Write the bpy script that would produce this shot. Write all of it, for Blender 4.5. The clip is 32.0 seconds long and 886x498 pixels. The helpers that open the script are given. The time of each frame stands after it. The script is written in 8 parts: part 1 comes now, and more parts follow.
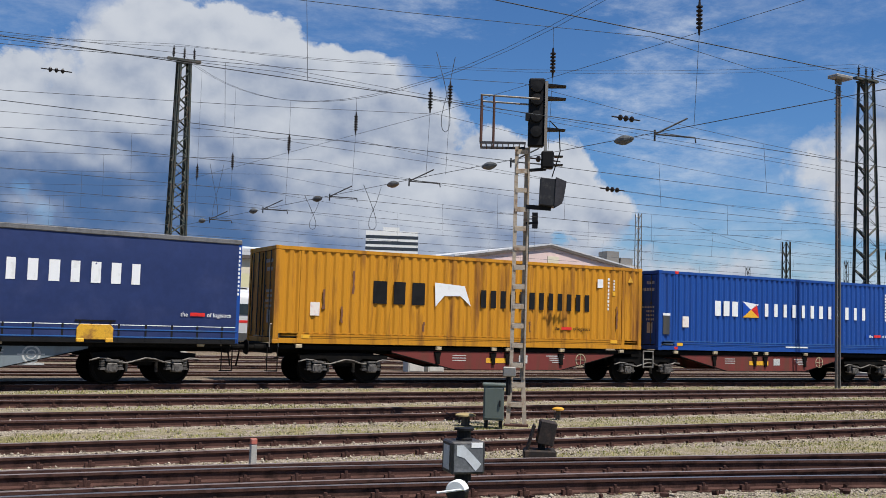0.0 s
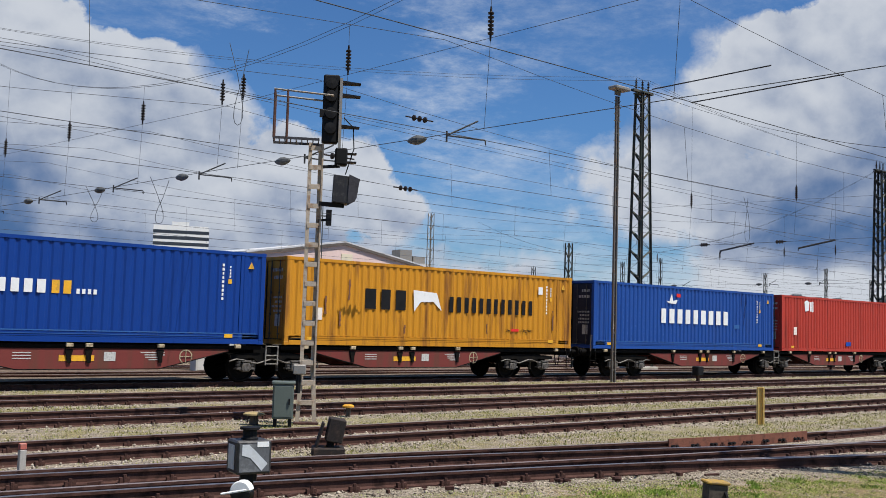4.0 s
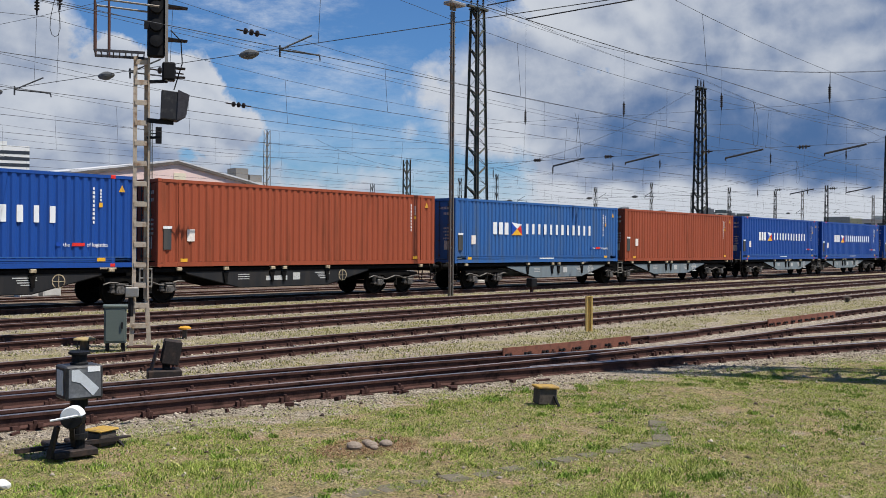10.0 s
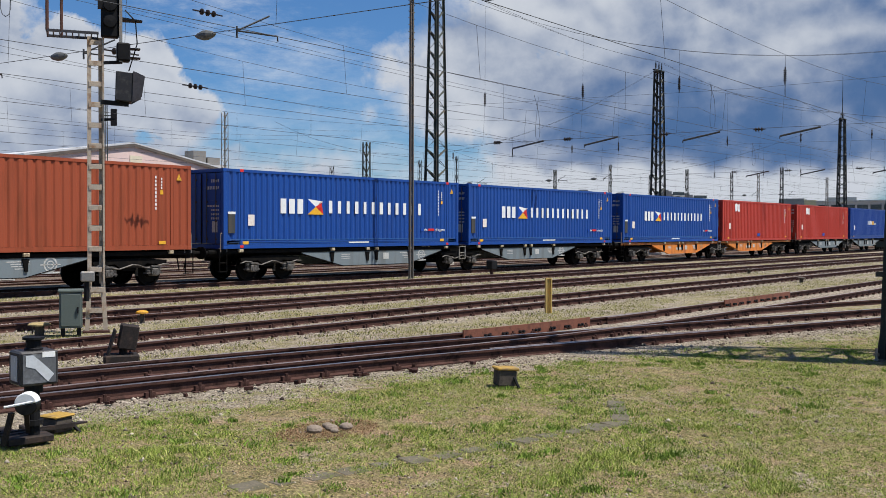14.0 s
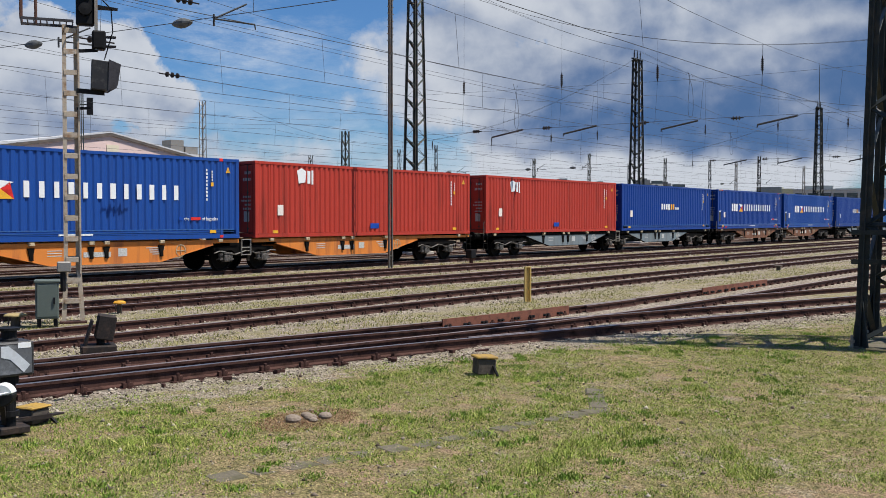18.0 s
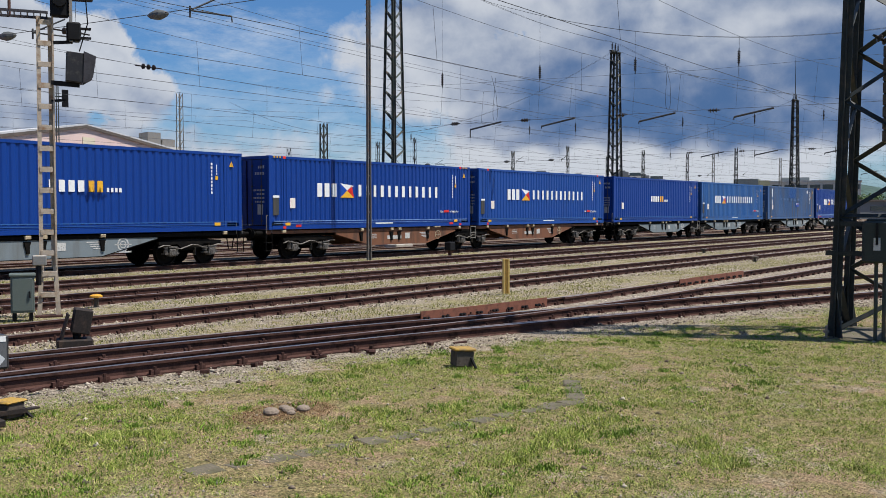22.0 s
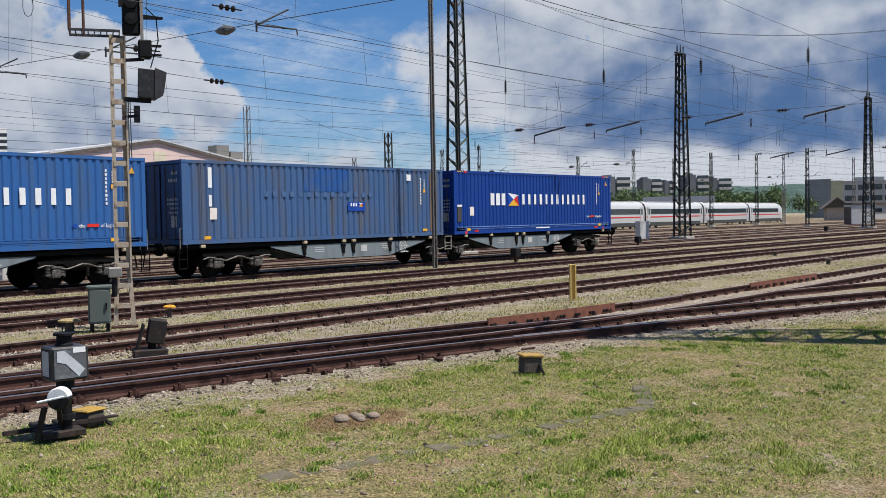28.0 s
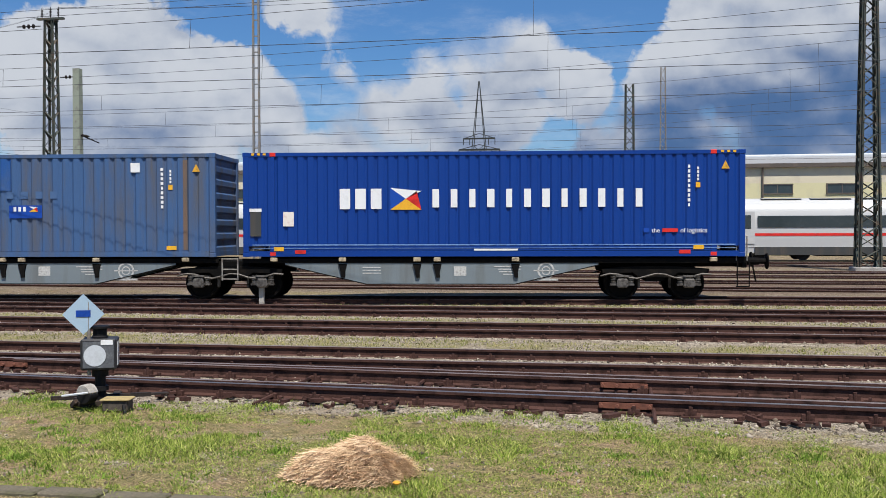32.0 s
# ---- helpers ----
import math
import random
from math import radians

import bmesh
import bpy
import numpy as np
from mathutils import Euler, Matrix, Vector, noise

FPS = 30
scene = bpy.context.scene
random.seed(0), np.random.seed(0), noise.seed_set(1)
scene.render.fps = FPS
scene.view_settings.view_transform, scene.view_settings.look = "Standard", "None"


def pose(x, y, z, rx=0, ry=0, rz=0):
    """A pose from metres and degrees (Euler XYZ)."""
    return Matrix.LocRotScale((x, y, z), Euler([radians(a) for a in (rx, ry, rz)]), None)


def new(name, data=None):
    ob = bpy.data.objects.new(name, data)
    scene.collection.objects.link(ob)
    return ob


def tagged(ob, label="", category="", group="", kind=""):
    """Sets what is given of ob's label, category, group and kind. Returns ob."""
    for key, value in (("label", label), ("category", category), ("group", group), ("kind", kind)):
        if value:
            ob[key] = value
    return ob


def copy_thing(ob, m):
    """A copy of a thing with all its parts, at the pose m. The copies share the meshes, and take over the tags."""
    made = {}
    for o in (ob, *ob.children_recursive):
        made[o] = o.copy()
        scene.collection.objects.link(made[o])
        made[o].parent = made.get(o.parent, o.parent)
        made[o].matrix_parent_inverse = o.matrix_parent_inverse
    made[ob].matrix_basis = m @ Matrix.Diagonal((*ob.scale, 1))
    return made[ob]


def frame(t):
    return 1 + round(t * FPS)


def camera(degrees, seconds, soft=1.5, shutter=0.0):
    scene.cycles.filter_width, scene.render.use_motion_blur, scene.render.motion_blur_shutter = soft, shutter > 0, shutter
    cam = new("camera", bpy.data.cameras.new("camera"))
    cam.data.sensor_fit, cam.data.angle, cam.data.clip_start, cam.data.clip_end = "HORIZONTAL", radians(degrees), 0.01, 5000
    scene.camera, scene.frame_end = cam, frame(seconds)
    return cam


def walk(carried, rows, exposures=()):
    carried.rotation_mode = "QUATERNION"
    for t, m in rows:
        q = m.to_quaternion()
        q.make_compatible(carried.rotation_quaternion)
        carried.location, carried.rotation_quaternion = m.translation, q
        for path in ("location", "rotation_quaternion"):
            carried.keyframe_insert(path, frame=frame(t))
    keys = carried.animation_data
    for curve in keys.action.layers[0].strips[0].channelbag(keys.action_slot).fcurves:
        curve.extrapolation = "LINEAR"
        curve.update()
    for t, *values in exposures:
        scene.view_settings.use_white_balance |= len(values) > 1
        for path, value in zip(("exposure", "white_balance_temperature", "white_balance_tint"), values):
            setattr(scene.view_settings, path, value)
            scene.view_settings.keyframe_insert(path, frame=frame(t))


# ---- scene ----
# World: x along the main tracks, y across them away from the camera, z = 0 at the rail heads.
cam = camera(47.8, 32.0, soft=0.7)
# seconds, x, y, z, pitch, roll, yaw
PATH = [
    (0, 0.107, 0.198, 1.944, 4.21, -1.73, -28.34),
    (0.5, 0.104, 0.186, 1.944, 4.30, -1.68, -28.72),
    (1, 0.102, 0.185, 1.946, 4.23, -1.57, -29.13),
    (1.5, 0.104, 0.171, 1.947, 4.16, -1.42, -29.71),
    (2, 0.131, 0.201, 1.944, 4.28, -1.29, -33.43),
    (2.5, 0.145, 0.197, 1.943, 4.45, -1.26, -37.33),
    (3, 0.149, 0.196, 1.943, 4.56, -1.50, -38.56),
    (3.5, 0.155, 0.201, 1.940, 4.61, -1.64, -39.36),
    (5.5, 0.143, 0.159, 1.939, 3.42, -1.36, -42.82),
    (6, 0.140, 0.145, 1.935, 3.19, -1.06, -44.36),
    (6.5, 0.145, 0.146, 1.940, 2.58, -0.73, -46.40),
    (7, 0.148, 0.153, 1.936, 1.80, -0.63, -47.27),
    (7.5, 0.159, 0.151, 1.931, 1.23, -0.55, -47.76),
    (8, 0.154, 0.142, 1.928, 0.93, -0.54, -48.13),
    (8.5, 0.157, 0.155, 1.928, 0.77, -0.53, -48.27),
    (9, 0.157, 0.146, 1.929, 0.47, -0.44, -48.59),
    (9.5, 0.164, 0.149, 1.929, 0.10, -0.43, -48.96),
    (10, 0.161, 0.141, 1.927, -0.14, -0.41, -49.26),
    (10.5, 0.161, 0.137, 1.927, -0.32, -0.35, -49.54),
    (11, 0.160, 0.137, 1.924, -0.41, -0.29, -49.77),
    (11.5, 0.162, 0.139, 1.929, -0.53, -0.33, -50.05),
    (12, 0.164, 0.130, 1.926, -0.63, -0.29, -50.35),
    (12.5, 0.176, 0.142, 1.923, -0.72, -0.26, -50.61),
    (13, 0.173, 0.142, 1.923, -0.86, -0.23, -50.94),
    (13.5, 0.175, 0.143, 1.924, -0.99, -0.17, -51.27),
    (14, 0.175, 0.145, 1.924, -1.12, -0.21, -51.54),
    (14.5, 0.173, 0.145, 1.924, -1.26, -0.24, -51.78),
    (16.5, 0.172, 0.136, 1.925, -1.52, -0.18, -52.35),
    (17, 0.176, 0.141, 1.921, -1.62, -0.16, -52.48),
    (17.5, 0.177, 0.139, 1.922, -1.69, -0.16, -52.61),
    (18, 0.186, 0.140, 1.921, -1.74, -0.07, -52.71),
    (18.5, 0.185, 0.138, 1.921, -1.84, -0.04, -52.86),
    (19, 0.184, 0.143, 1.920, -1.94, -0.06, -53.01),
    (19.5, 0.190, 0.145, 1.919, -2.05, -0.06, -53.20),
    (20, 0.187, 0.139, 1.922, -2.15, -0.08, -53.32),
    (20.5, 0.185, 0.134, 1.921, -2.19, -0.11, -53.48),
    (21, 0.186, 0.129, 1.921, -2.17, -0.03, -53.63),
    (21.5, 0.183, 0.125, 1.923, -2.18, 0.03, -53.77),
    (22, 0.184, 0.117, 1.923, -2.18, 0.05, -53.91),
    (22.5, 0.186, 0.115, 1.923, -2.18, 0.07, -54.07),
    (23, 0.187, 0.119, 1.920, -2.15, 0.12, -54.18),
    (23.5, 0.188, 0.117, 1.922, -2.12, 0.27, -54.24),
    (24, 0.178, 0.098, 1.922, -2.05, 0.38, -54.29),
    (24.5, 0.177, 0.093, 1.926, -2.00, 0.56, -54.33),
    (26.5, 0.164, 0.095, 1.924, -1.83, 0.89, -53.33),
    (27, 0.156, 0.097, 1.925, -1.76, 1.01, -52.35),
    (27.5, 0.154, 0.102, 1.928, -1.75, 0.99, -51.18),
    (28, 0.146, 0.099, 1.924, -1.74, 1.04, -50.19),
    (28.5, 0.144, 0.113, 1.924, -1.74, 1.01, -48.92),
    (29, 0.132, 0.122, 1.925, -1.67, 0.98, -46.34),
    (29.5, 0.124, 0.157, 1.925, -1.56, 0.92, -39.73),
    (30, 0.071, 0.200, 1.915, -1.34, 0.94, -29.38),
    (30.5, 0.011, 0.150, 1.922, -1.31, 0.70, -21.19),
    (31, -0.027, 0.181, 1.930, -1.28, 0.49, -11.84),
    (31.5, -0.003, 0.196, 1.907, -1.19, 0.23, -1.34),
    (32, -0.034, 0.193, 1.911, -1.05, 0.15, 9.70),
]
walk(cam, [(t, pose(x, y, z, 90 + p, r, w)) for t, x, y, z, p, r, w in PATH], [(0.0, 0.3), (32.0, 0.3)])

# ---- light ----
SUN_AZ, SUN_EL = radians(155.7), radians(64)


def light_up():
    sun = new("sun", bpy.data.lights.new("sun", "SUN"))
    sun.data.energy, sun.data.angle, sun.data.color = 5.25, radians(0.53), (1.0, 0.95, 0.88)
    d = Vector((math.sin(SUN_AZ) * math.cos(SUN_EL), math.cos(SUN_AZ) * math.cos(SUN_EL), math.sin(SUN_EL)))
    sun.rotation_euler = d.to_track_quat("Z", "Y").to_euler()
    world = bpy.data.worlds.new("sky")
    scene.world = world
    world.use_nodes = True
    nt = world.node_tree
    nt.nodes.clear()
    N = nt.nodes.new
    L = nt.links.new
    out, bg = N("ShaderNodeOutputWorld"), N("ShaderNodeBackground")
    L(bg.outputs[0], out.inputs[0])
    sky = N("ShaderNodeTexSky")
    sky.sky_type, sky.sun_disc = "NISHITA", False
    sky.sun_elevation, sky.sun_rotation = SUN_EL, SUN_AZ
    sky.air_density, sky.dust_density, sky.ozone_density = 1.0, 0.6, 2.0
    tc = N("ShaderNodeTexCoord")
    nrm = N("ShaderNodeVectorMath")
    nrm.operation = "NORMALIZE"
    L(tc.outputs["Generated"], nrm.inputs[0])
    way = nrm.outputs[0]

    def mth(op, a, b=None, clamp=False):
        n = N("ShaderNodeMath")
        n.operation, n.use_clamp = op, clamp
        for i, v in enumerate((a, b)):
            if v is None:
                continue
            if isinstance(v, (int, float)):
                n.inputs[i].default_value = v
            else:
                L(v, n.inputs[i])
        return n.outputs[0]

    def ramp(v, a, b, lo=0.0, hi=1.0):
        n = N("ShaderNodeMapRange")
        n.interpolation_type = "SMOOTHSTEP"
        L(v, n.inputs[0])
        for i, q in zip((1, 2, 3, 4), (a, b, lo, hi)):
            n.inputs[i].default_value = q
        return n.outputs[0]

    def noi(scale, detail, rough, stretch, offset=(0, 0, 0), warp=0.0, src=None):
        m = N("ShaderNodeMapping")
        m.inputs["Scale"].default_value = stretch
        m.inputs["Location"].default_value = offset
        L(src or way, m.inputs[0])
        n = N("ShaderNodeTexNoise")
        n.inputs["Scale"].default_value, n.inputs["Detail"].default_value = scale, detail
        n.inputs["Roughness"].default_value, n.inputs["Distortion"].default_value = rough, warp
        L(m.outputs[0], n.inputs[0])
        return n.outputs[0]

    def toward(az, el):
        az, el = radians(az), radians(el)
        n = N("ShaderNodeVectorMath")
        n.operation = "DOT_PRODUCT"
        L(way, n.inputs[0])
        n.inputs[1].default_value = (math.sin(az) * math.cos(el), math.cos(az) * math.cos(el), math.sin(el))
        return n.outputs["Value"]

    def heaped(rows):
        """Degrees inside the nearest round heap of cloud."""
        total = None
        for az, el, size in rows:
            v = mth("SUBTRACT", size, mth("MULTIPLY", mth("ARCCOSINE", mth("MINIMUM", toward(az, el), 1.0)), 57.296))
            if total is None:
                total = v
            else:
                n = N("ShaderNodeMath")
                n.operation = "SMOOTH_MAX"
                L(total, n.inputs[0])
                L(v, n.inputs[1])
                n.inputs[2].default_value = 0.7
                total = n.outputs[0]
        return total

    def shaded(rows):
        total = None
        for az, el, size, weight in rows:
            v = ramp(toward(az, el), math.cos(radians(size)), 1.0, 0.0, weight)
            total = v if total is None else mth("ADD", total, v)
        return total

    up = N("ShaderNodeVectorMath")
    up.operation = "ADD"
    L(way, up.inputs[0])
    up.inputs[1].default_value = (0.006, -0.006, 0.014)

    def puffs(src, scale, detail, offset=(0, 0, 0)):
        """Rounded bumps, as on a cauliflower."""
        m = N("ShaderNodeMapping")
        m.inputs["Location"].default_value = offset
        L(src, m.inputs[0])
        wob = N("ShaderNodeTexNoise")
        wob.inputs["Scale"].default_value, wob.inputs["Detail"].default_value = scale * 1.4, 5
        L(m.outputs[0], wob.inputs[0])
        off = N("ShaderNodeVectorMath")
        off.operation = "MULTIPLY_ADD"
        L(wob.outputs["Color"], off.inputs[0])
        off.inputs[1].default_value = (0.9 / scale,) * 3
        L(m.outputs[0], off.inputs[2])
        n = N("ShaderNodeTexVoronoi")
        n.feature, n.normalize = "F1", True
        n.inputs["Scale"].default_value, n.inputs["Detail"].default_value = scale, detail
        n.inputs["Roughness"].default_value, n.inputs["Lacunarity"].default_value = 0.55, 2.3
        L(off.outputs[0], n.inputs["Vector"])
        return mth("SUBTRACT", 1.0, n.outputs["Distance"])

    def billow(src):
        n1 = noi(7.0, 12, 0.58, (1, 1, 1.25), (0.3, 1.7, 0.2), 0.1, src)
        return mth("ADD", mth("MULTIPLY", n1, 0.62), mth("MULTIPLY", puffs(src, 17.0, 4.0), 0.38))

    here, above = billow(way), billow(up.outputs[0])
    # the heaps in view; elsewhere broken cloud all round
    field = heaped(WEST_HEAPS + EAST_HEAPS)
    sep = N("ShaderNodeSeparateXYZ")
    L(way, sep.inputs[0])
    far = mth("MAXIMUM", ramp(sep.outputs[2], 0.33, 0.40), ramp(toward(26, 0), 0.60, 0.45))
    field = mth("MAXIMUM", field, mth("SUBTRACT", mth("MULTIPLY", far, 6.4), 8.0))
    dens = mth("ADD", field, mth("MULTIPLY", mth("SUBTRACT", here, 0.56), 9.5))
    width = ramp(noi(4.0, 3, 0.5, (1, 1, 1), (2, 7, 1)), 0.40, 0.62, 0.35, 2.2)
    cover = mth("DIVIDE", mth("ADD", dens, 0.15), width, True)
    haze = mth("MULTIPLY", ramp(sep.outputs[2], 0.17, 0.01, 0.0, 1.0), ramp(noi(9.0, 9, 0.62, (1, 1, 2.6), (1, 4, 2)), 0.42, 0.62, 0.10, 0.62))
    thin = ramp(noi(3.2, 10, 0.7, (1, 1.4, 3.4), (5, 2, 1)), 0.44, 0.74, 0.0, 0.55)
    thin = mth("MULTIPLY", thin, ramp(shaded([(31, 14, 9, 1.0), (40, 13, 8, 0.8), (-16, 12, 8, 0.5)]), 0.0, 1.0, 0.75, 1.9))
    thin = mth("ADD", thin, haze, True)
    soft = mth("SUBTRACT", noi(4.2, 4, 0.5, (1, 1, 1.5), (0.3, 1.7, 0.2), 0.2), noi(4.2, 4, 0.5, (1, 1, 1.5), (0.3, 1.7, 0.2), 0.2, up.outputs[0]))
    lit = mth("ADD", mth("MULTIPLY", mth("SUBTRACT", here, above), 1.7), mth("MULTIPLY", soft, 4.0))
    dark = mth("ADD", shaded(WEST_SHADE + EAST_SHADE), ramp(dens, 0.0, 7.0, -0.05, 0.22))
    dark = mth("SUBTRACT", dark, lit)
    dark = mth("ADD", dark, mth("MULTIPLY", mth("SUBTRACT", noi(9.0, 8, 0.6, (1, 1, 2.2), (4, 1, 3)), 0.5), 0.5))
    dark = ramp(dark, -0.25, 1.05)
    mixc = N("ShaderNodeMix")
    mixc.data_type = "RGBA"
    L(dark, mixc.inputs[0])
    mixc.inputs[6].default_value, mixc.inputs[7].default_value = (0.62, 0.66, 0.73, 1), (0.08, 0.163, 0.345, 1)
    sk = N("ShaderNodeVectorMath")
    sk.operation = "SCALE"
    L(sky.outputs[0], sk.inputs[0])
    sk.inputs[3].default_value = 0.08
    tint = N("ShaderNodeVectorMath")
    tint.operation = "MULTIPLY"
    L(sk.outputs[0], tint.inputs[0])
    tint.inputs[1].default_value = (0.57, 0.945, 1.38)
    m1 = N("ShaderNodeMix")
    m1.data_type = "RGBA"
    L(thin, m1.inputs[0])
    L(tint.outputs[0], m1.inputs[6])
    m1.inputs[7].default_value = (0.66, 0.73, 0.83, 1)
    m2 = N("ShaderNodeMix")
    m2.data_type = "RGBA"
    L(cover, m2.inputs[0])
    L(m1.outputs[2], m2.inputs[6])
    L(mixc.outputs[2], m2.inputs[7])
    L(m2.outputs[2], bg.inputs[0])
    bg.inputs[1].default_value = 0.77


# heaps of cloud by bearing, height and radius in degrees; shade under them with its weight
WEST_HEAPS = [(11.6, 12.4, 4.6), (7.2, 9.6, 4.7), (17, 12.2, 4.7), (22.4, 11.2, 4.4), (26, 10, 3.4), (14, 6.5, 8), (23, 5.5, 6.5), (5, 10, 2.8), (3.4, 8, 2.8),
              (3, 4, 4), (-10.5, 7.0, 2.7), (-7.7, 8.2, 2.3), (-12.8, 6.4, 2.2), (-5.1, 9.2, 1.8), (-2.2, 8, 2.1), (-6.6, 6.8, 3), (-8, 3.5, 3.5), (-1, 3.5, 2.5), (-27.3, 8.6, 3.7),
              (-30.8, 7.5, 3.8), (-24, 7.4, 2.8), (-21, 8.6, 1.6), (-19.4, 6.2, 2.2), (-15.6, 8.8, 1), (-17.5, 12.6, 1.4), (-15, 3.5, 3.4), (-25, 4, 4)]
EAST_HEAPS = [(30.4, 9.2, 2), (33.9, 8, 2.9), (36.6, 6.4, 1.9), (29.7, 6.2, 3.4), (31.8, 3.6, 3.4), (35.5, 2.4, 2.6), (39, 1.6, 2.4), (42.2, 1.8, 2.2), (47.4, 6.7, 0.7),
              (45, 2.2, 2.4), (50.6, 8.2, 2.9), (48.6, 8.6, 1.4), (53.5, 9, 4.4), (58, 13.5, 4.6), (60, 5, 6.5), (69, 5, 7.5), (66, 12, 8), (77, 11, 9)]
WEST_SHADE = [(6, 4.6, 6, 0.5), (12, 4.4, 7, 0.5), (18, 4.2, 6.5, 0.4), (24, 4, 5.5, 0.25), (9, 7.4, 5, 0.16), (16, 7.6, 6, 0.1), (-28, 5, 5, 0.25), (-8, 4.6, 5, 0.25),
              (0.5, 3.8, 5, 0.4), (-17, 4, 5, 0.3), (3.5, 6.5, 4, 0.2)]
EAST_SHADE = [(57, 6.2, 4, 0.35), (62, 6, 4.4, 0.5), (67, 6, 4.4, 0.5), (72, 6, 4.4, 0.5), (77.5, 6, 5, 0.5), (60, 9.5, 8, 0.2), (70, 10, 9, 0.2), (79, 10, 9, 0.22),
              (50, 2, 2, -0.5), (53, 2, 2, -0.6), (56, 2.2, 2, -0.8), (59, 2.0, 2.1, -0.85), (62, 2.2, 2, -0.85), (65, 2.1, 2.1, -0.85), (68, 2.3, 2, -0.85), (71, 2, 2.1, -0.8), (74, 2.1, 2, -0.8), (77, 2, 2, -0.7),
              (31, 3.4, 5, 0.3), (37, 2, 3, 0.15), (51, 4, 3.5, 0.2)]
light_up()


# ---- materials ----
def mat(name, col, rough=0.6, metal=0.0, col2=None, scale=3.0, mix=0.5, bump=0.0, bscale=40.0, grain=0.12, streak=None, spec=0.22,
        coords="Object", emit=None, vary=0.0):
    """Paint or metal with variation at two scales; col2 is the wear or dirt that lies on it."""
    m = bpy.data.materials.new(name)
    m.use_nodes = True
    nt = m.node_tree
    b = nt.nodes["Principled BSDF"]
    N, L = nt.nodes.new, nt.links.new
    tc = N("ShaderNodeTexCoord")
    src = tc.outputs[coords]
    big = N("ShaderNodeTexNoise")
    big.inputs["Scale"].default_value, big.inputs["Detail"].default_value, big.inputs["Roughness"].default_value = scale, 8, 0.62
    mp = N("ShaderNodeMapping")
    mp.inputs["Scale"].default_value = streak or (1, 1, 1)
    L(src, mp.inputs[0])
    L(mp.outputs[0], big.inputs[0])
    rp = N("ShaderNodeMapRange")
    L(big.outputs[0], rp.inputs[0])
    rp.inputs[1].default_value, rp.inputs[2].default_value = 0.62 - 0.25 * mix, 0.78 - 0.2 * mix
    mx = N("ShaderNodeMix")
    mx.data_type = "RGBA"
    L(rp.outputs[0], mx.inputs[0])
    mx.inputs[6].default_value, mx.inputs[7].default_value = (*col, 1), (*(col2 or [c * 0.6 for c in col]), 1)
    fine = N("ShaderNodeTexNoise")
    fine.inputs["Scale"].default_value, fine.inputs["Detail"].default_value = bscale, 6
    L(src, fine.inputs[0])
    hs = N("ShaderNodeHueSaturation")
    g = N("ShaderNodeMapRange")
    L(fine.outputs[0], g.inputs[0])
    g.inputs[1].default_value, g.inputs[2].default_value, g.inputs[3].default_value, g.inputs[4].default_value = 0.3, 0.7, 1 - grain, 1 + grain
    L(mx.outputs[2], hs.inputs["Color"])
    if vary:
        oi = N("ShaderNodeObjectInfo")
        vr = N("ShaderNodeMapRange")
        L(oi.outputs["Random"], vr.inputs[0])
        vr.inputs[3].default_value, vr.inputs[4].default_value = 1 - vary, 1 + vary
        ml = N("ShaderNodeMath")
        ml.operation = "MULTIPLY"
        L(g.outputs[0], ml.inputs[0])
        L(vr.outputs[0], ml.inputs[1])
        L(ml.outputs[0], hs.inputs["Value"])
    else:
        L(g.outputs[0], hs.inputs["Value"])
    L(hs.outputs[0], b.inputs["Base Color"])
    rr = N("ShaderNodeMapRange")
    L(big.outputs[0], rr.inputs[0])
    rr.inputs[3].default_value, rr.inputs[4].default_value = max(0.05, rough - 0.12), min(1, rough + 0.12)
    L(rr.outputs[0], b.inputs["Roughness"])
    b.inputs["Metallic"].default_value, b.inputs["Specular IOR Level"].default_value = metal, spec
    if bump:
        bp = N("ShaderNodeBump")
        bp.inputs["Strength"].default_value, bp.inputs["Distance"].default_value = 1.0, bump
        L(fine.outputs[0], bp.inputs["Height"])
        L(bp.outputs[0], b.inputs["Normal"])
    if emit:
        b.inputs["Emission Color"].default_value, b.inputs["Emission Strength"].default_value = (*emit, 1), 1.0
    return m


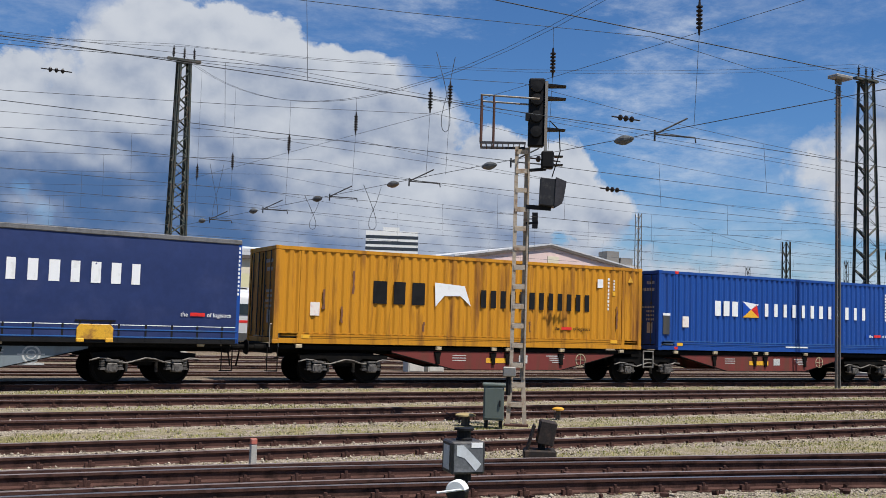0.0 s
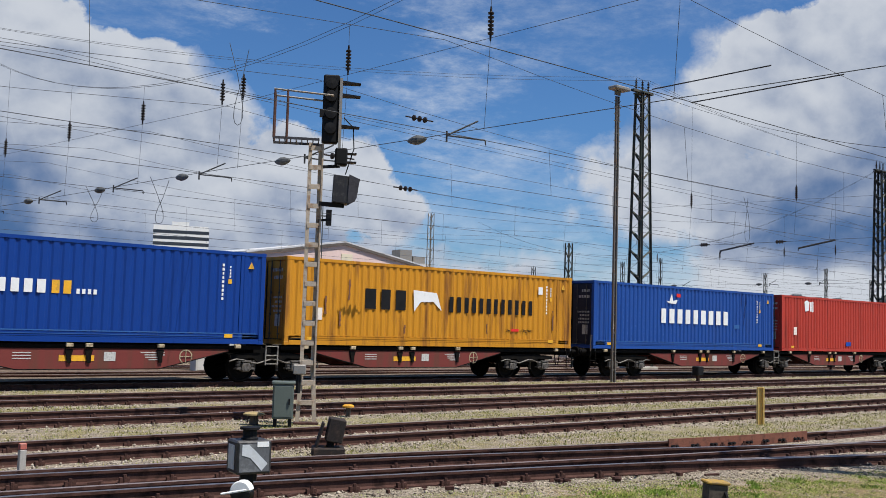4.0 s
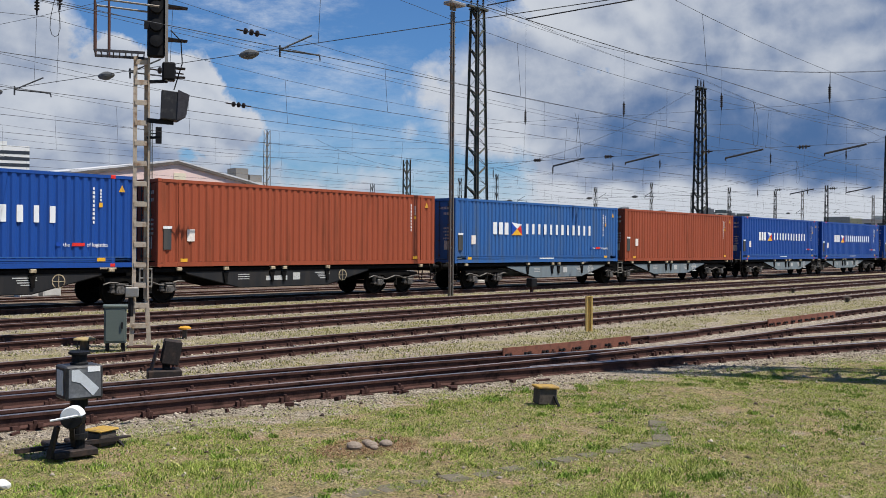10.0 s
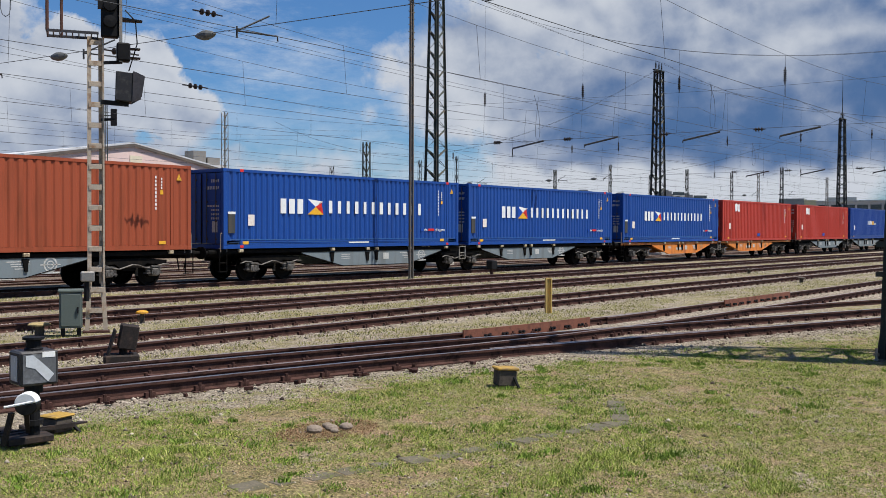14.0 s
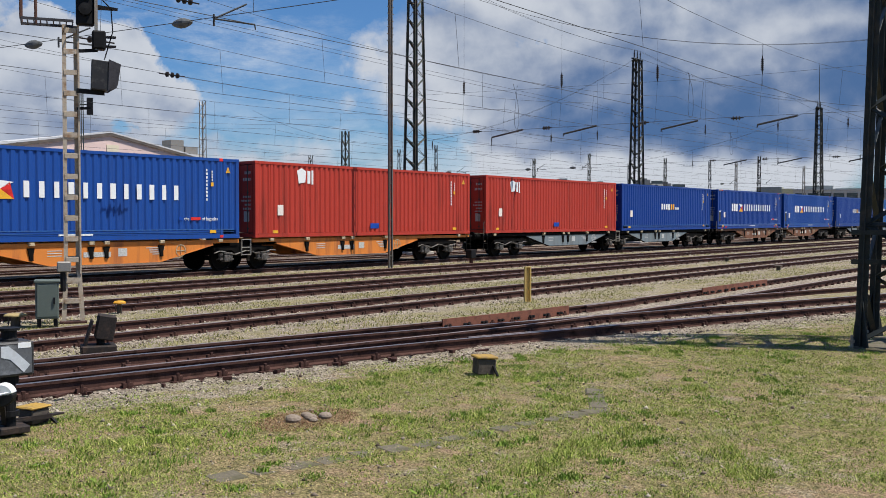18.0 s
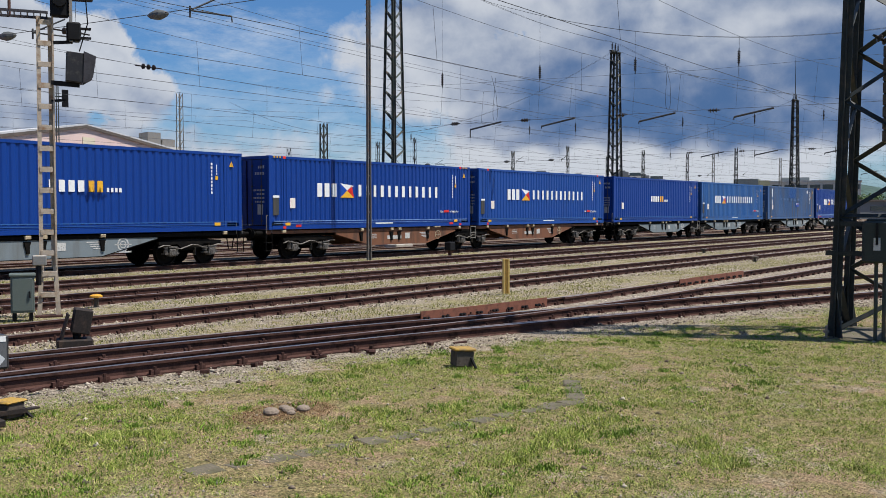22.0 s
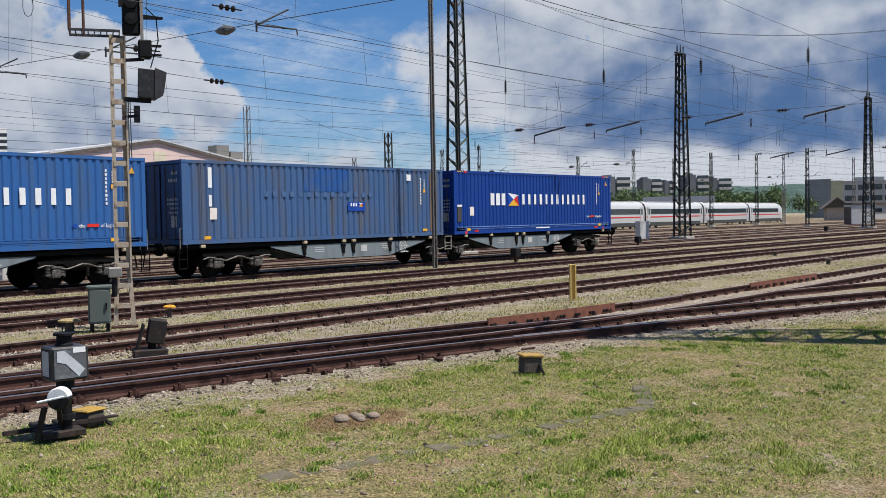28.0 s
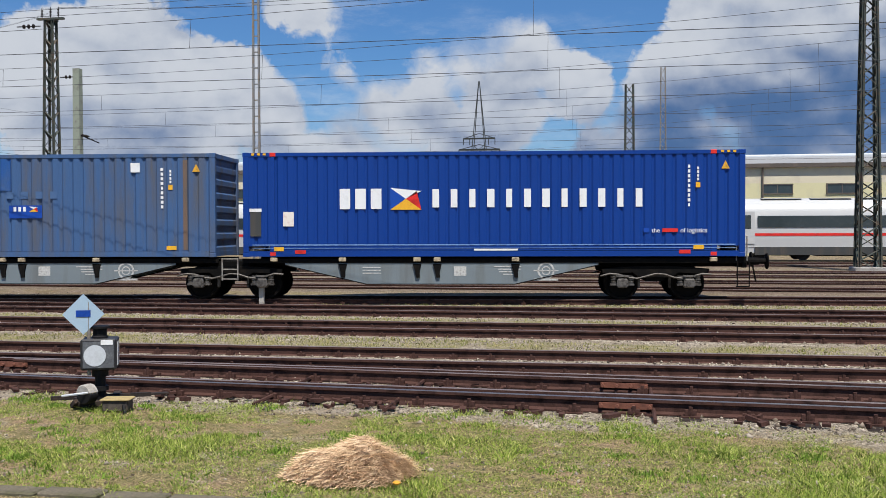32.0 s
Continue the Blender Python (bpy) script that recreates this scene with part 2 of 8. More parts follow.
RUST = (0.10, 0.045, 0.025)
ST = (1, 1, 0.12)
M = dict(
    blue=mat("blue_paint", (0.013, 0.062, 0.27), 0.42, 0, (0.016, 0.05, 0.20), 1.5, 0.35, 0.001, 60, 0.06, ST),
    blue_new=mat("fresh_blue_paint", (0.006, 0.04, 0.222), 0.36, 0, (0.006, 0.033, 0.18), 1.2, 0.2, 0.001, 60, 0.04, ST),
    blue_light=mat("faded_blue_paint", (0.028, 0.105, 0.30), 0.55, 0, (0.055, 0.10, 0.19), 1.8, 0.5, 0.001, 60, 0.08, ST),
    blue_grey=mat("weathered_blue_paint", (0.048, 0.105, 0.232), 0.62, 0, (0.085, 0.095, 0.12), 1.6, 0.62, 0.001, 50, 0.12, ST),
    navy=mat("navy_tarpaulin", (0.018, 0.032, 0.105), 0.55, 0, (0.028, 0.042, 0.12), 0.8, 0.4, 0.004, 5, 0.08),
    yellow=mat("yellow_paint", (0.50, 0.22, 0.015), 0.55, 0, (0.19, 0.075, 0.018), 2.6, 0.48, 0.001, 50, 0.08, ST),
    red=mat("red_paint", (0.40, 0.042, 0.027), 0.5, 0, (0.22, 0.03, 0.02), 1.8, 0.4, 0.001, 50, 0.08, ST),
    brown=mat("brown_red_paint", (0.29, 0.066, 0.03), 0.55, 0, (0.20, 0.05, 0.022), 2.0, 0.4, 0.001, 50, 0.08, ST),
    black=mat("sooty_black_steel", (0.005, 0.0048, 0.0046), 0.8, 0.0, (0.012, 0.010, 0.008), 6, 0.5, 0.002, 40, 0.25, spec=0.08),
    grey=mat("grey_wagon_paint", (0.165, 0.197, 0.213), 0.6, 0, (0.13, 0.14, 0.14), 2, 0.5, 0.001, 60, 0.1, ST),
    maroon=mat("maroon_wagon_paint", (0.16, 0.035, 0.03), 0.62, 0, (0.10, 0.045, 0.03), 2, 0.55, 0.001, 60, 0.1, ST),
    orange=mat("orange_wagon_paint", (0.60, 0.20, 0.04), 0.6, 0, (0.30, 0.10, 0.04), 2, 0.5, 0.001, 60, 0.1, ST),
    blackwag=mat("black_wagon_paint", (0.018, 0.018, 0.019), 0.6, 0, (0.035, 0.03, 0.026), 2, 0.5, 0.001, 60, 0.12, ST),
    darkgrey=mat("dark_wagon_paint", (0.05, 0.052, 0.052), 0.62, 0, (0.08, 0.07, 0.06), 2, 0.5, 0.001, 60, 0.12, ST),
    rustwag=mat("rusty_wagon_paint", (0.17, 0.075, 0.042), 0.7, 0, (0.09, 0.05, 0.035), 2.5, 0.6, 0.001, 60, 0.15, ST),
    white=mat("white_paint", (0.72, 0.73, 0.73), 0.5, 0, (0.6, 0.6, 0.58), 4, 0.3, 0, 60, 0.04),
    cream=mat("cream_label", (0.72, 0.66, 0.6), 0.55, 0, (0.6, 0.4, 0.36), 6, 0.4, 0, 60, 0.05),
    lred=mat("signal_red_paint", (0.62, 0.03, 0.025), 0.5),
    lyel=mat("signal_yellow_paint", (0.72, 0.38, 0.03), 0.55, 0, (0.4, 0.22, 0.05), 6, 0.4, 0.001, 60, 0.1),
    lblue=mat("mark_blue_paint", (0.01, 0.06, 0.34), 0.5),
    ink=mat("dark_lettering", (0.011, 0.011, 0.012), 0.6, spec=0.15),
    rail=mat("rail_rust", (0.070, 0.036, 0.029), 0.8, 0.0, (0.022, 0.012, 0.010), 5, 0.5, 0.002, 60, 0.25, spec=0.1),
    railtop=mat("worn_rail_head", (0.33, 0.31, 0.30), 0.34, 0.85, (0.20, 0.15, 0.13), 3, 0.5, 0, 60, 0.1, (0.2, 1, 1)),
    railold=mat("rusty_rail_head", (0.24, 0.195, 0.18), 0.42, 0.45, (0.13, 0.085, 0.075), 3, 0.5, 0, 60, 0.15, (0.2, 1, 1)),
    sleeper=mat("oiled_timber", (0.018, 0.012, 0.010), 0.9, 0, (0.05, 0.04, 0.032), 4, 0.5, 0.006, 30, 0.3, (1, 6, 1), vary=0.3),
    steel=mat("galvanised_steel", (0.27, 0.26, 0.24), 0.55, 0.5, (0.30, 0.22, 0.15), 4, 0.45, 0.001, 60, 0.15),
    mastgreen=mat("mast_green_grey_paint", (0.055, 0.066, 0.058), 0.65, 0.1, (0.12, 0.085, 0.06), 3, 0.5, 0.001, 60, 0.2),
    mastdark=mat("dark_mast_paint", (0.028, 0.034, 0.034), 0.6, 0.1, (0.07, 0.06, 0.05), 4, 0.45, 0.001, 60, 0.2),
    wire=mat("copper_wire", (0.055, 0.058, 0.062), 0.7, 0.2),
    insul=mat("insulator_glaze", (0.022, 0.017, 0.015), 0.4),
    concrete=mat("concrete", (0.36, 0.34, 0.31), 0.9, 0, (0.25, 0.23, 0.2), 5, 0.5, 0.004, 50, 0.15),
    cabgreen=mat("cabinet_green_grey", (0.10, 0.122, 0.108), 0.55, 0, (0.10, 0.11, 0.10), 3, 0.4, 0.001, 50, 0.08),
    bexterior=mat("cream_render", (0.62, 0.56, 0.42), 0.9, 0, (0.52, 0.46, 0.36), 0.6, 0.5, 0.004, 30, 0.06),
    byellow=mat("pale_yellow_render", (0.60, 0.56, 0.34), 0.9, 0, (0.5, 0.47, 0.32), 0.6, 0.5, 0.004, 30, 0.06),
    bpink=mat("pale_pink_render", (0.66, 0.50, 0.46), 0.9, 0, (0.58, 0.45, 0.40), 0.5, 0.5, 0.004, 30, 0.05),
    bwhite=mat("off_white_render", (0.52, 0.50, 0.47), 0.9, 0, (0.52, 0.5, 0.47), 0.4, 0.5, 0.004, 30, 0.06),
    roofwhite=mat("pale_roof_sheet", (0.50, 0.505, 0.51), 0.6, 0, (0.45, 0.46, 0.47), 0.5, 0.5, 0, 30, 0.06),
    roofdark=mat("dark_roof_edge", (0.10, 0.085, 0.075), 0.8, 0, (0.15, 0.12, 0.1), 1, 0.5, 0, 30, 0.1),
    glassdark=mat("window_glass", (0.025, 0.035, 0.04), 0.12, 0, (0.04, 0.05, 0.055), 2, 0.5, 0, 20, 0.1, spec=0.8),
    icewhite=mat("train_white_paint", (0.46, 0.465, 0.46), 0.35, 0, (0.5, 0.5, 0.485), 0.8, 0.4, 0, 30, 0.03),
    foliage=mat("leaves", (0.12, 0.17, 0.07), 0.8, 0, (0.07, 0.105, 0.045), 0.3, 0.5, 0, 3, 0.4),
    hill=mat("wooded_hill", (0.05, 0.085, 0.07), 0.95, 0, (0.035, 0.065, 0.06), 0.01, 0.5, 0, 0.05, 0.3),
    graffiti=mat("sprayed_red_paint", (0.50, 0.05, 0.07), 0.7, 0, (0.45, 0.2, 0.22), 2.5, 0.9, 0, 20, 0.2),
)


# ---- building helpers ----
def part(name, bm, material, parent=None, label="", smooth=False):
    """Links a bmesh, or a mesh, as one object."""
    if isinstance(bm, bmesh.types.BMesh):
        me = bpy.data.meshes.new(name)
        bm.to_mesh(me)
        bm.free()
        if material is not None:
            me.materials.append(material)
        if smooth:
            me.shade_smooth()
    else:
        me = bm
    ob = new(name, me)
    ob.parent = parent
    if label:
        ob["label"] = label
    return ob


def thing(name, m, label, category, group="", kind=""):
    ob = new(name)
    ob.matrix_basis = m
    ob.empty_display_size = 0.2
    return tagged(ob, label, category, group, kind)


def box(bm, c, s, rot=None, mi=0):
    x, y, z = (v / 2 for v in s)
    vs = [Vector(p) for p in ((-x, -y, -z), (x, -y, -z), (x, y, -z), (-x, y, -z), (-x, -y, z), (x, -y, z), (x, y, z), (-x, y, z))]
    if rot is not None:
        vs = [rot @ v for v in vs]
    vs = [bm.verts.new(v + Vector(c)) for v in vs]
    for f in ((3, 2, 1, 0), (4, 5, 6, 7), (0, 1, 5, 4), (1, 2, 6, 5), (2, 3, 7, 6), (3, 0, 4, 7)):
        bm.faces.new([vs[i] for i in f]).material_index = mi
    return bm


def boxes(*rows):
    bm = bmesh.new()
    for c, s in rows:
        box(bm, c, s)
    return bm


def bevel(bm, w=0.01, seg=1):
    bmesh.ops.bevel(bm, geom=list(bm.edges), offset=w, segments=seg, affect="EDGES")
    return bm


def beam(bm, a, b, w, h=None, up=(0, 0, 1)):
    """A bar of section w x h from a to b."""
    a, b, h = Vector(a), Vector(b), h or w
    d = b - a
    ln = d.length
    d.normalize()
    u = Vector(up)
    if abs(d.dot(u)) > 0.99:
        u = Vector((0, 1, 0))
    r = d.cross(u).normalized()
    u = r.cross(d)
    box(bm, (a + b) / 2, (ln, w, h), Matrix((d, -r, u)).transposed())
    return bm


def tube(bm, a, b, r, seg=8, r2=None, cap=True):
    a, b = Vector(a), Vector(b)
    d = (b - a).normalized()
    u = d.orthogonal().normalized()
    v = d.cross(u)
    r2 = r if r2 is None else r2
    ra = [bm.verts.new(a + r * (math.cos(q) * u + math.sin(q) * v)) for q in (2 * math.pi * i / seg for i in range(seg))]
    rb = [bm.verts.new(b + r2 * (math.cos(q) * u + math.sin(q) * v)) for q in (2 * math.pi * i / seg for i in range(seg))]
    for i in range(seg):
        bm.faces.new((ra[i], ra[(i + 1) % seg], rb[(i + 1) % seg], rb[i]))
    if cap:
        bm.faces.new(ra[::-1])
        bm.faces.new(rb)
    return bm


def lathe(bm, prof, origin, axis, seg=16):
    """Turns (r, h) pairs about an axis."""
    o, d = Vector(origin), Vector(axis).normalized()
    u = d.orthogonal().normalized()
    v = d.cross(u)
    rings = []
    for r, h in prof:
        rings.append([bm.verts.new(o + d * h + r * (math.cos(q) * u + math.sin(q) * v)) for q in (2 * math.pi * i / seg for i in range(seg))])
    for p, q in zip(rings, rings[1:]):
        for i in range(seg):
            bm.faces.new((p[i], p[(i + 1) % seg], q[(i + 1) % seg], q[i]))
    if prof[0][0] > 0:
        bm.faces.new(rings[0][::-1])
    if prof[-1][0] > 0:
        bm.faces.new(rings[-1])
    return bm


def prism(bm, poly, y0, y1):
    """A polygon in x, z pushed from y0 to y1."""
    a = [bm.verts.new((x, y0, z)) for x, z in poly]
    b = [bm.verts.new((x, y1, z)) for x, z in poly]
    n = len(poly)
    bm.faces.new(a)
    bm.faces.new(b[::-1])
    for i in range(n):
        bm.faces.new((a[i], b[i], b[(i + 1) % n], a[(i + 1) % n]))
    bmesh.ops.recalc_face_normals(bm, faces=bm.faces[:])
    return bm


# ---- ground and tracks ----
T_Y, B1_Y, B2_Y, C_Y, E_Y = 29.62, 24.45, 20.10, 15.40, 10.30
FAR_TRACKS = (34.2, 38.8, 43.4, 48.0, 57.0, 61.5)


def lerp_rows(rows, x):
    xs, ys = [r[0] for r in rows], [r[1] for r in rows]
    # smooth interpolation by a monotone cubic
    i = max(0, min(len(xs) - 2, int(np.searchsorted(xs, x)) - 1))
    def slope(k):
        k0, k1 = max(0, k - 1), min(len(xs) - 1, k + 1)
        return (ys[k1] - ys[k0]) / (xs[k1] - xs[k0])
    h = xs[i + 1] - xs[i]
    t = (x - xs[i]) / h
    if t < 0:
        return ys[0] + slope(0) * (x - xs[0])
    if t > 1:
        return ys[-1] + slope(len(xs) - 1) * (x - xs[-1])
    return ((2 * t ** 3 - 3 * t * t + 1) * ys[i] + (t ** 3 - 2 * t * t + t) * h * slope(i)
            + (-2 * t ** 3 + 3 * t * t) * ys[i + 1] + (t ** 3 - t * t) * h * slope(i + 1))


# centre lines of the two legs of the near turnout
LEG_F = [(-60, 13.9), (-30, 13.8), (-14, 13.45), (-7, 13.05), (0, 12.5), (4, 12.15), (8, 11.5), (12, 10.65), (16, 9.5), (20, 8.3), (26, 6.4), (34, 3.8)]
LEG_E = [(-16, 13.53), (-8, 13.26), (0, 12.8), (4, 12.48), (8, 11.96), (12, 11.25), (16, 10.64), (20, 10.38), (26, 10.3), (60, 10.3), (400, 10.3)]


def leg_f(x):
    return lerp_rows(LEG_F, x)


def leg_e(x):
    return lerp_rows(LEG_E, x)


def goods_y(x):
    """Centre line of the goods line: straight, then bending towards the next siding on the left."""
    if x > 12:
        return T_Y
    if x > 0:
        return T_Y - 0.00458 * (12 - x) ** 2
    return T_Y - 0.66 + 0.11 * x


def ground_z(x, y):
    """Height of the ground: level yard, a little higher at the grass by the camera."""
    n = noise.noise(Vector((x * 0.35, y * 0.35, 0))) * 0.03 + noise.noise(Vector((x * 1.3, y * 1.3, 4))) * 0.012
    d = on_track(x, y)
    if y > 31.4:
        return -0.075 + 0.4 * n
    if x < 13 and abs(y - leg_f(x)) < 1.3:
        n -= 0.055
    return -0.135 + n * (0.4 if d < 1.5 else 1.0) - 0.022 * max(0.0, min(1.0, (1.75 - d) / 0.35))


def mix_node(nt, fac, a, b):
    m = nt.nodes.new("ShaderNodeMix")
    m.data_type = "RGBA"
    for i, v in ((0, fac), (6, a), (7, b)):
        if isinstance(v, tuple):
            m.inputs[i].default_value = (*v, 1)
        elif isinstance(v, (int, float)):
            m.inputs[i].default_value = v
        else:
            nt.links.new(v, m.inputs[i])
    return m.outputs[2]


def ground_material():
    m = bpy.data.materials.new("yard_ground")
    m.use_nodes = True
    nt = m.node_tree
    N, L = nt.nodes.new, nt.links.new
    b = nt.nodes["Principled BSDF"]
    b.inputs["Specular IOR Level"].default_value, b.inputs["Roughness"].default_value = 0.2, 0.95
    tc = N("ShaderNodeTexCoord")

    def noi(scale, detail=8, rough=0.6, stretch=(1, 1, 1)):
        mp = N("ShaderNodeMapping")
        mp.inputs["Scale"].default_value = stretch
        L(tc.outputs["Object"], mp.inputs[0])
        n = N("ShaderNodeTexNoise")
        n.inputs["Scale"].default_value, n.inputs["Detail"].default_value, n.inputs["Roughness"].default_value = scale, detail, rough
        L(mp.outputs[0], n.inputs[0])
        return n.outputs[0]

    def rng(v, a, b_, lo=0.0, hi=1.0):
        n = N("ShaderNodeMapRange")
        L(v, n.inputs[0])
        for i, q in zip((1, 2, 3, 4), (a, b_, lo, hi)):
            n.inputs[i].default_value = q
        return n.outputs[0]

    vc = N("ShaderNodeVertexColor")
    vc.layer_name = "cover"
    sp = N("ShaderNodeSeparateColor")
    L(vc.outputs[0], sp.inputs[0])
    vor = N("ShaderNodeTexVoronoi")
    vor.inputs["Scale"].default_value = 22
    L(tc.outputs["Object"], vor.inputs[0])
    sv = N("ShaderNodeSeparateColor")
    L(vor.outputs["Color"], sv.inputs[0])
    gravel = mix_node(nt, rng(sv.outputs[0], 0, 1), (0.08, 0.063, 0.048), (0.52, 0.45, 0.36))
    gravel = mix_node(nt, rng(noi(3.0), 0.4, 0.65), gravel, (0.245, 0.20, 0.15))
    dirt = mix_node(nt, noi(9), (0.18, 0.14, 0.095), (0.40, 0.335, 0.235))
    grass = mix_node(nt, rng(noi(7, 10, 0.75), 0.40, 0.60), (0.12, 0.11, 0.04), (0.28, 0.225, 0.11))
    grass = mix_node(nt, rng(noi(1.9, 9, 0.7), 0.50, 0.60), grass, (0.27, 0.19, 0.115))
    thin = mix_node(nt, rng(noi(1.1, 10, 0.7), 0.42, 0.6), gravel, (0.215, 0.20, 0.07))
    # red: ballast, green: grass, blue: thin weeds
    col = mix_node(nt, sp.outputs[2], dirt, thin)
    col = mix_node(nt, sp.outputs[0], col, gravel)
    g2 = N("ShaderNodeMath")
    g2.operation = "ADD"
    L(sp.outputs[1], g2.inputs[0])
    L(rng(noi(2.2, 10, 0.7), 0.3, 0.7, -0.5, 0.5), g2.inputs[1])
    col = mix_node(nt, rng(g2.outputs[0], 0.35, 0.7), col, grass)
    # alpha: rust-brown ballast of the far tracks
    brown = mix_node(nt, rng(noi(4.0, 8, 0.7), 0.35, 0.65), (0.075, 0.047, 0.034), (0.19, 0.135, 0.095))
    col = mix_node(nt, vc.outputs[1], col, brown)
    fine = noi(48, 5)
    hs = N("ShaderNodeHueSaturation")
    L(col, hs.inputs["Color"])
    L(rng(fine, 0.38, 0.62, 0.45, 1.55), hs.inputs["Value"])
    L(hs.outputs[0], b.inputs["Base Color"])
    bp = N("ShaderNodeBump")
    bp.inputs["Distance"].default_value = 0.03
    ad = N("ShaderNodeMath")
    ad.operation = "ADD"
    L(vor.outputs["Distance"], ad.inputs[0])
    L(fine, ad.inputs[1])
    L(ad.outputs[0], bp.inputs["Height"])
    L(bp.outputs[0], b.inputs["Normal"])
    return m


def on_track(x, y):
    """Distance from the nearest track's centre line."""
    d = min(abs(y - goods_y(x)), min(abs(y - q) for q in (B1_Y, B2_Y, C_Y) + FAR_TRACKS))
    d = min(d, abs(y - leg_f(x)) if x < 34 else 9)
    if x > -14:
        d = min(d, abs(y - leg_e(x)))
    return d


def near_edge(x):
    """Where the grass by the camera gives way to the ballast."""
    return leg_f(x) - (1.5 + 0.45 * max(0.0, min(1.0, (x + 2) / 5))) + 0.35 * noise.noise(Vector((x * 0.5, 0.3, 0)))


def build_ground():
    xs = sorted(set([-2500, -900, -300, -120, -60, -40, 160, 220, 320, 600, 1200, 2500] + [round(-30 + 0.4 * i, 2) for i in range(175)] + [40 + 4 * i for i in range(30)]))
    ys = sorted(set([-2500, -600, -100, -30, -10, 70, 90, 140, 300, 900, 2500] + [round(-6 + 0.3 * i, 2) for i in range(125)] + [31.5 + 2 * i for i in range(18)]))
    vs, cs = [], []
    for y in ys:
        for x in xs:
            inner = -45 < x < 165 and -8 < y < 66
            vs.append((x, y, ground_z(x, y) if inner else (-0.075 if y > 31 else -0.135)))
            d = on_track(x, y)
            e = near_edge(x)
            if y < e:
                t = min(1, (e - y) / 0.5)
                worn = 0.5 + 0.5 * noise.noise(Vector((x * 0.45, y * 0.45, 2)))
                cs.append((0.75 * (1 - t), t * (0.6 + 0.4 * worn), 0.3, 0))
            else:
                r = max(0, min(1, (1.75 - d) / 0.5)) * 0.9
                w = 0.5 + 0.5 * noise.noise(Vector((x * 0.12, y * 0.5, 7)))
                far = max(0.0, min(1.0, (y - 28.6) / 1.5)) * (1 if y < 160 else 0)
                cs.append((r, 0.52 * (1 - r) * w if d > 1.2 else 0.0, 0.7, far * (0.9 if d < 1.7 else 0.25 + 0.6 * w)))
    nx = len(xs)
    fs = [(j * nx + i, j * nx + i + 1, (j + 1) * nx + i + 1, (j + 1) * nx + i) for j in range(len(ys) - 1) for i in range(nx - 1)]
    me = bpy.data.meshes.new("ground")
    me.from_pydata(vs, [], fs)
    a = me.color_attributes.new("cover", "FLOAT_COLOR", "POINT")
    a.data.foreach_set("color", np.array(cs, dtype=np.float32).ravel())
    me.materials.append(ground_material())
    me.shade_smooth()
    tagged(part("ground", me, None), "level railway yard with gravel, worn earth and patchy grass", "ground", kind="structure")


GRID_X = np.array([-30 + 0.4 * i for i in range(175)])
GRID_Y = np.array([-6 + 0.3 * i for i in range(125)])
GRID_Z = []


def ground_heights(x, y):
    """Height of the ground's sheet under many points at once."""
    if not GRID_Z:
        GRID_Z.append(np.array([[ground_z(float(a), float(b)) for a in GRID_X] for b in GRID_Y]))
    u = np.clip((x - GRID_X[0]) / 0.4, 0, len(GRID_X) - 1.001)
    v = np.clip((y - GRID_Y[0]) / 0.3, 0, len(GRID_Y) - 1.001)
    i, j = u.astype(int), v.astype(int)
    fu, fv = u - i, v - j
    g = GRID_Z[0]
    z = (g[j, i] * (1 - fu) + g[j, i + 1] * fu) * (1 - fv) + (g[j + 1, i] * (1 - fu) + g[j + 1, i + 1] * fu) * fv
    return np.where(x < GRID_X[-1], z, -0.14)


RAIL = [(-0.07, -0.17), (0.07, -0.17), (0.07, -0.155), (0.012, -0.135), (0.012, -0.05), (0.036, -0.038), (0.036, -0.004), (0.026, 0.0),
        (-0.026, 0.0), (-0.036, -0.004), (-0.036, -0.038), (-0.012, -0.05), (-0.012, -0.135), (-0.07, -0.155)]


def rail_mesh(line, name="rail", head="railold"):
    """Sweeps the rail section along a list of (x, y)."""
    n = len(RAIL)
    vs, fs, mi = [], [], []
    for k, (x, y) in enumerate(line):
        a, b = line[max(0, k - 1)], line[min(len(line) - 1, k + 1)]
        d = Vector((b[0] - a[0], b[1] - a[1])).normalized()
        for u, w in RAIL:
            vs.append((x - d.y * u, y + d.x * u, w))
    for k in range(len(line) - 1):
        for i in range(n):
            fs.append((k * n + i, k * n + (i + 1) % n, (k + 1) * n + (i + 1) % n, (k + 1) * n + i))
            mi.append(1 if i in (6, 7, 8) else 0)
    fs.append(tuple(range(n))[::-1])
    fs.append(tuple(len(vs) - n + i for i in range(n)))
    mi += [0, 0]
    me = bpy.data.meshes.new(name)
    me.from_pydata(vs, [], fs)
    me.materials.append(M["rail"])
    me.materials.append(M[head])
    me.polygons.foreach_set("material_index", mi)
    bm = bmesh.new()
    bm.from_mesh(me)
    bmesh.ops.recalc_face_normals(bm, faces=bm.faces[:])
    bm.to_mesh(me)
    bm.free()
    return me


def offset_line(f, x0, x1, off, step=1.0):
    pts = []
    n = max(1, int((x1 - x0) / step))
    for i in range(n + 1):
        x = x0 + (x1 - x0) * i / n
        s = (f(x + 0.05) - f(x - 0.05)) / 0.1
        k = 1 / math.hypot(1, s)
        pts.append((x - s * k * off, f(x) + k * off))
    return pts


GAUGE = 0.7525


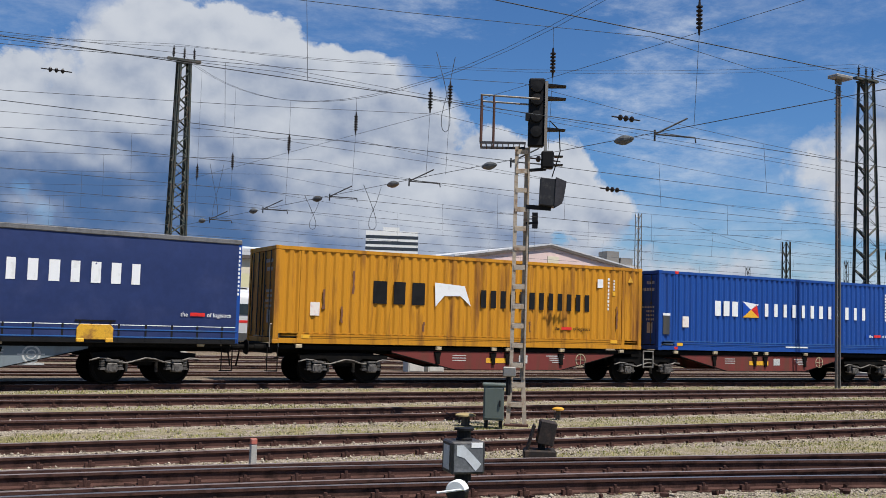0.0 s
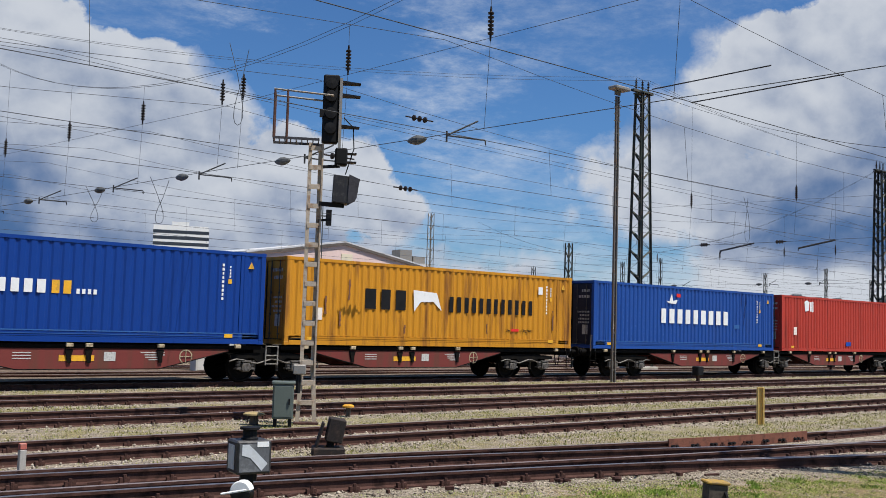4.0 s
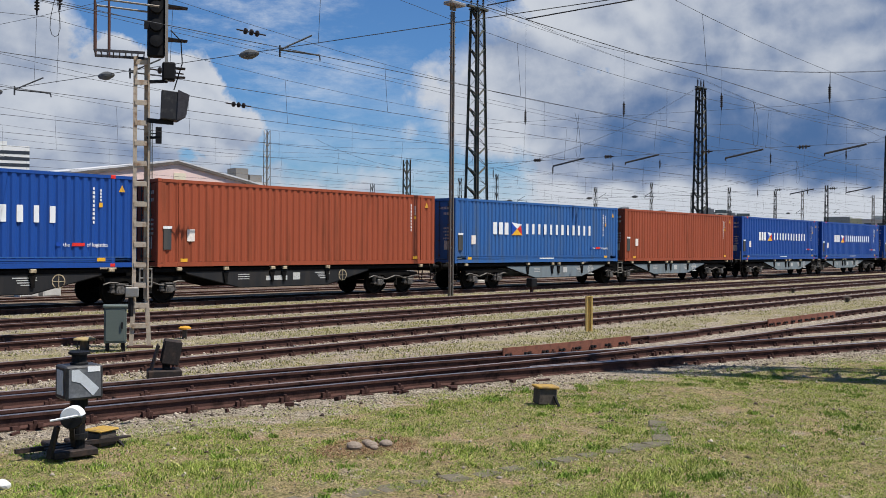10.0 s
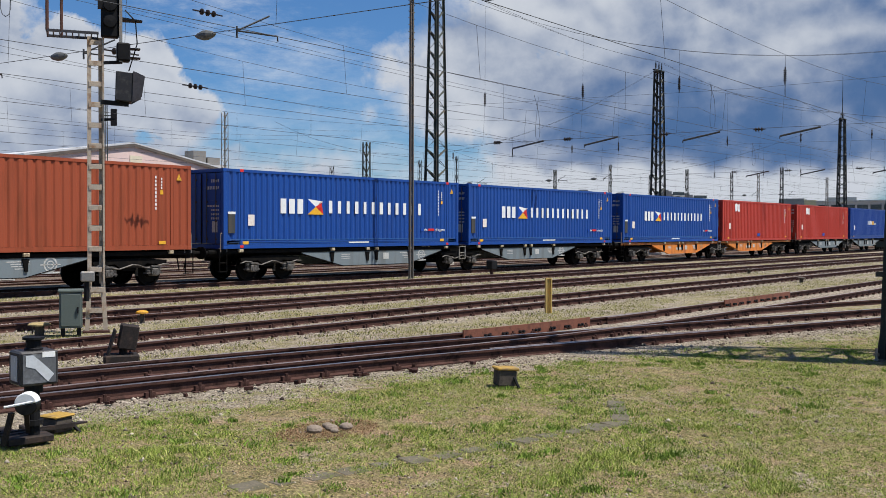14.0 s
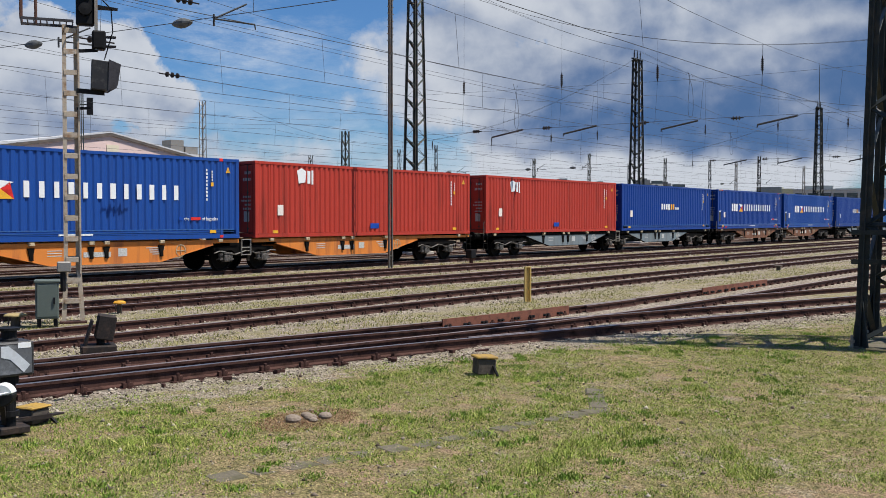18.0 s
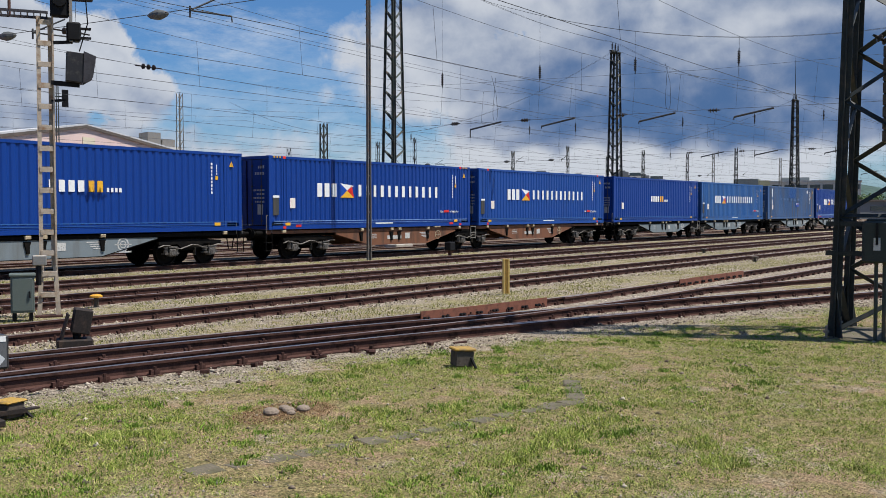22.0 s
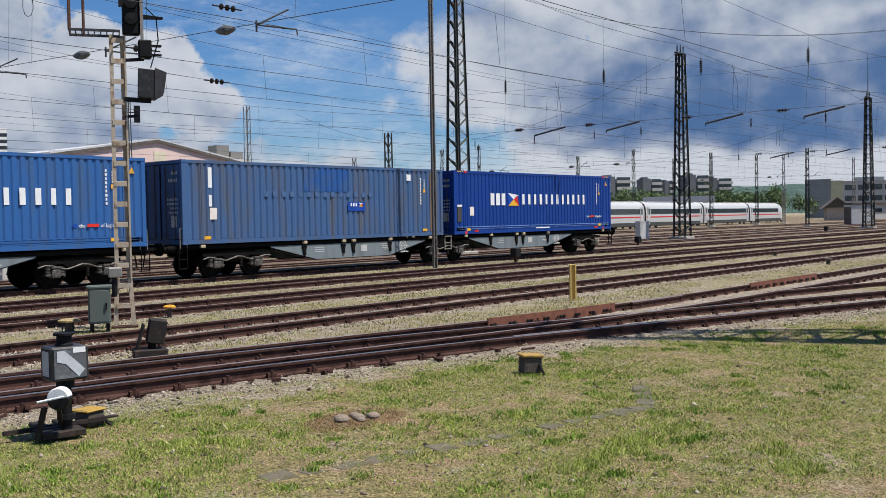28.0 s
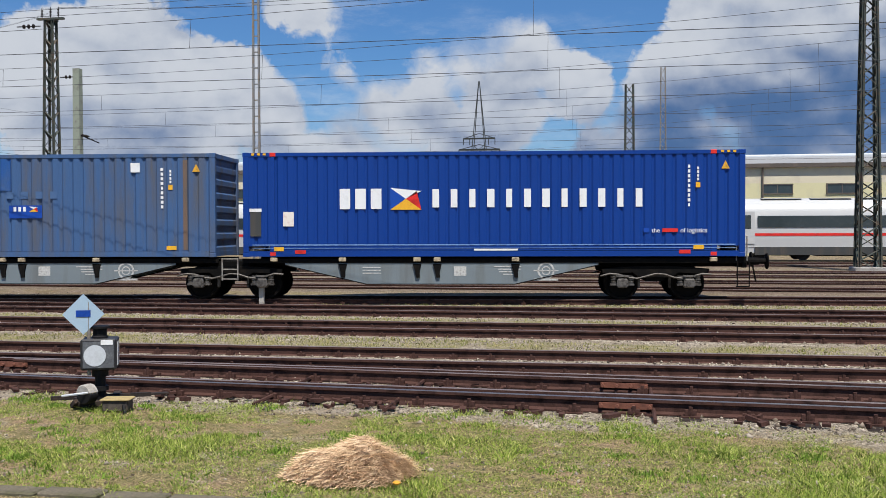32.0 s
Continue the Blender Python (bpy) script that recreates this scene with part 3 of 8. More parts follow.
def sleeper_mesh():
    bm = bmesh.new()
    box(bm, (0, 0, -0.25), (0.25, 2.6, 0.14))
    bevel(bm, 0.012)
    for y in (-GAUGE, GAUGE):
        box(bm, (0, y, -0.172), (0.2, 0.36, 0.018), mi=1)
        for q in (-1, 1):
            box(bm, (0, y + q * 0.105, -0.135), (0.13, 0.06, 0.075), mi=1)
            tube(bm, (0, y + q * 0.125, -0.165), (0, y + q * 0.125, -0.062), 0.024, 6)
    for f in bm.faces:
        if f.calc_center_median().z > -0.17:
            f.material_index = 1
    me = bpy.data.meshes.new("sleeper")
    bm.to_mesh(me)
    bm.free()
    me.materials.append(M["sleeper"])
    me.materials.append(M["rail"])
    return me


SLEEPER = sleeper_mesh()


def sleepers(parent, f, x0, x1, step=0.63):
    rng = random.Random(int(f(x0) * 100))
    x = x0
    while x < x1:
        s = (f(x + 0.05) - f(x - 0.05)) / 0.1
        ob = part("sleeper", SLEEPER, None, parent)
        ob.matrix_basis = pose(x + rng.uniform(-0.03, 0.03), f(x), rng.uniform(-0.015, 0.01), 0, 0, math.degrees(math.atan(s)) + rng.uniform(-0.8, 0.8))
        x += step


def build_tracks():
    tr = thing("railway_track", pose(0, 0, 0), "rusty rails on timber sleepers in gravel, the goods line", "railway track", "yard tracks", "structure")
    for o in (-GAUGE, GAUGE):
        part("rail", rail_mesh(offset_line(goods_y, -36, 16, o) + [(90, T_Y + o), (420, T_Y + o)]), None, tr)
    sleepers(tr, goods_y, -24, 120)
    for y, name, x0, x1 in ((B1_Y, "a siding", -320, 420), (B2_Y, "a siding", -320, 420), (C_Y, "a siding", -320, 420)):
        tr = thing("railway_track", pose(0, 0, 0), "rusty rails on timber sleepers in gravel, " + name, "railway track", "yard tracks", "structure")
        for o in (-GAUGE, GAUGE):
            part("rail", rail_mesh([(x0, y + o), (-40, y + o), (20, y + o), (90, y + o), (x1, y + o)]), None, tr)
        sleepers(tr, lambda x, y=y: y, -24, 120)
    for y in FAR_TRACKS:
        tr = thing("railway_track", pose(0, 0, 0), "rusty rails on dark ballast behind the goods line", "railway track", "yard tracks", "structure")
        for o in (-GAUGE, GAUGE):
            part("rail", rail_mesh([(-320, y + o), (-40, y + o), (90, y + o), (420, y + o)]), None, tr)
    tr = thing("railway_turnout", pose(0, 0, 0), "rusty turnout whose legs part beside the grass", "railway track", "yard tracks", "structure")
    part("stock_rail", rail_mesh(offset_line(leg_f, -60, 36, -GAUGE), "rail", "railtop"), None, tr)
    part("stock_rail", rail_mesh(offset_line(leg_f, -60, -17, GAUGE) + offset_line(leg_e, -15, 200, GAUGE)), None, tr)
    part("switch_blade", rail_mesh(offset_line(leg_f, -9, 2.4, GAUGE)), None, tr)
    part("switch_blade", rail_mesh(offset_line(leg_e, -9, 2.4, -GAUGE)), None, tr)
    part("closure_rail", rail_mesh(offset_line(leg_f, 2.4, 36, GAUGE), "rail", "railtop"), None, tr)
    part("closure_rail", rail_mesh(offset_line(leg_e, 2.4, 200, -GAUGE)), None, tr)
    # a second leg leaves the far track beyond the crossing
    part("wing_rail", rail_mesh(offset_line(lambda x: 9.79 - 0.274 * (x - 23.45), 24.0, 48, 0.0)), None, tr)
    # tie rods and fishplates
    for x in (-4.2, -2.6, 0.4):
        part("tie_rod", tube(bmesh.new(), (x, leg_f(x) - 1.5, -0.12), (x + 0.03, leg_f(x) + 0.8, -0.12), 0.025, 6), M["rail"], tr)
    for x in (0.1, -9.0):
        for o in (-GAUGE, GAUGE):
            y = leg_f(x) + o
            bm = bmesh.new()
            for s in (-0.04, 0.04):
                box(bm, (0, s, -0.085), (0.6, 0.028, 0.065))
                for k in range(4):
                    tube(bm, (-0.27 + 0.18 * k, s * 1.2, -0.085), (-0.27 + 0.18 * k, s * 2.6, -0.085), 0.022, 6)
            o_ = part("fishplate", bm, mat_guard(), tr, "rust-red bolted fishplate")
            o_.matrix_basis = pose(x, y, 0, 0, 0, math.degrees(math.atan((leg_f(x + 0.2) - leg_f(x - 0.2)) / 0.4)))
    # check rails and their raised guard plates beside the crossing
    part("check_rail", rail_mesh(offset_line(leg_e, 19.7, 22.0, GAUGE - 0.11)), None, tr)
    part("check_rail", rail_mesh(offset_line(leg_f, 13.5, 20.0, -GAUGE + 0.11)), None, tr)
    for x0, x1 in ((14.9, 19.0), (26.0, 31.0)):
        bm = bmesh.new()
        line = offset_line(leg_e, x0, x1, GAUGE - 0.1, 0.5)
        for (xa, ya), (xb, yb) in zip(line, line[1:]):
            beam(bm, (xa, ya, -0.055), (xb, yb, -0.055), 0.03, 0.2)
        plate = part("guard_plate", bm, mat_guard(), tr, "brown rusted guard plate with bolts")
        for xa, ya in line[:-1]:
            for q in (0.06, 0.17):
                part("bolt", tube(bmesh.new(), (xa + q, ya + 0.01, -0.09), (xa + q, ya - 0.075, -0.09), 0.03, 6), M["ink"], plate)
    sleepers(tr, leg_f, -30, 12)
    sleepers(tr, leg_e, 12.5, 110)
    sleepers(tr, leg_f, 17, 34)


def mat_guard():
    if "guard" not in M:
        M["guard"] = mat("fresh_rust", (0.17, 0.068, 0.045), 0.85, 0, (0.085, 0.038, 0.028), 6, 0.5, 0.002, 50, 0.2)
    return M["guard"]


build_ground()
build_tracks()


# ---- the goods train ----
FACE_Y = 28.40            # near face of the containers
PAIR = 29.59              # an articulated pair of wagons over the buffers
FIRST = 9.67 - 0.69       # left buffers of the first pair at 0 s
CX = (7.548, 22.048)      # middles of the two containers on a pair
DECK = 1.19


def corrugated(L0, L1, z0, z1, y, out, pitch, flat, depth, name):
    """A corrugated sheet from L0 to L1 whose ridges lie at y; out: -1 faces the camera's side."""
    n = max(1, round((L1 - L0) / pitch))
    p = (L1 - L0) / n
    g = (p - flat) / 3
    xs = []
    for i in range(n):
        a = L0 + i * p
        xs += [(a, 0), (a + flat, 0), (a + flat + g, depth), (a + flat + 2 * g, depth)]
    xs.append((L1, 0))
    bm = bmesh.new()
    lo = [bm.verts.new((x, y - out * d, z0)) for x, d in xs]
    hi = [bm.verts.new((x, y - out * d, z1)) for x, d in xs]
    for i in range(len(xs) - 1):
        q = (lo[i], lo[i + 1], hi[i + 1], hi[i])
        bm.faces.new(q if out < 0 else q[::-1])
    return bm


def end_corrugated(x, w, z0, z1, out, n=7, depth=0.045):
    bm = bmesh.new()
    p = (z1 - z0) / n
    prof = []
    for i in range(n):
        a = z0 + i * p
        prof += [(a, 0), (a + 0.3 * p, 0), (a + 0.45 * p, depth), (a + 0.8 * p, depth), (a + 0.95 * p, 0)]
    prof.append((z1, 0))
    a = [bm.verts.new((x - out * d, -w, z)) for z, d in prof]
    b = [bm.verts.new((x - out * d, w, z)) for z, d in prof]
    for i in range(len(prof) - 1):
        q = (a[i], b[i], b[i + 1], a[i + 1])
        bm.faces.new(q if out > 0 else q[::-1])
    return bm


CL, CW, CH = 6.858, 1.25, 2.896


def glyph_row(parent, material, x0, x1, z0, z1, n, y, seed, name="lettering_bar", heavy=0.42):
    """A word as a row of plain upright bars of its size and colour."""
    rng = random.Random(seed)
    p = (x1 - x0) / n
    h = z1 - z0
    for i in range(n):
        part(name, boxes(((x0 + (i + 0.45) * p, y, z0 + h / 2), (p * (heavy + 0.1 + 0.1 * rng.random()), 0.006, h))), material, parent)


def flag(parent, x, z, w, h, y):
    tri = (("white", [(x, z + h), (x + w * 0.5, z + h * 0.5), (x + w, z + h * 0.85)]), ("lred", [(x + w * 0.85, z + h * 0.85), (x + w * 0.5, z + h * 0.5), (x + w, z)]),
           ("lyel", [(x, z), (x + w, z), (x + w * 0.5, z + h * 0.5)]), ("lblue", [(x, z + h), (x, z), (x + w * 0.5, z + h * 0.5)]))
    for k, (m, pts) in enumerate(tri):
        bm = bmesh.new()
        prism(bm, pts, y - 0.003, y + 0.003)
        part("flag_field", bm, M[m], parent)


M["rustgrey"] = mat("rust_stained_paint", (0.15, 0.10, 0.075), 0.75, 0, (0.09, 0.085, 0.085), 5, 0.6, 0.001, 50, 0.15, ST)
M["dustyel"] = mat("dusty_ochre_paint", (0.44, 0.36, 0.24), 0.75, 0, (0.12, 0.09, 0.06), 9, 0.6, 0.001, 60, 0.2)
M["repaint"] = mat("blue_repaint_over_wear", (0.022, 0.085, 0.27), 0.5, 0, (0.055, 0.10, 0.21), 1.4, 0.75, 0.001, 50, 0.1)
M["ghostblue"] = mat("ghost_of_old_lettering", (0.065, 0.125, 0.25), 0.65, 0, (0.05, 0.105, 0.23), 5, 0.7, 0.001, 50, 0.1)
# dark navy for doors, with the unlit end's shade put into the colour
M["doorshade"] = mat("shaded_navy_door", (0.012, 0.016, 0.034), 0.5, 0, (0.02, 0.024, 0.04), 2, 0.5, 0.001, 50, 0.1)
# pale blue that stands in for the reflection along the bottom rail
M["railglint"] = mat("painted_rail_highlight", (0.16, 0.27, 0.50), 0.45, 0, (0.06, 0.12, 0.30), 2, 0.5, 0.001, 50, 0.1)
M["steprail"] = mat("worn_grey_handrail_paint", (0.30, 0.28, 0.25), 0.6, 0.2, (0.12, 0.10, 0.09), 7, 0.5, 0.001, 60, 0.15)
M["wagwhite"] = mat("faded_white_lettering", (0.5, 0.5, 0.48), 0.7, 0, (0.25, 0.25, 0.24), 20, 0.6)
M["dirtyel"] = mat("rust_stained_yellow", (0.60, 0.33, 0.03), 0.6, 0, (0.22, 0.10, 0.03), 3.5, 0.6, 0.001, 50, 0.15)
M["sheet_grey"] = mat("grey_roof_tarpaulin", (0.14, 0.14, 0.145), 0.7)

CONT_STYLES = {
    # paint, pitch, flat, depth, has a low side rail of its own
    "blue": ("blue", 0.28, 0.12, 0.038, True), "blue_new": ("blue_new", 0.28, 0.14, 0.034, True), "blue_light": ("blue_light", 0.28, 0.12, 0.036, True),
    "blue_grey": ("blue_grey", 0.30, 0.14, 0.038, False), "yellow": ("yellow", 0.29, 0.11, 0.036, True), "red": ("red", 0.28, 0.12, 0.038, False),
    "brown": ("brown", 0.30, 0.13, 0.034, False), "unit": ("blue_new", 0.30, 0.13, 0.032, True)}

LABELS = {"blue": "blue corrugated container with white lettering bars", "blue_new": "bright blue corrugated container with white lettering bars",
          "blue_light": "faded light blue corrugated container", "blue_grey": "weathered grey-blue container with a blue paint patch",
          "yellow": "rust-streaked yellow container with dark lettering bars", "red": "red corrugated container with a white logo shape",
          "brown": "brown-red corrugated container without lettering", "unit": "dark blue container with a small white mark"}


def container(style, marks, seed):
    paint, pitch, flat, depth, low = CONT_STYLES[style]
    c = thing("shipping_container", pose(0, 0, 0), LABELS[style] + " on a wagon", "shipping container", "containers on the train")
    m = M[paint]
    yn = -CW
    zb, zt = (0.30 if low else 0.17), CH - 0.10
    body = part("side_panel", corrugated(-CL + 0.15, CL - 0.15, zb, zt, yn + 0.012, -1, pitch, flat, depth, "side"), m, c)
    part("side_panel", corrugated(-CL + 0.15, CL - 0.15, zb, zt, -yn - 0.012, 1, pitch, flat, depth, "side"), m, c)
    # these doors carry the shade of the end wall in their colour
    door = M["doorshade"] if marks == "wide_word" else m
    # left end: doors with locking bars; right end: corrugated wall
    for y0, y1 in ((-CW + 0.12, -0.01), (0.01, CW - 0.12)):
        bm = bmesh.new()
        box(bm, (-CL + 0.05, (y0 + y1) / 2, CH / 2 + 0.02), (0.05, y1 - y0, CH - 0.36))
        for z in (0.55, 0.95, 1.4, 1.85, 2.3):
            box(bm, (-CL + 0.022, (y0 + y1) / 2, z), (0.02, (y1 - y0) * 0.86, 0.22))
        dr = part("door", bm, door, c)
        for q in (0.27, 0.73):
            y = y0 + q * (y1 - y0)
            bm = tube(bmesh.new(), (-CL - 0.005, y, 0.2), (-CL - 0.005, y, CH - 0.14), 0.019, 6)
            for z in (0.35, 1.0, 1.7, 2.5):
                box(bm, (-CL + 0.003, y, z), (0.03, 0.09, 0.06))
            part("locking_bar", bm, M["darkgrey"], dr)
    bm = bmesh.new()
    r3 = random.Random(seed + 50)
    for z in (2.45, 2.2, 1.55, 1.4, 1.25, 1.1):
        for k in range(r3.randint(4, 8)):
            box(bm, (-CL + 0.006, -CW + 0.3 + 0.09 * k, z), (0.006, 0.05, 0.11 if z > 2 else 0.07))
    box(bm, (-CL + 0.006, -0.75, 0.8), (0.006, 0.3, 0.4))
    part("door_marking", bm, M["wagwhite"], c)["kind"] = "stuff"
    part("door_gasket", boxes(((-CL + 0.02, 0, CH / 2), (0.03, 0.05, CH - 0.36)), ((-CL + 0.02, -CW + 0.14, CH / 2), (0.03, 0.05, CH - 0.36)), ((-CL + 0.02, CW - 0.14, CH / 2), (0.03, 0.05, CH - 0.36))), M["black"], c)
    part("end_wall", end_corrugated(CL - 0.03, CW - 0.1, 0.15, CH - 0.1, 1), m, c)
    bm = bmesh.new()
    n = 40
    for i in range(n):
        x = -CL + 0.2 + (2 * CL - 0.4) * (i + 0.5) / n
        box(bm, (x, 0, CH - 0.045 + (0.008 if i % 2 else -0.006)), ((2 * CL - 0.4) / n, 2 * CW - 0.12, 0.03))
    part("roof", bm, m, c)
    part("floor_pan", boxes(((0, 0, 0.13), (2 * CL - 0.2, 2 * CW - 0.1, 0.06))), M["black"], c)
    for x in (-CL + 0.08, CL - 0.08):
        for y in (-CW + 0.08, CW - 0.08):
            part("corner_post", bevel(boxes(((x, y, CH / 2), (0.16, 0.16, CH - 0.24))), 0.012), m, c)
            for z in (0.06, CH - 0.06):
                part("corner_casting", bevel(boxes(((x, y, z), (0.178, 0.166, 0.118))), 0.01), m, c)
    for y in (-CW + 0.035, CW - 0.035):
        part("top_rail", boxes(((0, y, CH - 0.06), (2 * CL - 0.34, 0.07, 0.1))), m, c)
        bm = boxes(((0, y, 0.09), (2 * CL - 0.34, 0.07, 0.15)))
        if low:
            box(bm, (0, y, 0.24), (2 * CL - 1.5, 0.055, 0.13))
        part("bottom_rail", bm, m, c)
    for x in (-CL + 0.06, CL - 0.06):
        part("end_header", boxes(((x, 0, CH - 0.07), (0.1, 2 * CW - 0.32, 0.12))), m, c)
        part("end_sill", boxes(((x, 0, 0.09), (0.1, 2 * CW - 0.32, 0.14))), m, c)
    yf = yn - 0.001
    # posts at the forty-foot marks, with castings
    for x in (-6.02, 6.02):
        part("intermediate_post", boxes(((x, yn + 0.008, CH / 2), (0.10, 0.024, CH - 0.24))), m, c)
        for z in (0.085, CH - 0.06):
            part("intermediate_casting", bevel(boxes(((x, yn + 0.02, z), (0.17, 0.05, 0.11))), 0.008), M["lred" if style in ("blue_new", "blue") and marks != "wide_word" else paint], c)
    if low:
        # on blue_new the strips paint the rail's bluish highlight as colour
        part("rail_stripe", boxes(((0, yf - 0.002, 0.335), (13.2, 0.006, 0.03)), ((0, yf - 0.002, 0.245), (13.2, 0.006, 0.014))), M["railglint"] if style == "blue_new" else M["blue_light"] if style != "yellow" else m, c)
    if style == "blue_new":
        for q in (-1, 1):
            part("sill_mark", boxes(((q * 5.25, yf - 0.004, 0.14), (0.3, 0.008, 0.1))), M["lred"], c)
            for k in range(3):
                part("hazard_dash", boxes(((q * (6.25 + 0.16 * k), yf - 0.004, CH - 0.05), (0.08, 0.008, 0.06))), M["lyel"], c)
    # plates and safety marks
    part("data_plate", boxes(((-5.58, yf, 1.05), (0.3, 0.006, 0.4))), M["cream"], c)
    part("sill_label", boxes(((-5.85, yf - 0.004, 0.22), (0.28, 0.008, 0.11))), M["lyel"], c)
    part("sill_label", boxes(((5.62, yf - 0.004, 0.26), (0.28, 0.008, 0.11))), M["lyel"], c)
    part("hazard_label", prism(bmesh.new(), [(6.22, CH - 0.52), (6.44, CH - 0.52), (6.33, CH - 0.3)], yf - 0.004, yf), M["lyel"], c)
    bm = bmesh.new()
    rng = random.Random(seed)
    for i in range(9):
        box(bm, (5.36, yf, CH - 0.45 - 0.13 * i), (0.05 + 0.03 * rng.random(), 0.006, 0.085))
    for i in range(4):
        box(bm, (5.60, yf, CH - 0.5 - 0.1 * i), (0.05, 0.006, 0.07))
    part("number_marking", bm, M["white"], c)["kind"] = "stuff"
    part("size_label", boxes(((5.6, yf, CH - 0.95), (0.12, 0.006, 0.14))), M["lyel"], c)
    if style not in ("yellow", "red", "unit", "blue_grey") and marks != "wide_word":
        part("vent_cover", boxes(((-6.5, yn + 0.0, 0.95), (0.3, 0.03, 0.75))), M["darkgrey"], c)
        part("strip_label", boxes(((-6.5, yf - 0.018, 1.3), (0.34, 0.006, 0.09))), M["white"], c)
    if marks == "blue_words":
        glyph_row(c, M["white"], -4.2, -2.9, 1.32, 1.88, 3, yf, 5, heavy=0.5)
        flag(c, -2.75, 1.30, 0.86, 0.6, yf)
        glyph_row(c, M["white"], -1.72, 4.3, 1.36, 1.86, 12, yf, 9, heavy=0.22)
        part("slogan_mark", boxes(((4.22, yf, 0.72), (0.14, 0.006, 0.12))), M["lblue"], c)
        slogan(c, 4.36, 0.66, yf, M["white"])
        bm = boxes(((0.15, yf - 0.006, 0.2), (1.2, 0.008, 0.05)))
        part("web_address_bar", bm, M["white"], c)
    elif marks == "yellow_words":
        glyph_row(c, M["ink"], -3.75, -1.75, 1.28, 1.98, 3, yf, 15, heavy=0.5)
        part("flag_field", prism(bmesh.new(), [(-1.55, 2.02), (-1.5, 1.25), (-1.2, 1.6), (-0.6, 1.62), (-0.2, 1.3), (-0.45, 1.95)], yf - 0.004, yf), M["white"], c)
        glyph_row(c, M["ink"], 0.1, 4.65, 1.28, 1.85, 12, yf, 19, heavy=0.36)
        slogan(c, 3.1, 0.62, yf, M["ink"])
        part("notice_plate", boxes(((5.0, yf, 2.28), (0.24, 0.006, 0.3))), M["white"], c)
    elif marks == "wide_word":
        glyph_row(c, M["white"], -2.4, 3.0, 1.2, 1.85, 9, yf, 21, heavy=0.44)
        part("logo_mark", prism(bmesh.new(), [(-1.75, 2.1), (-1.95, 2.2), (-1.72, 2.2), (-1.55, 2.55), (-1.45, 2.22), (-1.12, 2.28), (-1.25, 2.08)], yf - 0.004, yf), M["white"], c)
        part("logo_mark", boxes(((-1.05, yf, 2.48), (0.3, 0.006, 0.16))), M["lred"], c)
        part("small_plate", boxes(((3.6, yf, 1.15), (0.45, 0.006, 0.18))), M["blue_light"], c)
    elif marks == "corner_logo":
        bm = prism(bmesh.new(), [(-4.6, 2.1), (-4.7, 2.6), (-4.45, 2.7), (-4.2, 2.6), (-4.25, 2.15)], yf - 0.004, yf)
        box(bm, (-4.05, yf, 2.36), (0.16, 0.006, 0.5))
        box(bm, (-3.85, yf, 2.36), (0.1, 0.006, 0.56))
        part("logo_mark", bm, M["white"], c)
    elif marks == "small_word":
        glyph_row(c, M["white"], -1.35, 0.05, 1.35, 1.72, 4, yf, 31, heavy=0.5)
        glyph_row(c, M["lyel"], 0.1, 0.75, 1.35, 1.72, 2, yf, 33, heavy=0.5)
        glyph_row(c, M["white"], 0.8, 1.45, 1.36, 1.5, 4, yf, 35, heavy=0.4)
    elif marks == "patch":
        pitch = 2 * (CL - 0.15) / round(2 * (CL - 0.15) / 0.30)
        a = -CL + 0.15 + pitch * round((CL - 0.15 - 1.45) / pitch)
        part("paint_patch", corrugated(a, a + 8 * pitch, 1.86, CH - 0.13, yn - 0.003, -1, pitch, 0.14, 0.038, "paint_patch"), M["repaint"], c, "cleaner blue paint patch")
        part("sign_plate", boxes(((1.45, yf - 0.002, 1.28), (0.95, 0.008, 0.36))), M["lblue"], c)
        glyph_row(c, M["white"], 1.08, 1.5, 1.29, 1.42, 3, yf - 0.008, 41)
        flag(c, 1.55, 1.28, 0.26, 0.15, yf - 0.008)
        part("faded_lettering", boxes(*(((-3.2 + 0.42 * i, yf, 1.75), (0.2, 0.004, 0.2)) for i in range(14))), M["ghostblue"], c)["kind"] = "stuff"
        part("lower_bars", boxes(((-5.7, yf, 2.3), (0.16, 0.006, 0.7)), ((-5.7, yf, 1.5), (0.12, 0.006, 0.4))), M["white"], c)
        part("rust_post", boxes(((6.02, yf - 0.004, 1.45), (0.12, 0.008, 2.5))), M["rustgrey"], c, "rust-stained post")
        part("white_plate", boxes(((4.6, yf, 2.5), (0.26, 0.006, 0.26))), M["white"], c)
    if style in ("red",):
        part("sign_plate", boxes(((-0.1 if seed % 2 else -9e-1, yf, 0.42), (0.55, 0.008, 0.22))), M["lblue"], c)
    if style == "yellow":
        # irregular runs of rust below the dents
        for k, (x, z, h) in enumerate(((-4.35, 1.9, 0.7), (-4.7, 0.9, 0.5), (-5.3, 1.35, 0.6), (5.75, 1.1, 0.8), (2.1, 0.7, 0.35), (-1.9, 0.6, 0.3))):
            r2 = random.Random(k)
            left = [(x - r2.uniform(0.01, 0.05), z - h / 2 + h * i / 7) for i in range(8)]
            right = [(x + r2.uniform(0.01, 0.05), z + h / 2 - h * i / 7) for i in range(8)]
            part("rust_run", prism(bmesh.new(), left + right, yn + 0.002, yn + 0.010), M["rustwag"], c, "brown rust run")
    return c


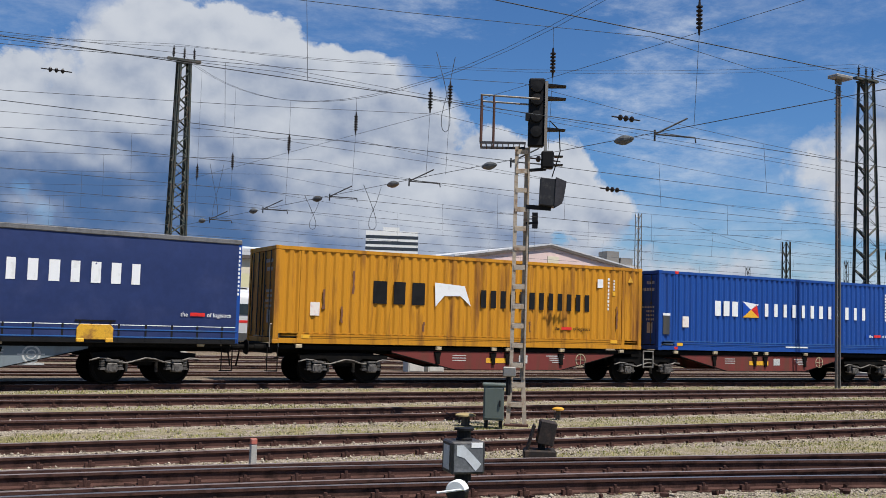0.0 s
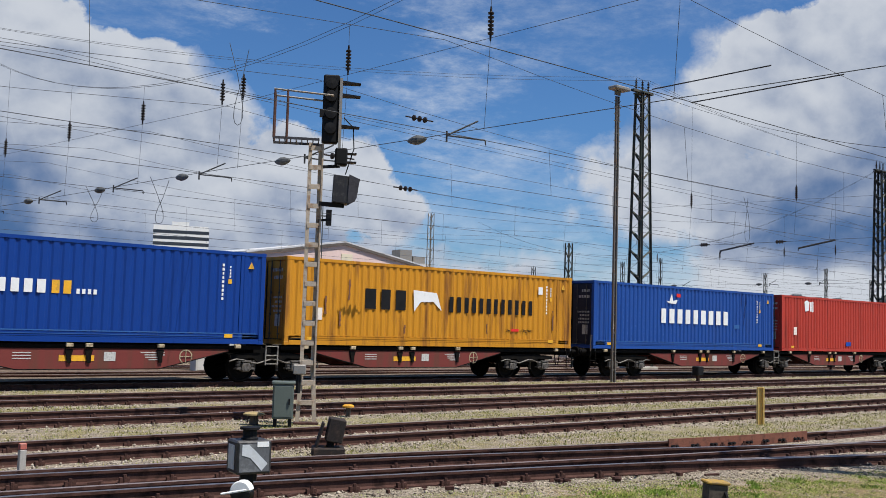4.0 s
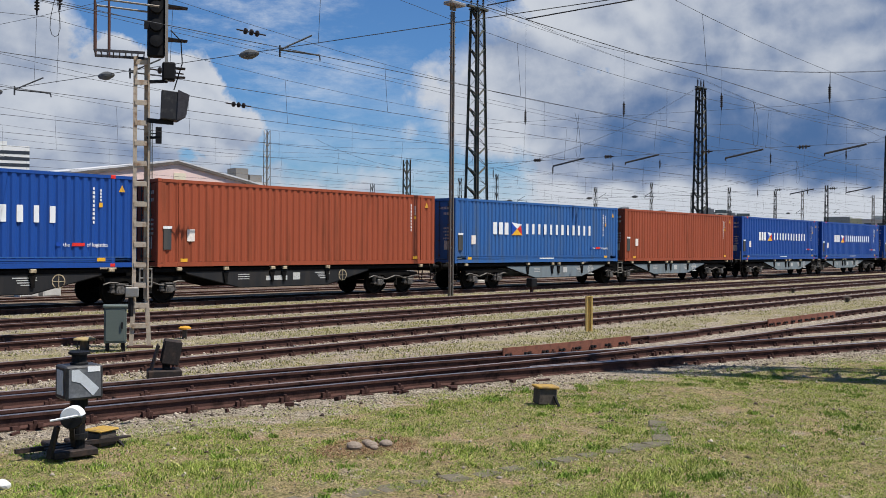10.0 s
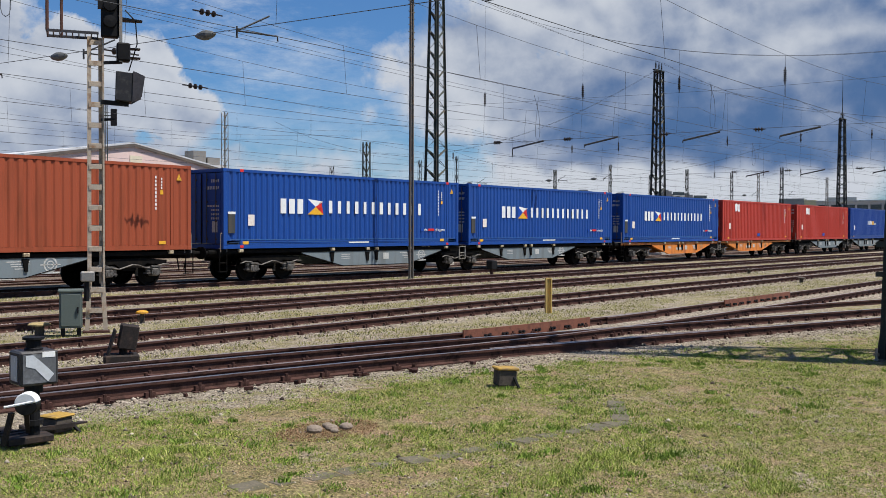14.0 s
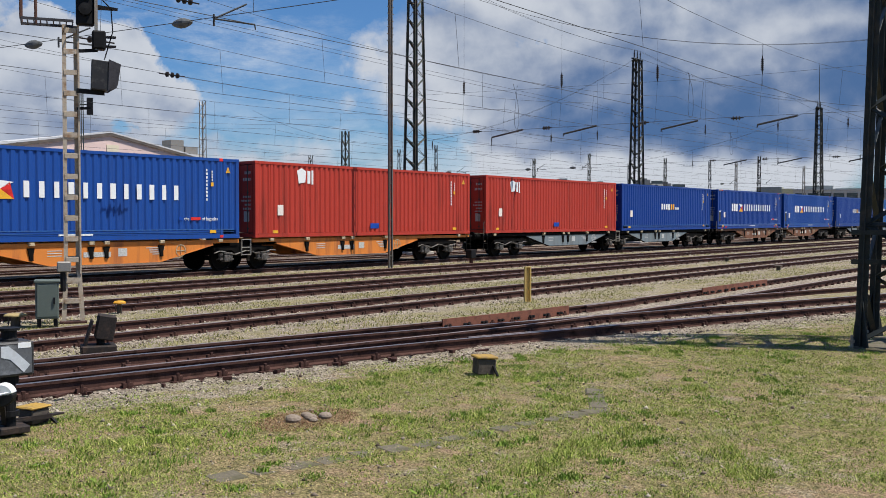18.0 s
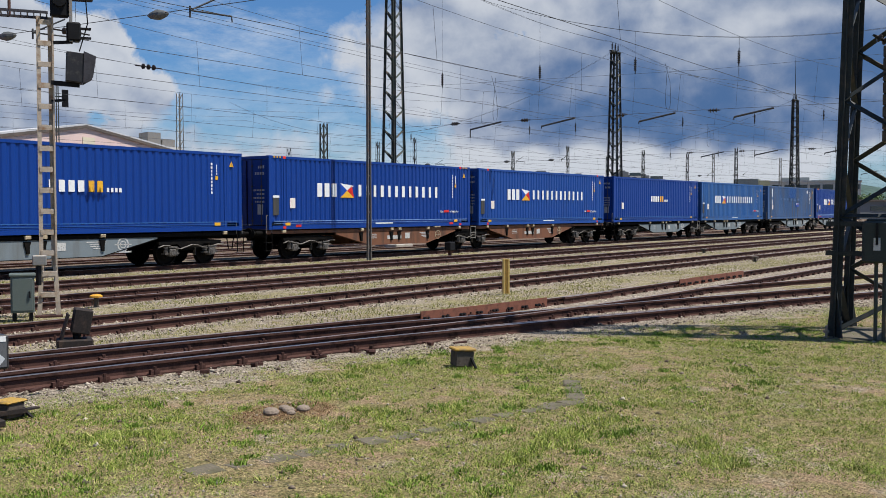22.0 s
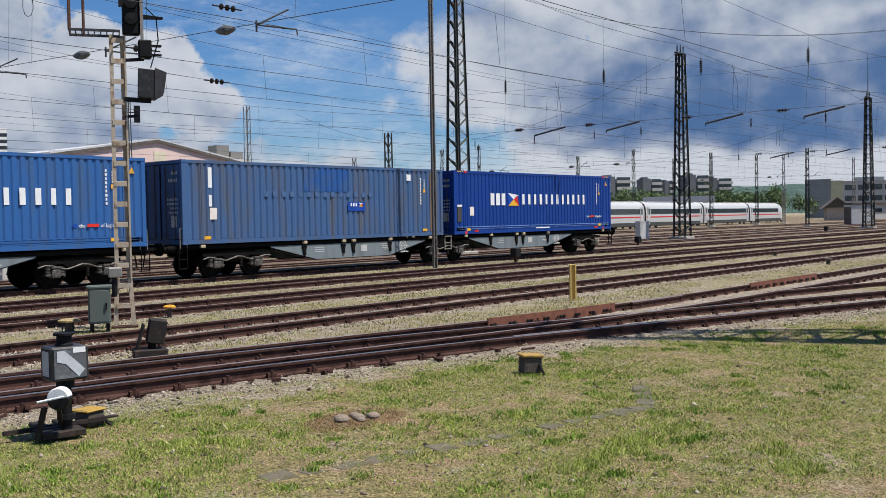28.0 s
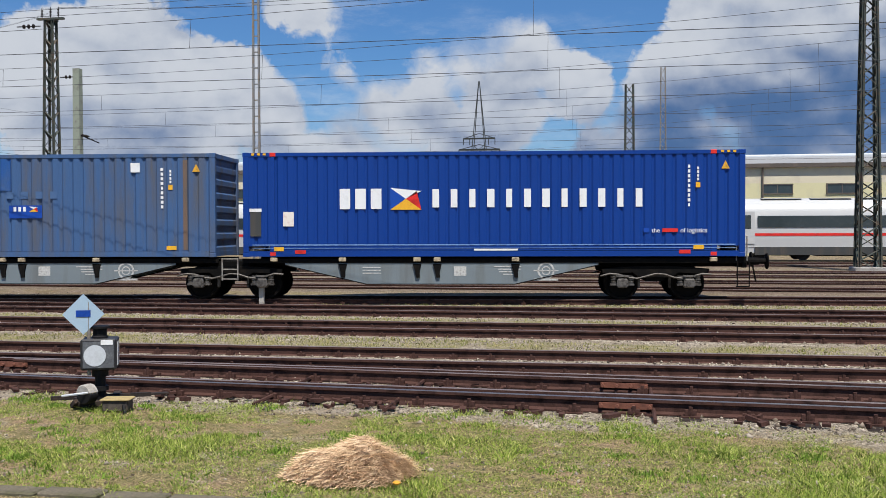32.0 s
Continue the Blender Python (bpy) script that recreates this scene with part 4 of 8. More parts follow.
def slogan(parent, x, z, y, material):
    """Small words with a plain red bar where one word cannot be read."""
    def words(body, x, m):
        cu = bpy.data.curves.new("words", "FONT")
        cu.body, cu.size, cu.extrude = body, 0.17, 0.002
        ob = bpy.data.objects.new("words", cu)
        me = bpy.data.meshes.new_from_object(ob)
        w = max(v.co.x for v in me.vertices)
        bpy.data.objects.remove(ob)
        me.materials.append(m)
        o = part("slogan", me, None, parent)
        o.matrix_basis = pose(x, y, z, 90, 0, 0)
        return w
    w = words("the", x, material)
    part("slogan_bar", boxes(((x + w + 0.28, y, z + 0.06), (0.42, 0.006, 0.1))), M["lred"], parent)
    words("of logistics", x + w + 0.55, material)


def wheelset_mesh():
    bm = bmesh.new()
    tube(bm, (0, -1.0, 0), (0, 1.0, 0), 0.08, 10)
    for q in (-1, 1):
        y = q * 0.7525
        lathe(bm, [(0.09, -0.09), (0.16, -0.08), (0.18, -0.02), (0.38, -0.01), (0.40, -0.065), (0.46, -0.065), (0.46, 0.05), (0.49, 0.06), (0.49, 0.075), (0.40, 0.07), (0.38, 0.02), (0.16, 0.03), (0.09, 0.08)],
              (0, y, 0), (0, -q, 0), 20)
    me = bpy.data.meshes.new("wheelset")
    bm.to_mesh(me)
    bm.free()
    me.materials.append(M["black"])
    return me


WHEELSET = wheelset_mesh()


def wire_bm(pts, r=0.011):
    """One continuous thin wire through the points."""
    bm = bmesh.new()
    rings = []
    for k, q in enumerate(pts):
        a, b = pts[max(0, k - 1)], pts[min(len(pts) - 1, k + 1)]
        d = (Vector(b) - Vector(a)).normalized()
        u = d.orthogonal().normalized() if abs(d.z) > 0.9 else d.cross(Vector((0, 0, 1))).normalized()
        v = d.cross(u)
        rings.append([bm.verts.new(Vector(q) + r * (x * u + y * v)) for x, y in ((1, 0), (0, 1), (-1, 0), (0, -1))])
    for p, q in zip(rings, rings[1:]):
        for i in range(4):
            bm.faces.new((p[i], p[(i + 1) % 4], q[(i + 1) % 4], q[i]))
    return bm


def bogie(parent, x):
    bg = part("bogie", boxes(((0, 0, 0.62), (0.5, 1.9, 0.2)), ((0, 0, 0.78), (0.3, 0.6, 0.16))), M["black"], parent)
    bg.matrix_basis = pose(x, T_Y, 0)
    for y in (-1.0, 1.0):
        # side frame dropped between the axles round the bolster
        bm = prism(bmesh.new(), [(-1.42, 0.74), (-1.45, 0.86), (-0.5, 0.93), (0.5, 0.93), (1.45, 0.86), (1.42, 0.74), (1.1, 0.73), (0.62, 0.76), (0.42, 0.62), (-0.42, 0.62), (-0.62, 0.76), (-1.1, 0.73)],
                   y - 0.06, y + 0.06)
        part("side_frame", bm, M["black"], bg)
        pts = [Vector((-1.5 + 0.25 * k, y * 1.12, 0.66 + 0.07 * math.sin(k * 1.25))) for k in range(13)]
        part("brake_pipe", wire_bm(pts, 0.024), M["dusty"], bg)
        for q in (-0.42, 0.42):
            part("brake_shoe", bevel(boxes(((q, y * 0.78, 0.5), (0.07, 0.1, 0.34))), 0.015), M["dusty"], bg)
        for ax in (-0.9, 0.9):
            bm = bevel(boxes(((ax, y * 1.04, 0.47), (0.28, 0.26, 0.26))), 0.03)
            tube(bm, (ax, y * 1.04 - 0.15, 0.46), (ax, y * 1.04 + 0.15, 0.46), 0.1, 12)
            for q in (-0.23, 0.23):
                box(bm, (ax + q, y * 1.02, 0.43), (0.18, 0.2, 0.05))
            for q in (-0.13, 0.0, 0.13):
                box(bm, (ax + q, y * 1.155, 0.47), (0.045, 0.03, 0.15))
            box(bm, (ax, y * 1.1, 0.66), (0.34, 0.14, 0.05))
            part("axle_box", bm, M["dusty"], bg)
            for q in (-0.23, 0.23):
                bm = bmesh.new()
                for k in range(5):
                    tube(bm, (ax + q, y * 1.04, 0.46 + 0.045 * k), (ax + q, y * 1.04, 0.485 + 0.045 * k), 0.085, 10)
                part("spring", bm, M["dusty"], bg)
    for ax in (-0.9, 0.9):
        ws = part("wheelset", WHEELSET, None, bg)
        ws.matrix_basis = pose(ax, 0, 0.46)
        WHEELS.append(ws)
    return bg


WHEELS = []
M["dusty"] = mat("brake_dust_steel", (0.13, 0.12, 0.11), 0.6, 0.35, (0.03, 0.026, 0.023), 8, 0.5, 0.001, 50, 0.2)
WAGON_LABEL = {"grey": "grey articulated container wagon with dark bogies", "maroon": "maroon articulated container wagon with dark bogies",
               "orange": "orange articulated container wagon with dark bogies", "blackwag": "black articulated container wagon with dark bogies",
               "rustwag": "rusty brown articulated container wagon with dark bogies"}


def ring_bm(x, y, z, r, w, bm=None):
    """A flat upright ring that faces the yard."""
    bm = bm or bmesh.new()
    for k in range(20):
        a, b = 2 * math.pi * k / 20, 2 * math.pi * (k + 1) / 20
        prism(bm, [(x + (r - w / 2) * math.cos(a), z + (r - w / 2) * math.sin(a)), (x + (r + w / 2) * math.cos(a), z + (r + w / 2) * math.sin(a)),
                       (x + (r + w / 2) * math.cos(b), z + (r + w / 2) * math.sin(b)), (x + (r - w / 2) * math.cos(b), z + (r - w / 2) * math.sin(b))], y - 0.003, y + 0.003)
    return bm


def wagon(paint):
    """An articulated pair on three bogies; x = 0 at the left buffers."""
    w = thing("container_wagon", pose(0, 0, 0), WAGON_LABEL[paint], "railway wagon", "wagons of the goods train")
    m = M[paint]
    near, far = FACE_Y + 0.10, 2 * T_Y - FACE_Y - 0.10
    for bx in (3.05, PAIR / 2, PAIR - 3.05):
        bogie(w, bx)
    for a, b in ((0.62, PAIR / 2 - 0.35), (PAIR / 2 + 0.35, PAIR - 0.62)):
        la, lb = (4.95, 13.1 - 0.2) if a < 5 else (PAIR - 12.9, PAIR - 4.95)
        for y, s in ((near, 1), (far, -1)):
            bm = prism(bmesh.new(), [(la - 0.35, 0.98), (la + 1.9, 0.45), (lb - 1.9, 0.45), (lb + 0.35, 0.98), (lb + 0.35, 1.06), (la - 0.35, 1.06)], y, y + 0.03 * s)
            part("side_sill", bm, m, w)
            bm = boxes((((a + b) / 2, y + 0.05 * s, 1.085), (b - a, 0.14, 0.12)))
            fm = M["black"] if paint in ("grey", "maroon", "blackwag") else m
            part("top_flange", bm, fm, w)
            part("bottom_flange", boxes((((la + lb) / 2, y + 0.04 * s, 0.44), (lb - la - 3.8, 0.12, 0.025))), fm, w)
            part("end_flange", beam(bmesh.new(), (la - 0.35, y + 0.04 * s, 0.965), (la + 1.92, y + 0.04 * s, 0.44), 0.12, 0.025), fm, w)
            part("end_flange", beam(bmesh.new(), (lb + 0.35, y + 0.04 * s, 0.965), (lb - 1.92, y + 0.04 * s, 0.44), 0.12, 0.025), fm, w)
            for k, q in enumerate((0.16, 0.42, 0.49, 0.76)):
                x = la + (lb - la) * q
                part("stanchion", prism(bmesh.new(), [(x - 0.12, 1.0), (x + 0.12, 1.0), (x + 0.07, 0.82), (x + 0.07, 0.62), (x - 0.03, 0.62), (x - 0.07, 0.82)], y - 0.05 * s, y), M["black"], w)
                part("container_spigot", bevel(boxes(((x, y - 0.03 * s, 1.12), (0.2, 0.14, 0.11))), 0.015), M["dustyel"], w)
            for x in (a + 0.9, b - 0.9):
                part("container_spigot", bevel(boxes(((x, y - 0.03 * s, 1.12), (0.2, 0.14, 0.11))), 0.015), M["dustyel"], w)
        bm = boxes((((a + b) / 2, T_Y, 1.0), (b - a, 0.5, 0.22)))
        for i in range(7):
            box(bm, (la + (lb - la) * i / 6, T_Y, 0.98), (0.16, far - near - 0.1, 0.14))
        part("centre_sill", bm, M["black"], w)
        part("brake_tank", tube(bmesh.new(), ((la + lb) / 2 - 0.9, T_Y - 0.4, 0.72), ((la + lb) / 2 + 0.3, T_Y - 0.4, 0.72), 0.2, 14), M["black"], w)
        # lettering panels of the wagon, in plain bars
        rng = random.Random(3)
        bm = bmesh.new()
        mid = (la + lb) / 2
        for i in range(4):
            box(bm, (mid + 1.9 + rng.uniform(-0.1, 0.1), near - 0.004, 0.92 - 0.07 * i), (0.75 - 0.12 * i, 0.005, 0.03))
        for i in range(3):
            box(bm, (mid - 1.9, near - 0.004, 0.9 - 0.08 * i), (0.5, 0.005, 0.028))
        box(bm, (mid + 0.55, near - 0.004, 0.8), (0.34, 0.005, 0.26))
        part("lettering", bm, M["wagwhite"], w)["kind"] = "stuff"
        if paint == "grey":
            bm = ring_bm(mid + 2.9, near - 0.004, 0.81, 0.21, 0.05)
            ring_bm(mid + 2.9, near - 0.004, 0.81, 0.11, 0.03, bm)
            box(bm, (mid + 2.9, near - 0.005, 0.81), (0.68, 0.004, 0.035))
            part("emblem", bm, M["wagwhite"], w)
            part("name_bar", boxes(((mid + 2.9, near - 0.004, 0.565), (0.66, 0.005, 0.05))), M["wagwhite"], w)
        else:
            bm = ring_bm(mid + 2.9, near - 0.012, 0.8, 0.2, 0.03)
            beam(bm, (mid + 2.7, near - 0.012, 0.8), (mid + 3.1, near - 0.012, 0.8), 0.02)
            beam(bm, (mid + 2.9, near - 0.012, 0.6), (mid + 2.9, near - 0.012, 1.0), 0.02, up=(0, 1, 0))
            part("hand_wheel", bm, M["dustyel"], w)
            part("name_bar", boxes(((mid - 0.4, near - 0.004, 0.75), (1.0, 0.005, 0.16))), M["lyel" if paint == "maroon" else "wagwhite"], w)
    for x, s in ((0, -1), (PAIR, 1)):
        part("end_beam", bevel(boxes(((x - s * 0.68, T_Y, 1.04), (0.14, far - near - 0.05, 0.3))), 0.015), M["black"], w)
        for y in (T_Y - 0.875, T_Y + 0.875):
            bm = tube(bmesh.new(), (x - s * 0.62, y, 1.06), (x - s * 0.25, y, 1.06), 0.1, 12)
            tube(bm, (x - s * 0.3, y, 1.06), (x - s * 0.05, y, 1.06), 0.075, 12)
            lathe(bm, [(0.10, 0), (0.21, 0.015), (0.22, 0.05), (0.0, 0.06)], (x - s * 0.06, y, 1.06), (s, 0, 0), 16)
            part("buffer", bm, M["black"], w)
        bm = bmesh.new()
        beam(bm, (x - s * 0.6, T_Y, 1.0), (x - s * 0.1, T_Y, 0.98), 0.06, 0.12)
        tube(bm, (x - s * 0.15, T_Y + 0.2, 0.95), (x - s * 0.05, T_Y + 0.2, 0.45), 0.025, 6)
        part("coupling_hook", bm, M["black"], w)
        bm = bmesh.new()
        for z in (0.38, 0.7):
            box(bm, (x - s * 0.72, near + 0.02, z), (0.34, 0.16, 0.03))
        for q in (-0.16, 0.16):
            box(bm, (x - s * 0.72 + q, near - 0.04, 0.72), (0.025, 0.03, 0.7))
        part("step", bm, M["black"], w)
        bm = bmesh.new()
        for q in (0, 0.28):
            tube(bm, (x - s * (0.62 + q), near - 0.02, 1.08), (x - s * (0.62 + q), near - 0.02, 1.75), 0.016, 6)
        tube(bm, (x - s * 0.62, near - 0.02, 1.75), (x - s * 0.9, near - 0.02, 1.75), 0.016, 6)
        part("grab_rail", bm, M["steel"], w)
    x = PAIR / 2
    bm = bmesh.new()
    for q in (-0.22, 0.22):
        box(bm, (x + q, near - 0.02, 0.85), (0.03, 0.04, 0.62))
    for z in (0.58, 0.85, 1.14):
        box(bm, (x, near - 0.02, z), (0.44, 0.05, 0.03))
    part("step", bm, M["steprail"], w)
    part("joint_cover", boxes(((x, T_Y, 0.98), (0.9, 1.5, 0.16))), M["black"], w)
    return w


UNITS = [("yellow", "yellow_words"), ("blue", "blue_words"), ("unit", "small_word"), ("yellow", "yellow_words"), ("blue", "wide_word"), ("red", "corner_logo"),
         ("blue", "blue_words"), ("brown", ""), ("blue_light", "blue_words"), ("brown", ""), ("blue", "blue_words"), ("blue", "blue_words"), ("blue", "blue_words"),
         ("red", "corner_logo"), ("red", "corner_logo"), ("unit", "small_word"), ("blue_new", "blue_words"), ("blue", "blue_words"), ("unit", "small_word"),
         ("blue_light", "blue_words"), ("blue_grey", "patch"), ("blue_new", "blue_words")]
WAGONS = ["maroon", "maroon", "maroon", "blackwag", "grey", "grey", "orange", "grey", "rustwag", "grey", "grey"]
TRAIN = []                # every thing of the train, where its wagon's left buffers stand at 0 s, and its place on the wagon


def trailer():
    """Curtain-sided road trailer lifted onto a wagon; x = 0 at its right end."""
    tr = thing("curtain_trailer", pose(0, 0, 0), "navy curtain-sided trailer with white lettering bars on a grey wagon", "trailer")
    y0, y1 = FACE_Y - 0.06, 2 * T_Y - FACE_Y + 0.06
    zb, zt = 1.62, 4.02
    bm = bmesh.new()
    n = 60
    cols = []
    for i in range(n + 1):
        x = -13.5 + 13.4 * i / n
        cols.append([bm.verts.new((x, y0 + 0.02 * noise.noise(Vector((x * 1.1, j * 0.7, 0))) - (0.03 if 0 < j < 6 else 0), zb + (zt - zb) * j / 6)) for j in range(7)])
    for i in range(n):
        for j in range(6):
            bm.faces.new((cols[i][j], cols[i + 1][j], cols[i + 1][j + 1], cols[i][j + 1]))
    part("curtain", bm, M["navy"], tr, smooth=True)
    part("load_box", boxes(((-6.75, (y0 + y1) / 2 + 0.05, 2.65), (13.3, y1 - y0 - 0.14, 2.7))), M["navy"], tr)
    part("roof_rail", bevel(boxes(((-6.75, y0 + 0.02, zt + 0.06), (13.5, 0.1, 0.14))), 0.02), M["sheet_grey"], tr)
    part("roof", boxes(((-6.75, T_Y, zt + 0.1), (13.5, y1 - y0 - 0.1, 0.06))), M["sheet_grey"], tr)
    part("lower_board", boxes(((-6.75, y0 + 0.02, 1.43), (13.5, 0.05, 0.36))), M["navy"], tr)
    part("strap_rail", boxes(((-6.75, y0 - 0.012, 1.5), (13.4, 0.02, 0.03)), ((-6.75, y0 - 0.012, 1.3), (13.4, 0.02, 0.03))), M["blue_light"], tr)
    part("floor_rail", bevel(boxes(((-6.75, y0 + 0.05, 1.2), (13.5, 0.12, 0.14))), 0.015), M["ink"], tr)
    for i in range(18):
        x = -0.5 - 0.73 * i
        part("strap", boxes(((x, y0 - 0.012, 1.42), (0.05, 0.015, 0.44))), M["ink"], tr)
    part("stripe", boxes(((-6.75, y0 - 0.008, 1.62), (13.3, 0.008, 0.02))), M["white"], tr)
    part("corner_post", bevel(boxes(((-0.05, y0 + 0.06, 2.6), (0.12, 0.14, 2.9))), 0.015), M["blue"], tr)
    for x in (-4.05, -10.5):
        part("grapple_plate", bevel(prism(bmesh.new(), [(x - 0.48, 1.22), (x + 0.48, 1.22), (x + 0.48, 1.52), (x + 0.4, 1.62), (x - 0.4, 1.62), (x - 0.48, 1.5)], y0 - 0.05, y0 - 0.005), 0.012), M["dirtyel"], tr, "rust-stained yellow grapple plate")
        for q in (-0.38, 0.38):
            part("grapple_foot", bevel(boxes(((x + q, y0 - 0.03, 1.2), (0.2, 0.08, 0.1))), 0.015), M["lyel"], tr)
        part("grapple_bracket", boxes(((x, y0 - 0.02, 1.72), (1.05, 0.03, 0.04)), ((x - 0.4, y0 - 0.02, 1.68), (0.04, 0.03, 0.1)), ((x + 0.4, y0 - 0.02, 1.68), (0.04, 0.03, 0.1))), M["ink"], tr)
    glyph_row(tr, M["white"], -8.6, -2.75, 2.72, 3.28, 11, y0 - 0.036, 9, "lettering_bar", 0.32)
    slogan(tr, -1.75, 1.9, y0 - 0.036, M["white"])
    bm = bmesh.new()
    for i in range(12):
        box(bm, (-0.06, y0 - 0.014, 3.9 - 0.12 * i), (0.05, 0.006, 0.07))
    part("number_marking", bm, M["white"], tr)["kind"] = "stuff"
    return tr


def build_train():
    wag, con = {}, {}
    for k, paint in enumerate(WAGONS + ["grey"]):
        x = FIRST + PAIR * (k if k < len(WAGONS) else -1)
        if paint in wag:
            ob = copy_thing(wag[paint], pose(x, 0, 0))
            for o in ob.children_recursive:
                if o.name.startswith("wheelset"):
                    WHEELS.append(o)
        else:
            ob = wag[paint] = wagon(paint)
        TRAIN.append((ob, x, pose(0, 0, 0)))
    for n, key in enumerate(UNITS):
        m = pose(CX[n % 2], FACE_Y + CW, DECK)
        if key in con:
            ob = copy_thing(con[key], m)
        else:
            ob = con[key] = container(*key, n)
        TRAIN.append((ob, FIRST + PAIR * (n // 2), m))
    TRAIN.append((trailer(), FIRST - PAIR, pose(PAIR - 0.45, 0, 0)))


def travelled(t):
    """Metres that the train has gone to the left after t seconds."""
    return 8.985 * t + 0.04234 * t ** 2 + 0.00023256 * t ** 3 - 7.673e-6 * t ** 4


build_train()


# ---- masts, signals and lineside things ----
G0 = -0.12


def lattice_mast(x, y, h, w0, w1, m="mastgreen", turn=0, label="grey-green lattice steel mast", bays=None, head=True, leg=0.19, thick=0.10, name="lattice_mast", base=True, single=False):
    t = thing(name, pose(x, y, G0, 0, 0, turn), label, "mast", "masts of the yard")
    bays = bays or max(6, round(h / 0.55))

    def corner(i, z):
        w = (w0 + (w1 - w0) * z / h) / 2
        return Vector(((-w, w, w, -w)[i], (-w, -w, w, w)[i], z))
    for i in range(4):
        bm = bmesh.new()
        a, b = corner(i, 0), corner(i, h)
        beam(bm, a, b, leg, 0.014, (1, 0, 0))
        beam(bm, a, b, leg, 0.014, (0, 1, 0))
        part("leg", bm, M[m], t)
    for i in range(4):
        bm = bmesh.new()
        j = (i + 1) % 4
        for k in range(bays):
            z0, z1 = h * k / bays, h * (k + 1) / bays
            out = (corner(i, 1) + corner(j, 1)).normalized()
            a, b = (corner(i, z0), corner(j, z1)) if (k + i) % 2 else (corner(j, z0), corner(i, z1))
            if single:
                part("brace", beam(bmesh.new(), a, b, thick, 0.012, out), M[m], t)
            else:
                beam(bm, a, b, thick, 0.012, out)
        if single:
            bm.free()
        else:
            part("lacing", bm, M[m], t)["kind"] = "stuff"
    if base:
        part("footing", bevel(boxes(((0, 0, 0.08), (w0 + 0.5, w0 + 0.5, 0.3))), 0.04), M["concrete"], t)
    if head:
        bm = boxes(((0, 0, h + 0.06), (1.7, 0.22, 0.12)), ((0, 0, h - 0.02), (w1 + 0.2, w1 + 0.2, 0.08)))
        part("cross_head", bm, M[m], t)
        for q in (-0.55, 0.0, 0.5):
            part("insulator", insulator_bm((q, 0, h + 0.12), (q, 0, h + 0.75)), M["insul"], t)
    return t


def insulator_bm(a, b, n=5, r=0.075):
    a, b = Vector(a), Vector(b)
    ln = (b - a).length
    prof = [(0.02, 0)]
    for k in range(n):
        z = ln * (0.15 + 0.7 * k / n)
        prof += [(0.03, z), (r, z + 0.02 * ln / 0.6), (r * 0.9, z + 0.045 * ln / 0.6), (0.03, z + 0.05 * ln / 0.6)]
    prof += [(0.02, ln)]
    return lathe(bmesh.new(), prof, a, b - a, 10)


def lamp_pole(x, y, h):
    t = thing("lamp_pole", pose(x, y, G0), "tall grey steel yard lamp pole with a flat lamp head", "lamp pole")
    bm = bmesh.new()
    for q in (-0.09, 0.09):
        beam(bm, (q, 0, 0), (q * 0.75, 0, h - 0.3), 0.055, 0.09, (0, 1, 0))
    part("mast_rail", bm, M["polegrey"], t)
    bm = bmesh.new()
    for k in range(int(h / 0.75)):
        z = 0.5 + 0.75 * k
        box(bm, (0, 0.0, z), (0.16, 0.03, 0.05))
    part("batten", bm, M["polegrey"], t)
    bm = bmesh.new()
    for k in range(9):
        z = h - 0.5 - 0.28 * k
        for s in (-1, 1):
            box(bm, (s * 0.13, 0, z), (0.14, 0.025, 0.025))
    part("step_iron", bm, M["polegrey"], t)
    part("lamp_head", bevel(boxes(((0, -0.1, h), (0.9, 0.5, 0.14))), 0.03), M["steel"], t)
    part("lamp_arm", boxes(((0, 0, h - 0.15), (0.3, 0.08, 0.2))), M["polegrey"], t)
    return t


